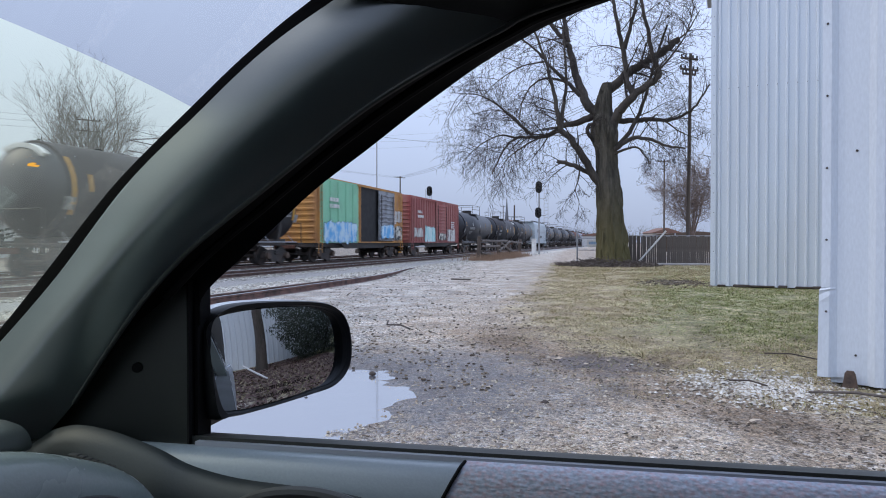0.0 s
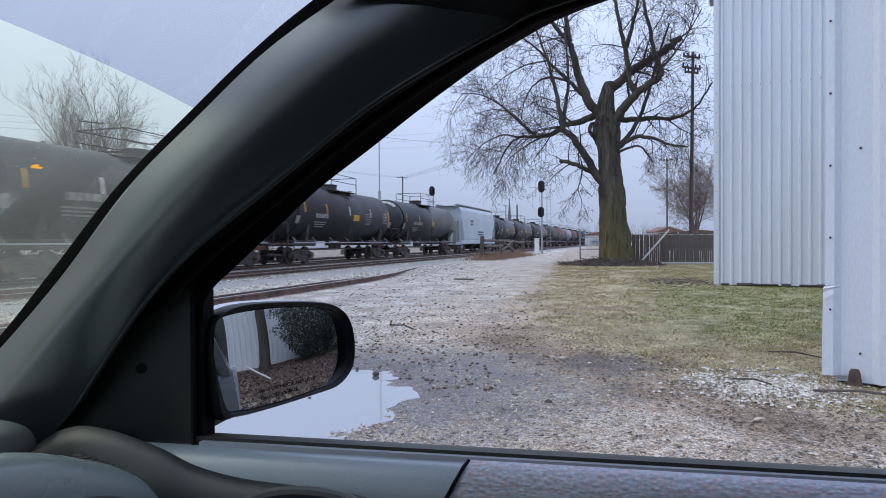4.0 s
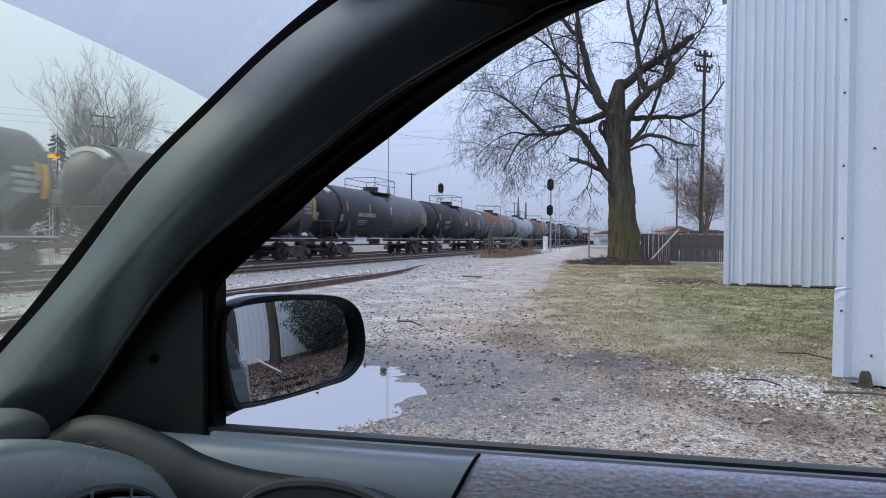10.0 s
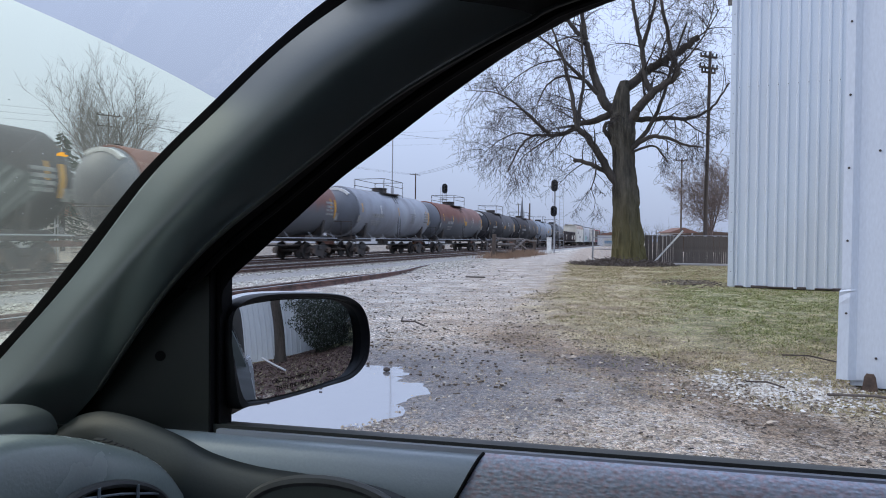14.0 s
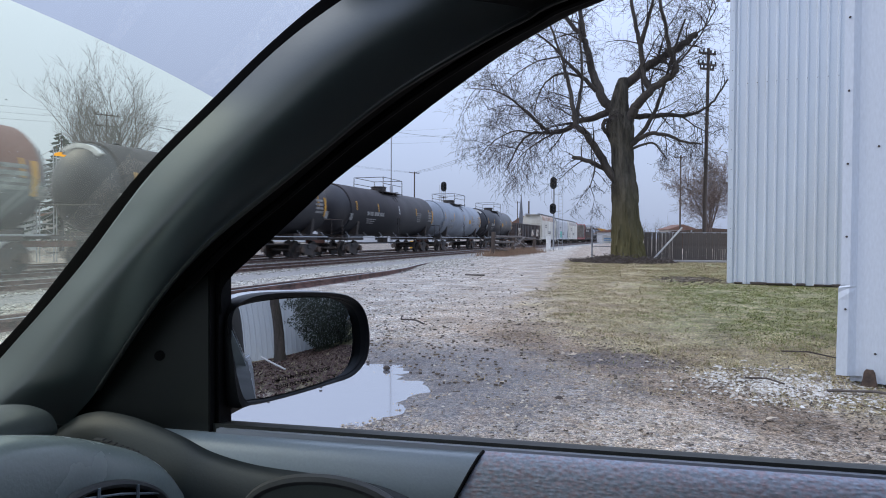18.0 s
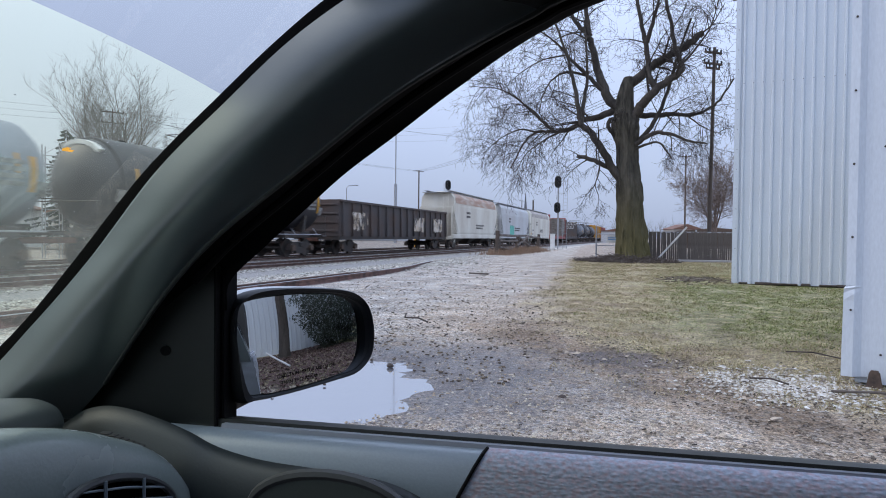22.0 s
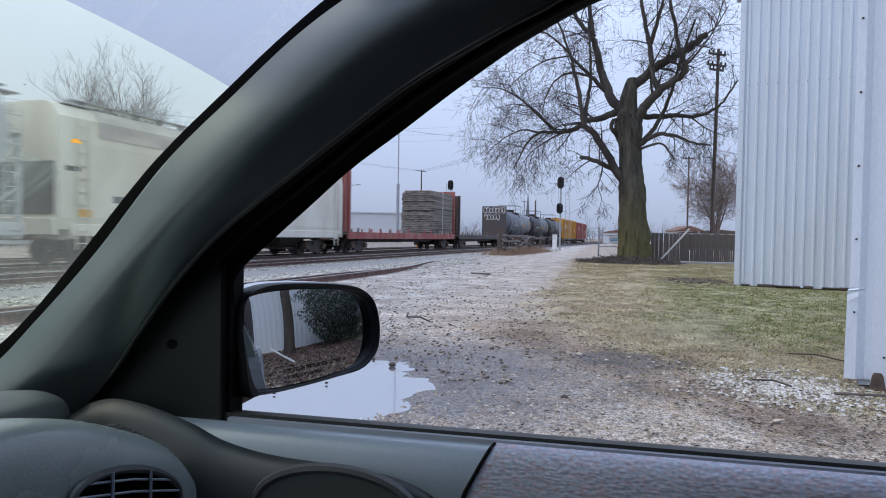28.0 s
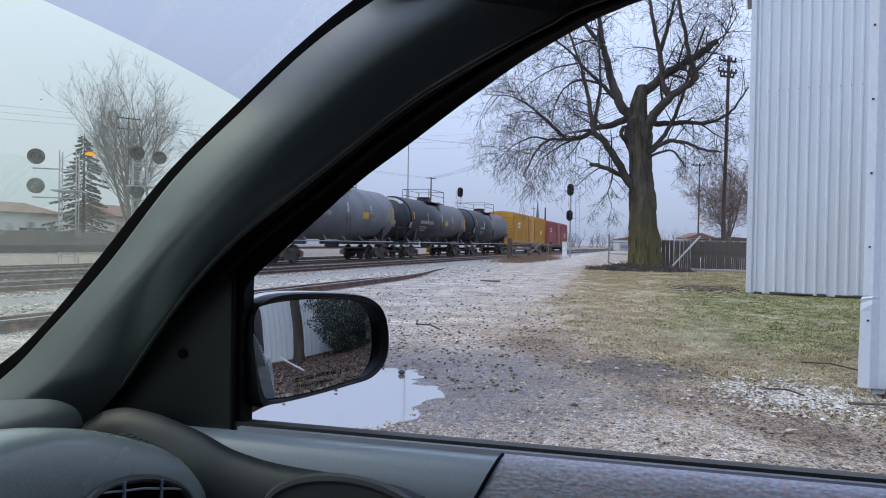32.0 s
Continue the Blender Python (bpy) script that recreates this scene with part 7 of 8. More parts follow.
def rail_fence():
    f = empty("timber_rail_fence", pose(-10.0, 41.6, 0), "broken grey timber rail fence beside the tracks", "fence")
    for y, h_, tilt in ((0, 1.65, 2), (1.6, 0.7, -6), (6.5, 1.35, 5), (11, 1.2, -4), (16, 1.5, 3)):
        p = part("post", Mesh().box((0, 0, h_ / 2), (0.24, 0.24, h_), 0.02), "pole_wood", f)
        p.matrix_basis = pose(0, y, 0, 0, tilt, 0)
    for y0, z0, y1, z1 in ((0, 1.35, 9.5, 1.35), (0, 0.98, 6, 0.95), (6.5, 1.25, 11, 0.5), (6, 0.6, 10.5, 1.3), (10.5, 1.3, 16, 1.2), (0, .55, 4, .35)):
        p = Mesh().tube([(0.16, y0, z0), (0.16, (y0 + y1) / 2, (z0 + z1) / 2 - 0.03), (0.16, y1, z1)], 0.09, 5)
        part("rail", p, "fence_wood", f)


rail_fence()
weeds = Mesh()
for k in range(2600):
    x, y = wr.gauss(-9.9, 0.6), 40.5 + wr.random() * 16
    a = wr.uniform(0, 6.28)
    h_ = wr.uniform(0.15, 0.6)
    weeds.add([(x, y, 0), (x + 0.03, y, 0), (x + 0.25 * math.cos(a) * h_, y + 0.25 * math.sin(a) * h_, h_)], [(0, 1, 2)])
tagged(part("dry_weeds", weeds.data("dry_weeds", "weed_tan", False, False), ""), "tan dry weeds along the timber fence", "weeds", kind="stuff")


def utility_pole(x, y, h_, arms=((0.4, 1.2),), r=0.14, tilt=0.0, label="tall brown wooden utility pole with cross-arms", turn=0):
    u = empty("utility_pole", pose(x, y, 0, 0, tilt, turn), label, "utility pole")
    part("pole", Mesh().tube([(0, 0, -0.1), (0, 0, h_)], [r, r * 0.7], 10), "pole_wood", u, "", True)
    for dz, w in arms:
        a = part("cross_arm", Mesh().box((0, 0.1, h_ - dz), (2 * w, 0.09, 0.11), 0.01), "pole_wood", u)
        for s in (-0.92, -0.45, 0.45, 0.92):
            part("insulator", Mesh().tube([(s * w, 0.1, h_ - dz + 0.05), (s * w, 0.1, h_ - dz + 0.20)], 0.045, 8), "dark_glass", a)
    return u


utility_pole(2.85, 37.2, 11.6, ((0.25, 0.55), (0.85, 0.6), (1.1, 0.45)), 0.115, 0.8, turn=35)
utility_pole(3.95, 90, 12.4, ((0.3, 0.8),), 0.13, 0, "thin distant utility pole")
utility_pole(-44, 117, 14.2, ((0.25, 1.3),), 0.17, 0, "wooden utility pole beyond the railway", 60)
utility_pole(-40, 220, 14.2, (), 0.35, 0, "bare wooden pole beyond the railway")
utility_pole(-40, 200, 13.0, ((0.3, 1.2),), 0.16, 0, "far wooden utility pole", 60)

utility_pole(-48.6, 47.0, 12.9, ((0.3, 1.0), (1.3, 1.0)), 0.07, 0, "utility pole with two cross-arms behind a bare tree", 50)
mast = empty("antenna_mast", pose(-40, 95.6, 0), "tall thin grey steel mast with thicker base", "mast")
part("lower_tube", Mesh().tube([(0, 0, 0), (0, 0, 9.6)], 0.26, 10), "galvanised", mast)
part("upper_tube", Mesh().tube([(0, 0, 9.6), (0, 0, 30)], 0.11, 8), "galvanised", mast)
lamp_p = empty("street_lamp", pose(-46, 90, 0, 0, 0, 60), "grey street lamp with curved arm beyond the railway", "street lamp")
part("pole", Mesh().tube([(0, 0, 0), (0, 0, 8.6), (0.3, 0, 9.0), (1.6, 0, 9.2)], 0.07, 8), "galvanised", lamp_p)
part("lamp_head", Mesh().box((1.8, 0, 9.2), (0.7, 0.3, 0.14), 0.04), "galvanised", lamp_p)


def wire(p, q, sag, r=0.02):
    p, q = Vector(p), Vector(q)
    pts = [p.lerp(q, t) - Vector((0, 0, sag * 4 * t * (1 - t))) for t in [i / 16 for i in range(17)]]
    tagged(part("overhead_wire", Mesh().tube(pts, r, 4), "rubber"), "thin black overhead wire", "wire", "overhead wires")


for dz, dx in ((0, -1.1), (0, 1.1), (0, 0)):
    wire((-44 + dx, 117, 14.0 + dz), (2.85 + dx * 0.4, 37.2, 11.3), 0.9, 0.014)
    wire((-44 + dx, 117, 14.0), (-48.6, 47.0, 12.6), 0.8, 0.010)
for k in range(3):
    wire((-48.6, 47.0, 12.6 - k * 0.5), (-90, -20, 14 - k), 1.0, 0.010)
    wire((-48.6, 47.0, 12.6 - k * 0.5), (-36, 140, 27 - 1.5 * k), 1.5, 0.012)
wire((-30, 60, 13.0), (-28, 140, 24), 1.0, 0.02)
wire((2.85, 37.2, 11.2), (30, 20, 11), 0.6, 0.012)


def signal_head(parent, x, y, z, r=0.42, slim=1.0):
    """A signal light with a rounded target, a domed housing behind it and a deep hood before it, facing along -y of its mast."""
    w, flat = slim * r, (1 - slim) * r
    edge = [(x + w * math.cos(a), z + w * math.sin(a) + (flat if math.sin(a) >= 0 else -flat)) for a in [2 * math.pi * (i + 0.5) / 28 for i in range(28)]]
    h_ = part("signal_head", Mesh().prism(edge, 1, y - 0.05, y), "paint_black", parent, "black rounded signal target")
    dome = [[(x + w * k * math.cos(a), yy, z + r * k * math.sin(a)) for a in [2 * math.pi * i / 16 for i in range(16)]] for yy, k in ((y, 0.8), (y + 0.2, 0.78), (y + 0.36, 0.6), (y + 0.42, 0.2))]
    part("lamp_housing", Mesh().loft(dome, True, True), "paint_black", h_, "", True)
    hr = min(w, r) * 0.52
    for dz in ((0.0,) if slim > 0.8 else (flat * 0.7, -flat * 0.7)):
        ring_ = lambda yy, rr, cut: [(x + rr * math.cos(a), yy, z + dz + rr * math.sin(a)) for a in [-cut + (math.pi + 2 * cut) * (i / 12) for i in range(13)]]
        part("hood", Mesh().loft([ring_(y - 0.05, hr, 0.7), ring_(y - 0.42, hr, 0.2), ring_(y - 0.42, hr * 0.9, 0.2), ring_(y - 0.05, hr * 0.9, 0.7)], False), "paint_black", h_)
        part("lens", Mesh().tube([(x, y - 0.052, z + dz), (x, y - 0.075, z + dz)], hr * 0.8, 14), "dark_glass", h_)


def lattice(parent, x, y, h_, w, material="galvanised"):
    for sx in (-w / 2, w / 2):
        for sy in (-w / 2, w / 2):
            part("mast_leg", Mesh().tube([(x + sx, y + sy, 0), (x + sx, y + sy, h_)], 0.03, 5), material, parent)
    m_ = Mesh()
    k, z = 0, 0.3
    while z < h_ - 0.4:
        s = 1 if k % 2 else -1
        m_.tube([(x - s * w / 2, y - w / 2, z), (x + s * w / 2, y - w / 2, z + 0.5)], 0.015, 4)
        m_.tube([(x - w / 2, y - s * w / 2, z), (x - w / 2, y + s * w / 2, z + 0.5)], 0.015, 4)
        m_.box((x, y - w / 2, z), (w, 0.03, 0.03))
        k, z = k + 1, z + 0.5
    part("lattice_braces", m_, material, parent)


s1 = empty("railway_signal", pose(-9.4, 66, 0, 0, 0, -6), "two-headed railway signal on a slim mast with ladder", "railway signal")
part("mast", Mesh().tube([(0, 0, 0), (0, 0, 7.3)], 0.09, 10), "galvanised", s1)
signal_head(s1, 0, -0.15, 6.95, 0.62, 0.55)
signal_head(s1, -0.05, -0.15, 4.3, 0.55, 0.6)
ld_ = Mesh()
ladder(ld_, 0.72, 0.05, 0.0, 7.2, 0.42, 20, "x")
part("ladder", ld_, "galvanised", s1)
for z in (2.2, 4.0, 5.8):
    part("ladder_stay", Mesh().box((0.36, 0.05, z), (0.7, 0.04, 0.04)), "galvanised", s1)
bx = empty("equipment_box", pose(-9.55, 63.5, 0), "white relay post beside the signal", "equipment box")
part("post_body", Mesh().box((0, 0, 0.75), (0.42, 0.42, 1.5), 0.03), "paint_white", bx)
part("cap", Mesh().box((0, 0, 1.54), (0.48, 0.48, 0.08), 0.02), "paint_white", bx)
for x, y, h_, heads, lab in ((-27, 22.6, 5.3, ((-1.2, -0.8, 4.9), (-1.2, -0.8, 3.55)), "pale lattice signal mast with paired black heads"),
                             (-27, 26.9, 5.9, ((-0.1, -0.5, 5.75), (0.95, 0.2, 5.65), (-0.1, -0.5, 3.75), (0.9, 0.2, 3.65)), "pale lattice signal mast with four black heads"),
                             (-30, 92, 9.3, ((0, -0.4, 9.0),), "tall lattice signal mast beyond the train")):
    s_ = empty("signal_mast", pose(x, y, 0, 0, 0, 40), lab, "railway signal", "signals beyond the train")
    lattice(s_, 0, 0, h_, 0.7)
    for hx, hy, hz in heads:
        signal_head(s_, hx, hy, hz, 0.36 if x > -29 else 0.75, 1.0 if x > -29 else 0.6)
        part("bracket", Mesh().box((hx / 2, hy / 2 + 0.1, hz - 0.5), (abs(hx) + 0.5, 0.06, 0.06)), "galvanised", s_)
    part("platform", Mesh().box((0, 0, h_ - 1.9), (1.3, 1.3, 0.05)), "galvanised", s_)


# ------------------------------------------------------------ far buildings
def shed(name, m, w, d, h_, wall, roof, label, windows=0, rise=0.9):
    b_ = empty(name, m, label, "building")
    part("wall", Mesh().box((0, 0, h_ / 2), (w, d, h_)), wall, b_)
    part("roof", Mesh().prism([(-w / 2 - 0.3, h_), (w / 2 + 0.3, h_), (w / 2 + 0.3, h_ + 0.12), (0, h_ + rise), (-w / 2 - 0.3, h_ + 0.12)] if rise > 0.3 else [(-w / 2 - 0.2, h_), (w / 2 + 0.2, h_), (w / 2 + 0.2, h_ + 0.3), (-w / 2 - 0.2, h_ + 0.3)], 1, -d / 2 - 0.3, d / 2 + 0.3), roof, b_)
    for k in range(windows):
        p = part("window", Mesh().box((w / 2 + 0.02, -d / 2 + (k + 0.5) * d / windows, h_ * 0.45), (0.06, d / windows * 0.5, h_ * 0.35)), "dark_glass", b_)
    return b_


shed("warehouse", pose(-82, 146, 0, 0, 0, 27), 66, 18, 6.6, "wall_pale", "wall_pale", "long low pale warehouse beyond the railway", 0, 0.2)
shed("low_building", pose(-53, 28.0, 0), 9, 23.4, 3.0, "wall_pale", "roof_brown", "low white building with brown roof beyond the railway", 5, 1.1)
shed("house", pose(-55, 53, 0), 7, 9, 3.2, "concrete", "roof_brown", "small tan house behind bare trees", 3, 1.4)
shed("house", pose(6.0, 150, 0, 0, 0, 20), 6, 6, 3.2, "concrete", "roof_brown", "brown-roofed house behind the fence", 2, 1.2)
shed("house", pose(7.6, 88, 0), 9.0, 5, 2.1, "rust_dull", "rust_dull", "low brown outbuilding behind the board fence", 0, 0.5)
shed("far_shed", pose(-9, 190, 0), 10, 12, 3.0, "wall_pale", "roof_brown", "pale far shed near the track's end", 2, 1.0)
ch = empty("church", pose(-52, 270, 0), "distant church with a dark pointed spire", "church")
part("nave", Mesh().prism([(-6, 0), (6, 0), (6, 7), (0, 11), (-6, 7)], 1, 0, 20), "roof_brown", ch)
part("spire", Mesh().loft([[(-.75, -2.75, 0), (.75, -2.75, 0), (.75, -1.25, 0), (-.75, -1.25, 0)], [(-.75, -2.75, 10), (.75, -2.75, 10), (.75, -1.25, 10), (-.75, -1.25, 10)], [(-.05, -2.05, 20.5), (.05, -2.05, 20.5), (.05, -1.95, 20.5), (-.05, -1.95, 20.5)]], True, True), "tank_slate", ch)
hyd = empty("hydrant_marker", pose(-23.5, 62, 0), "bright yellow marker post beyond the train", "marker")
part("post_body", Mesh().box((0, 0, 0.45), (0.5, 0.5, 0.9), 0.08), "paint_yellow", hyd)


# ------------------------------------------------------------ yard behind the car, seen in the door mirror
rear = metal_building("metal_barn", (11.3, 12.0, 0.0), -78.0, 14.0, 5.0, 0.40, "white corrugated barn behind the car")
part("core", Mesh().box((7.0, 3.1, 2.5), (14.0, 6.0, 5.0)), "siding", rear)
tt = empty("bare_tree", pose(10.0, 4.1, 0), "thick dark tree trunk before the white barn", "tree")
part("trunk", Mesh().tube([(0, 0, -0.1), (0.02, 0, 0.4), (0.0, 0.03, 2.0), (0.05, 0, 5.5)], [0.46, 0.36, 0.32, 0.28], 14), "bark", tt, "", True)
bush = empty("dark_bush", pose(9.4, 9.3, 0), "dense dark leafy evergreen bush", "bush")
bl, bst = Mesh(), Mesh()
bnr = random.Random(8)
for k in range(21000):
    a, zz = bnr.uniform(0, 6.283), bnr.random() ** 0.8 * 3.2
    r = (1.15 + 0.6 * math.sin(min(1.0, zz / 2.0) * 1.5)) * bnr.random() ** 0.35 * (0.85 + 0.25 * noise.noise((a * 2, zz * 2, 0)))
    p = Vector((r * math.cos(a), r * math.sin(a) * 3.0, 0.05 + zz))
    e1 = Vector((bnr.uniform(-1, 1), bnr.uniform(-1, 1), bnr.uniform(-1, 1))).normalized() * 0.09
    e2 = e1.orthogonal().normalized() * 0.035
    bl.add([p - e1, p + e2, p + e1, p - e2], [(0, 1, 2, 3)])
for k in range(14):
    a = k * 0.45
    bst.tube([(0, 0, 0), (0.5 * math.cos(a), 0.5 * math.sin(a), 1.0), (1.1 * math.cos(a), 1.1 * math.sin(a), 2.2)], [0.04, 0.03, 0.01], 5)
part("stem", bst, "twig", bush)
part("foliage", bl.data("foliage", "needle", False, False), "", bush, "small dark leaves", kind="stuff")
ll = Mesh()
for k in range(14000):
    x, y = bnr.uniform(2.2, 12.0), bnr.uniform(-0.5, 8.5)
    if x < 2.3 + 0.5 * noise.noise((x * .4, y * .9, 3)) or y < 0.1 + 1.2 * noise.noise((x * .9, y * .4, 5)):
        continue
    z = ground_height(x, y) + 0.01 + bnr.random() * 0.05
    a = bnr.uniform(0, 6.28)
    e1 = Vector((math.cos(a), math.sin(a), bnr.uniform(-.5, .5))) * 0.06
    e2 = Vector((-math.sin(a), math.cos(a), bnr.uniform(-.5, .5))) * 0.04
    p = Vector((x, y, z))
    ll.add([p - e1, p - e2, p + e1, p + e2], [(0, 1, 2, 3)])
tagged(part("leaf_litter", ll.data("leaf_litter", "leaf_brown", False, False), ""), "thick layer of brown fallen leaves", "leaf litter", kind="stuff")
pk = part("pale_stick", Mesh().tube([(6.3, 3.2, 0.05), (6.9, 2.75, 0.32), (7.4, 2.4, 0.55)], 0.035, 8), "paint_white")
tagged(pk, "pale broken stick leaning over fallen leaves", "stick")

# ------------------------------------------------------------ loose ground cover
def pebbles(name, material, label, places, category="gravel"):
    """Squashed eight-sided stones, joined: places of x, y, z, size."""
    m = Mesh()
    q = random.Random(len(places))
    for x, y, z, s in places:
        a = q.uniform(0, 6.28)
        ca, sa, w, h_ = math.cos(a) * s, math.sin(a) * s, q.uniform(0.5, 0.9), s * q.uniform(0.35, 0.7)
        m.add([(x + ca, y + sa, z + h_ * q.uniform(-.2, .4)), (x - sa * w, y + ca * w, z + h_ * q.uniform(-.2, .4)), (x - ca, y - sa, z), (x + sa * w, y - ca * w, z), (x + ca * 0.2, y + sa * 0.2, z + h_), (x, y, z - h_ * 0.5)],
              [(0, 1, 4), (1, 2, 4), (2, 3, 4), (3, 0, 4), (1, 0, 5), (2, 1, 5), (3, 2, 5), (0, 3, 5)])
    return tagged(part(name, m.data(name, material, False, False), ""), label, category, kind="stuff")


def varied(name, colours, rough=0.9):
    """A material that differs from piece to piece of a joined scatter."""
    m = bpy.data.materials.new(name)
    m.use_nodes = True
    n, l = m.node_tree.nodes, m.node_tree.links
    g_, r = n.new("ShaderNodeNewGeometry"), n.new("ShaderNodeValToRGB")
    r.color_ramp.elements[0].color, r.color_ramp.elements[-1].color = (*colours[0], 1), (*colours[-1], 1)
    for i, k in enumerate(colours[1:-1]):
        r.color_ramp.elements.new((i + 1) / (len(colours) - 1)).color = (*k, 1)
    l.new(g_.outputs["Random Per Island"], r.inputs[0])
    tn, mx, tc = n.new("ShaderNodeTexNoise"), n.new("ShaderNodeMixRGB"), n.new("ShaderNodeTexCoord")
    tn.inputs["Scale"].default_value = 1.1
    l.new(tc.outputs["Object"], tn.inputs[0])
    mx.blend_type, mx.inputs[2].default_value = "MULTIPLY", (0.72, 0.70, 0.62, 1)
    l.new(tn.outputs["Fac"], mx.inputs[0])
    l.new(r.outputs[0], mx.inputs[1])
    l.new(mx.outputs[0], n["Principled BSDF"].inputs["Base Color"])
    n["Principled BSDF"].inputs["Roughness"].default_value = rough
    MAT[name] = m


varied("pebble_mix", [(0.10, 0.10, 0.102), (0.38, 0.375, 0.37), (0.52, 0.515, 0.505), (0.33, 0.28, 0.225), (0.70, 0.69, 0.67), (0.055, 0.051, 0.050), (0.26, 0.255, 0.255), (0.44, 0.40, 0.345)])
varied("pebble_tan", [(0.30, 0.24, 0.18), (0.58, 0.51, 0.41), (0.68, 0.63, 0.55), (0.44, 0.35, 0.255), (0.13, 0.10, 0.078), (0.60, 0.50, 0.38)])
varied("ballast_mix", [(0.25, 0.24, 0.22), (0.43, 0.415, 0.38), (0.57, 0.555, 0.505), (0.15, 0.13, 0.11), (0.69, 0.675, 0.625), (0.33, 0.33, 0.33)])
varied("rubble_mix", [(0.42, 0.39, 0.34), (0.74, 0.73, 0.70), (0.55, 0.50, 0.43), (0.18, 0.14, 0.11), (0.84, 0.83, 0.81)])

varied("debris_mix", [(0.07, 0.055, 0.045), (0.14, 0.11, 0.085), (0.24, 0.19, 0.14), (0.05, 0.04, 0.036), (0.34, 0.29, 0.23)])
pr = random.Random(77)


def across(x, y):
    """Metres from the brown track of bare soil: gravel below zero, lawn above."""
    return 0.78 * x + 0.62 * (y - 6.0) + 0.35 * noise.noise((x * 0.8, y * 0.8, 2.0)) + 0.15 * noise.noise((x * 3, y * 3, 2.0))


def lawn_share(x, y):
    """How much lawn grows at a place, 0 to 1."""
    w = noise.noise((x * 0.7, y * 0.5, 4.0)) * 0.9 + noise.noise((x * 2.5, y * 1.6, 4.0)) * 0.5
    e = min(1.0, max(0.0, (x + w + 0.09 * y + 1.25) / 0.9)) * min(1.0, max(0.0, (across(x, y) + 0.4 * w - 0.35) / 0.8))
    if ((x - 1.3) / 0.9) ** 2 + ((y - 20.6) / 1.3) ** 2 < 1:
        return 0.12
    bare = noise.noise((x * 0.9, y * 0.6, 8.0)) + 0.5 * noise.noise((x * 2.6, y * 1.8, 8.0))
    return e * (0.15 + 0.85 * min(1.0, max(0.0, (bare + 0.35) / 0.3)))


def green_share(x, y):
    """Greener grass in the damp middle of the lawn, straw-coloured at its rim."""
    g = min(1.0, max(0.0, (x + 0.35) / 1.4)) * min(1.0, max(0.0, (y - 7.6) / 1.8)) * min(1.0, max(0.0, (24 - y) / 8))
    return min(0.88, max(0.05, g * 0.92 + 0.45 * noise.noise((x * 0.9, y * 0.9, 6.0)) + 0.35 * noise.noise((x * 3.1, y * 2.3, 6.0))))


spots, warm = [], []
for k in range(125000):
    y = 3.2 + 30 * pr.random() ** 2.2
    x = pr.uniform(-0.82 * y - 0.4, 0.33 * y + 0.3)
    if x > 1.5 and y > 5.9 or x < -10:
        continue
    ax = across(x, y)
    if (ax > -0.55 and x > -1.6 - 0.08 * y) and pr.random() < (0.90 if ax > -0.25 else 0.6):
        continue
    if y > 10 and x > -8 and pr.random() < min(0.8, (y - 10) / 5):
        continue
    if ground_height(x, y) < -0.006 or pr.random() < 0.65 - 0.35 * math.hypot((x + 1.9) * 0.9, (y - 5.0) * 0.8):
        continue
    if noise.noise((x * 0.9, y * 0.7, 12.0)) + 0.5 * noise.noise((x * 3, y * 3, 12.0)) > 0.06 and pr.random() < 0.88:
        continue
    s = 0.0030 + 0.015 * pr.random() ** 9 + 0.00042 * y
    sandy = x + 0.21 * y + 1.2 * noise.noise((x * 0.8, y * 0.8, 15.0)) > -1.3
    (warm if sandy else spots).append((x, y, ground_height(x, y) + s * 0.15, s))
pebbles("yard_gravel", "pebble_mix", "loose grey gravel over the yard", spots)
pebbles("sandy_gravel", "pebble_tan", "loose tan gravel and grit beside the lawn", warm)
spots = []
for k in range(26000):
    y = -2 + 70 * pr.random() ** 1.6
    x = pr.choice((pr.uniform(-13.3, -11.2), pr.uniform(-21.5, -12.5), pr.uniform(-20.0, -12.5), pr.uniform(-11.5, -9.0)))
    if min(abs(x - k_) for k_ in (NEAR_X, TRAIN_X, -22.4)) < 1.3 and pr.random() < 0.9:
        continue
    s = 0.03 + 0.03 * pr.random()
    spots.append((x, y, (0.0 if x < -12.2 else ground_height(x, y)) + 0.01, s))
for k in range(700):
    x, y = pr.gauss(-8.8, 1.0), pr.gauss(26.0, 2.6)
    s = 0.02 + 0.06 * pr.random() ** 2
    spots.append((x, y, ground_height(x, y) + s * 0.2, s))
pebbles("ballast_stones", "ballast_mix", "pale crushed ballast stones beside the rails", spots)
spots = []
for k in range(3600):
    x, y = pr.gauss(1.12, 0.38), pr.gauss(6.02, 0.36)
    s = 0.007 + 0.022 * pr.random() ** 2.5
    spots.append((x, y, ground_height(x, y) + s * 0.2, s))
pebbles("white_rubble", "rubble_mix", "white stone rubble at the building's foot", spots, "rubble")
varied("grass_green", [(0.125, 0.165, 0.038), (0.20, 0.255, 0.062), (0.29, 0.29, 0.095), (0.085, 0.11, 0.030), (0.17, 0.215, 0.052)])
varied("grass_straw", [(0.37, 0.29, 0.155), (0.55, 0.455, 0.285), (0.30, 0.25, 0.12), (0.20, 0.14, 0.080), (0.62, 0.54, 0.37), (0.25, 0.23, 0.09)])
blades = {"grass_green": ([], []), "grass_straw": ([], [])}
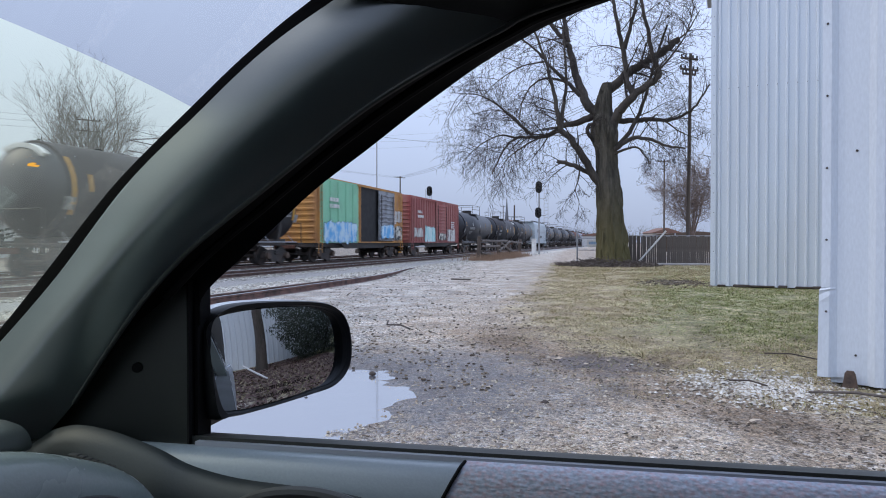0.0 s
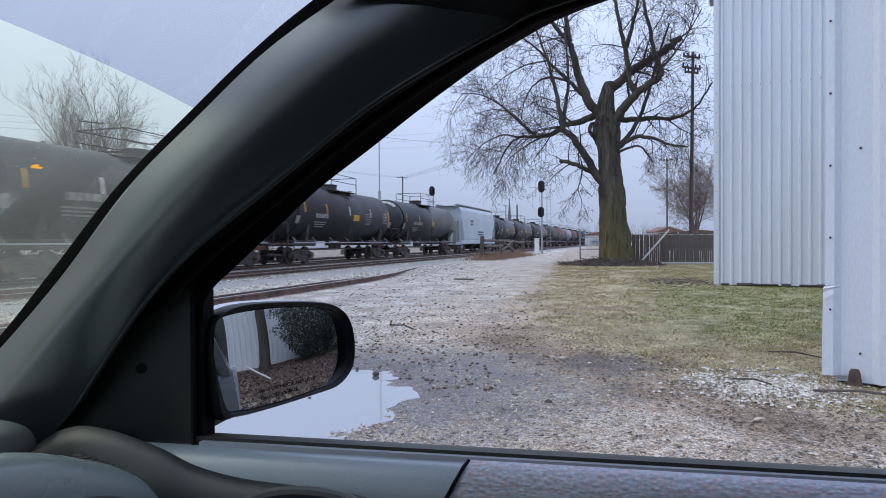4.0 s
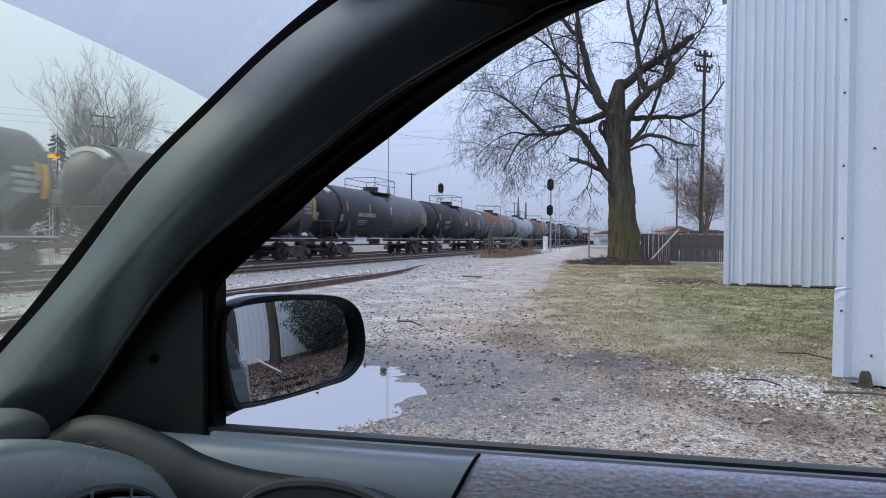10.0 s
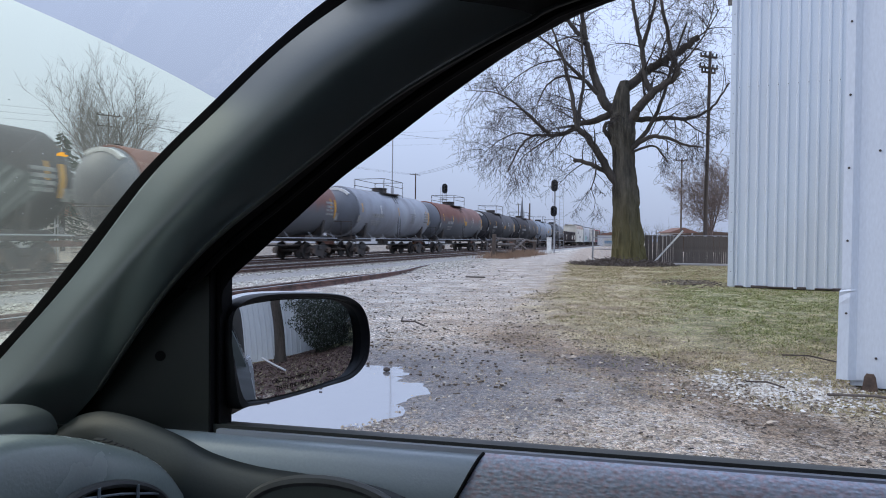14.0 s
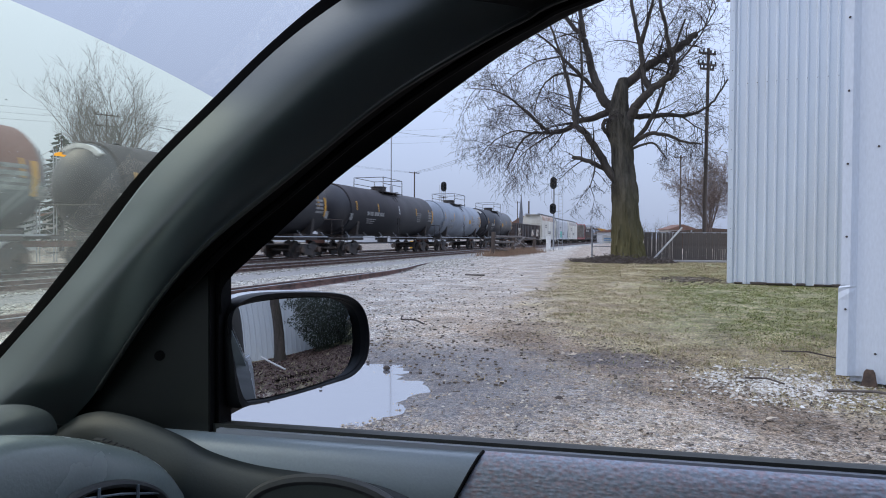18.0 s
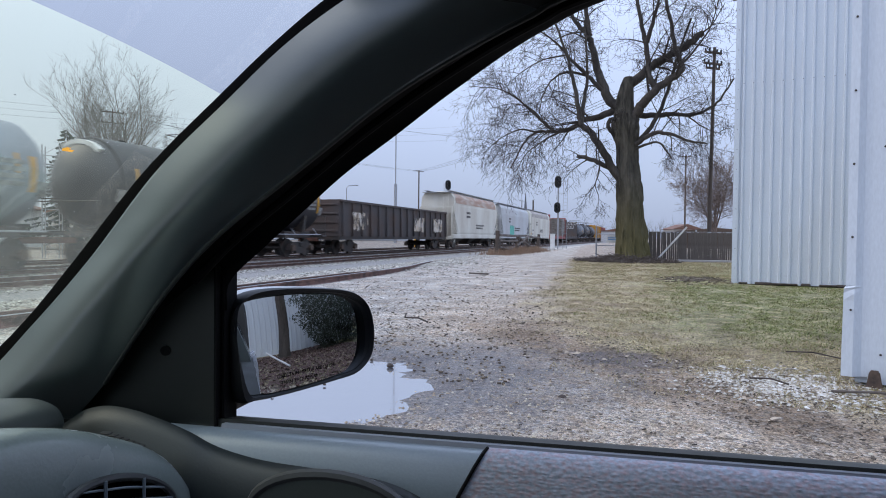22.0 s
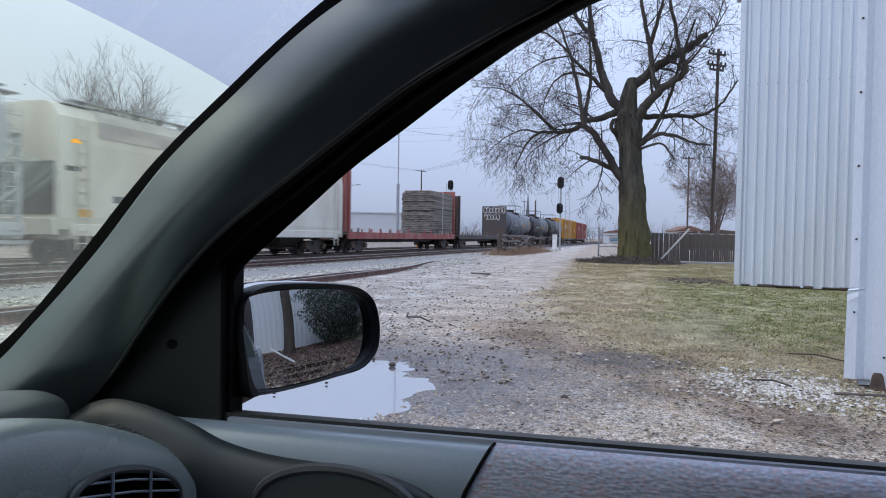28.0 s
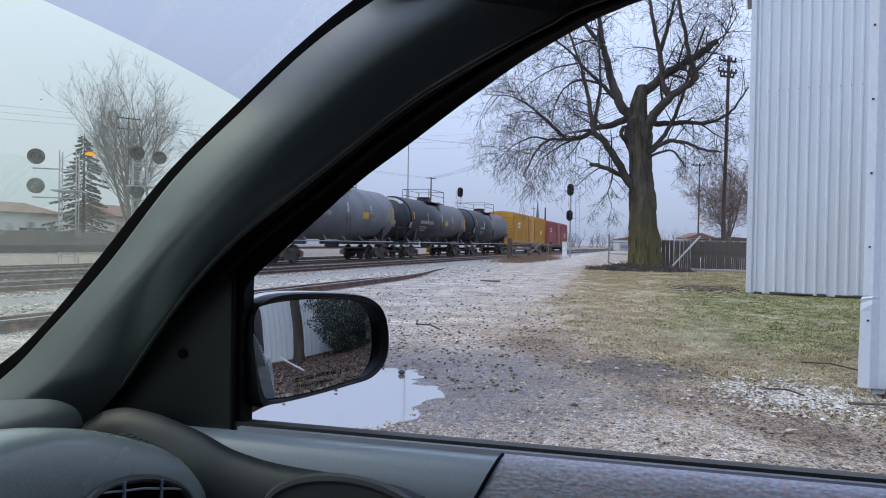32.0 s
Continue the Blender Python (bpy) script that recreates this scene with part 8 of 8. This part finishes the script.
for k in range(330000):
    y = 5.2 + 32 * pr.random() ** 1.6
    x = pr.uniform(-4.6, 4.6)
    if x > 0.34 * y or pr.random() > lawn_share(x, y) + (0.10 if -0.7 < across(x, y) < 0.8 and x > -2 else 0.012):
        continue
    if y > 18.9 - 0.12 * (x - 2.0) and x > 2.0 + 0.12 * (y - 19.0):
        continue
    a, h_ = pr.uniform(0, 6.283), pr.uniform(0.008, 0.026) + 0.0004 * y
    w = 0.0022 + 0.00026 * y
    z = ground_height(x, y)
    clump = noise.noise((x * 5.5, y * 4.0, 1.0))
    if clump < -0.15 and pr.random() < 0.6:
        continue
    h_ *= 0.8 + 1.6 * max(0.0, clump)
    lean = pr.uniform(0.5, 2.2) * h_
    gv, gf = blades["grass_green" if pr.random() < green_share(x, y) else "grass_straw"]
    n0 = len(gv)
    gv += [(x - math.sin(a) * w, y + math.cos(a) * w, z), (x + math.sin(a) * w, y - math.cos(a) * w, z), (x + math.cos(a) * lean, y + math.sin(a) * lean, z + h_)]
    gf.append((n0, n0 + 1, n0 + 2))
for kind_, lab in (("grass_green", "short damp green winter grass"), ("grass_straw", "dry straw-coloured grass, thin and patchy")):
    gr = Mesh()
    gr.v, gr.f = blades[kind_]
    tagged(part("grass", gr.data("grass", kind_, False, False), ""), lab, "grass", kind="stuff")
db = Mesh()
for k in range(17000):
    y = 3.4 + 26 * pr.random() ** 1.7
    x = pr.uniform(-0.7 * y, 0.33 * y)
    track = abs(across(x, y) - 0.25) < 0.75 and x > -2.2
    if pr.random() > (0.85 if track else 0.05) or ground_height(x, y) < 0 and x < -1.6:
        continue
    ln = pr.uniform(0.008, 0.030) * (1 + 0.05 * y) * (1.6 if pr.random() < 0.08 else 1)
    db.box((x, y, ground_height(x, y) + 0.012), (ln, 0.004 + 0.008 * pr.random(), 0.006), 0, Matrix.Rotation(pr.uniform(0, 3.14), 3, "Z"))
for k in range(170):  # scattered stones and scraps beside the lane
    x, y = pr.gauss(-6.3, 1.5), pr.gauss(20.5, 3.0)
    ln = pr.uniform(0.02, 0.07)
    db.box((x, y, ground_height(x, y) + 0.008), (ln, ln * pr.uniform(0.3, 0.8), 0.015), 0, Matrix.Rotation(pr.uniform(0, 3.14), 3, "Z"))
for k in range(620):  # dark grit and scraps strewn over the lane
    y = 5.0 + 11 * pr.random() ** 1.3
    x = pr.uniform(-0.52 * y, -0.6 - 0.09 * y)
    if ground_height(x, y) < 0.0 and y < 6.2:
        continue
    ln = pr.uniform(0.010, 0.030) * (1 + 0.05 * y)
    db.box((x, y, ground_height(x, y) + 0.008), (ln, ln * pr.uniform(0.3, 0.8), 0.012), 0, Matrix.Rotation(pr.uniform(0, 3.14), 3, "Z"))
for k in range(420):  # leaf mould by the shed's corner
    x, y = pr.gauss(1.2, 0.45), pr.gauss(20.5, 0.75)
    ln = pr.uniform(0.03, 0.12)
    db.box((x, y, ground_height(x, y) + 0.012), (ln, ln * pr.uniform(0.3, 0.8), 0.02), 0, Matrix.Rotation(pr.uniform(0, 3.14), 3, "Z"))
tagged(part("bark_scraps", db.data("bark_scraps", "debris_mix", False, False), ""), "scattered dark bark scraps and twigs", "debris", kind="stuff")


def stick(name, pts, r, material, label, category="stick"):
    tagged(part(name, Mesh().tube(pts, r, 7), material, None, "", True), label, category)


stick("fallen_stick", [(-3.45, 8.62, 0.04), (-3.2, 8.52, 0.06), (-2.98, 8.30, 0.04)], 0.013, "tie_wood", "dark broken stick lying on gravel")
stick("fallen_stick", [(-3.42, 8.55, 0.06), (-3.46, 8.70, 0.09)], 0.012, "tie_wood", "dark broken stick stub on gravel")
stick("timber_scrap", [(1.38, 7.66, 0.03), (1.62, 7.58, 0.05), (1.95, 7.32, 0.02)], 0.008, "tie_wood", "dark timber scrap near the building", "timber")
stick("timber_scrap", [(0.82, 6.12, 0.02), (0.98, 6.06, 0.04), (1.10, 5.97, 0.02)], 0.008, "tie_wood", "dark timber scrap among white rubble", "timber")
stick("timber_scrap", [(1.38, 5.83, 0.02), (1.7, 5.76, 0.05), (2.2, 5.62, 0.03)], 0.011, "fence_wood", "grey plank end beside the building", "timber")
stick("fallen_pole", [(-5.75, 20.05, 0.03), (-5.05, 19.9, 0.03)], 0.028, "fence_wood", "dark pole lying across the lane", "pole")
for x, y, r, lab in ((-2.336, 5.469, 0.026, "small dark rock at the puddle's edge"), (-0.647, 4.854, 0.026, "flat dark stone on the gravel"), (-2.55, 4.6, 0.011, "tiny dark stone in the puddle"), (-2.75, 4.15, 0.010, "tiny dark stone in the puddle")):
    m = Mesh().loft([[(x + rr * r * math.cos(a) * (1.3 + .2 * math.sin(2 * a)), y + rr * r * math.sin(a), 0.01 + zz * r) for a in [2 * math.pi * k / 9 for k in range(9)]] for zz, rr in ((-.3, .8), (.3, 1), (.8, .75), (1.1, .3))], True, True)
    tagged(part("rock", m, "tie_wood"), lab, "rock")
leaf_m = Mesh().add([(-0.045, 0, 0.004), (-0.01, 0.022, 0.016), (0.04, 0.004, 0.006), (0.0, -0.02, 0.012), (0, 0, 0.020)], [(0, 1, 4), (1, 2, 4), (2, 3, 4), (3, 0, 4)]).data("dead_leaf", "leaf_pale")
lr_ = random.Random(41)
for k, (x, y) in enumerate([(0.42, 4.22), (0.98, 4.35), (0.80, 4.75), (-0.45, 6.55), (-0.25, 6.9), (-0.9, 7.4), (0.2, 5.6)] + [(lr_.uniform(-1.2, 1.4), lr_.uniform(4.2, 11)) for _ in range(26)]):
    lf = part("dead_leaf", leaf_m, "")
    sc_ = 1.3 if k < 3 else lr_.uniform(0.5, 1.0)
    lf.matrix_world = pose(x, y, ground_height(x, y) + 0.008, lr_.uniform(-15, 15), lr_.uniform(-15, 15), lr_.uniform(0, 360)) @ Matrix.Scale(sc_, 4)
    tagged(lf, "small pale curled dead leaf on the ground", "leaf", "dead leaves on the yard")
lit = Mesh()
for k in range(5):
    a = k * 1.3
    lit.add([(-0.84 + 0.06 * math.cos(a), 6.69 + 0.05 * math.sin(a), 0.03), (-0.80 + 0.10 * math.cos(a + 1), 6.69 + 0.05 * math.sin(a + 1), 0.05), (-0.84 + 0.14 * math.cos(a + 0.5), 6.66, 0.03)], [(0, 1, 2)])
tagged(part("crumpled_litter", lit, "leaf_pale"), "crumpled pale paper litter on bare soil", "litter")

motions()
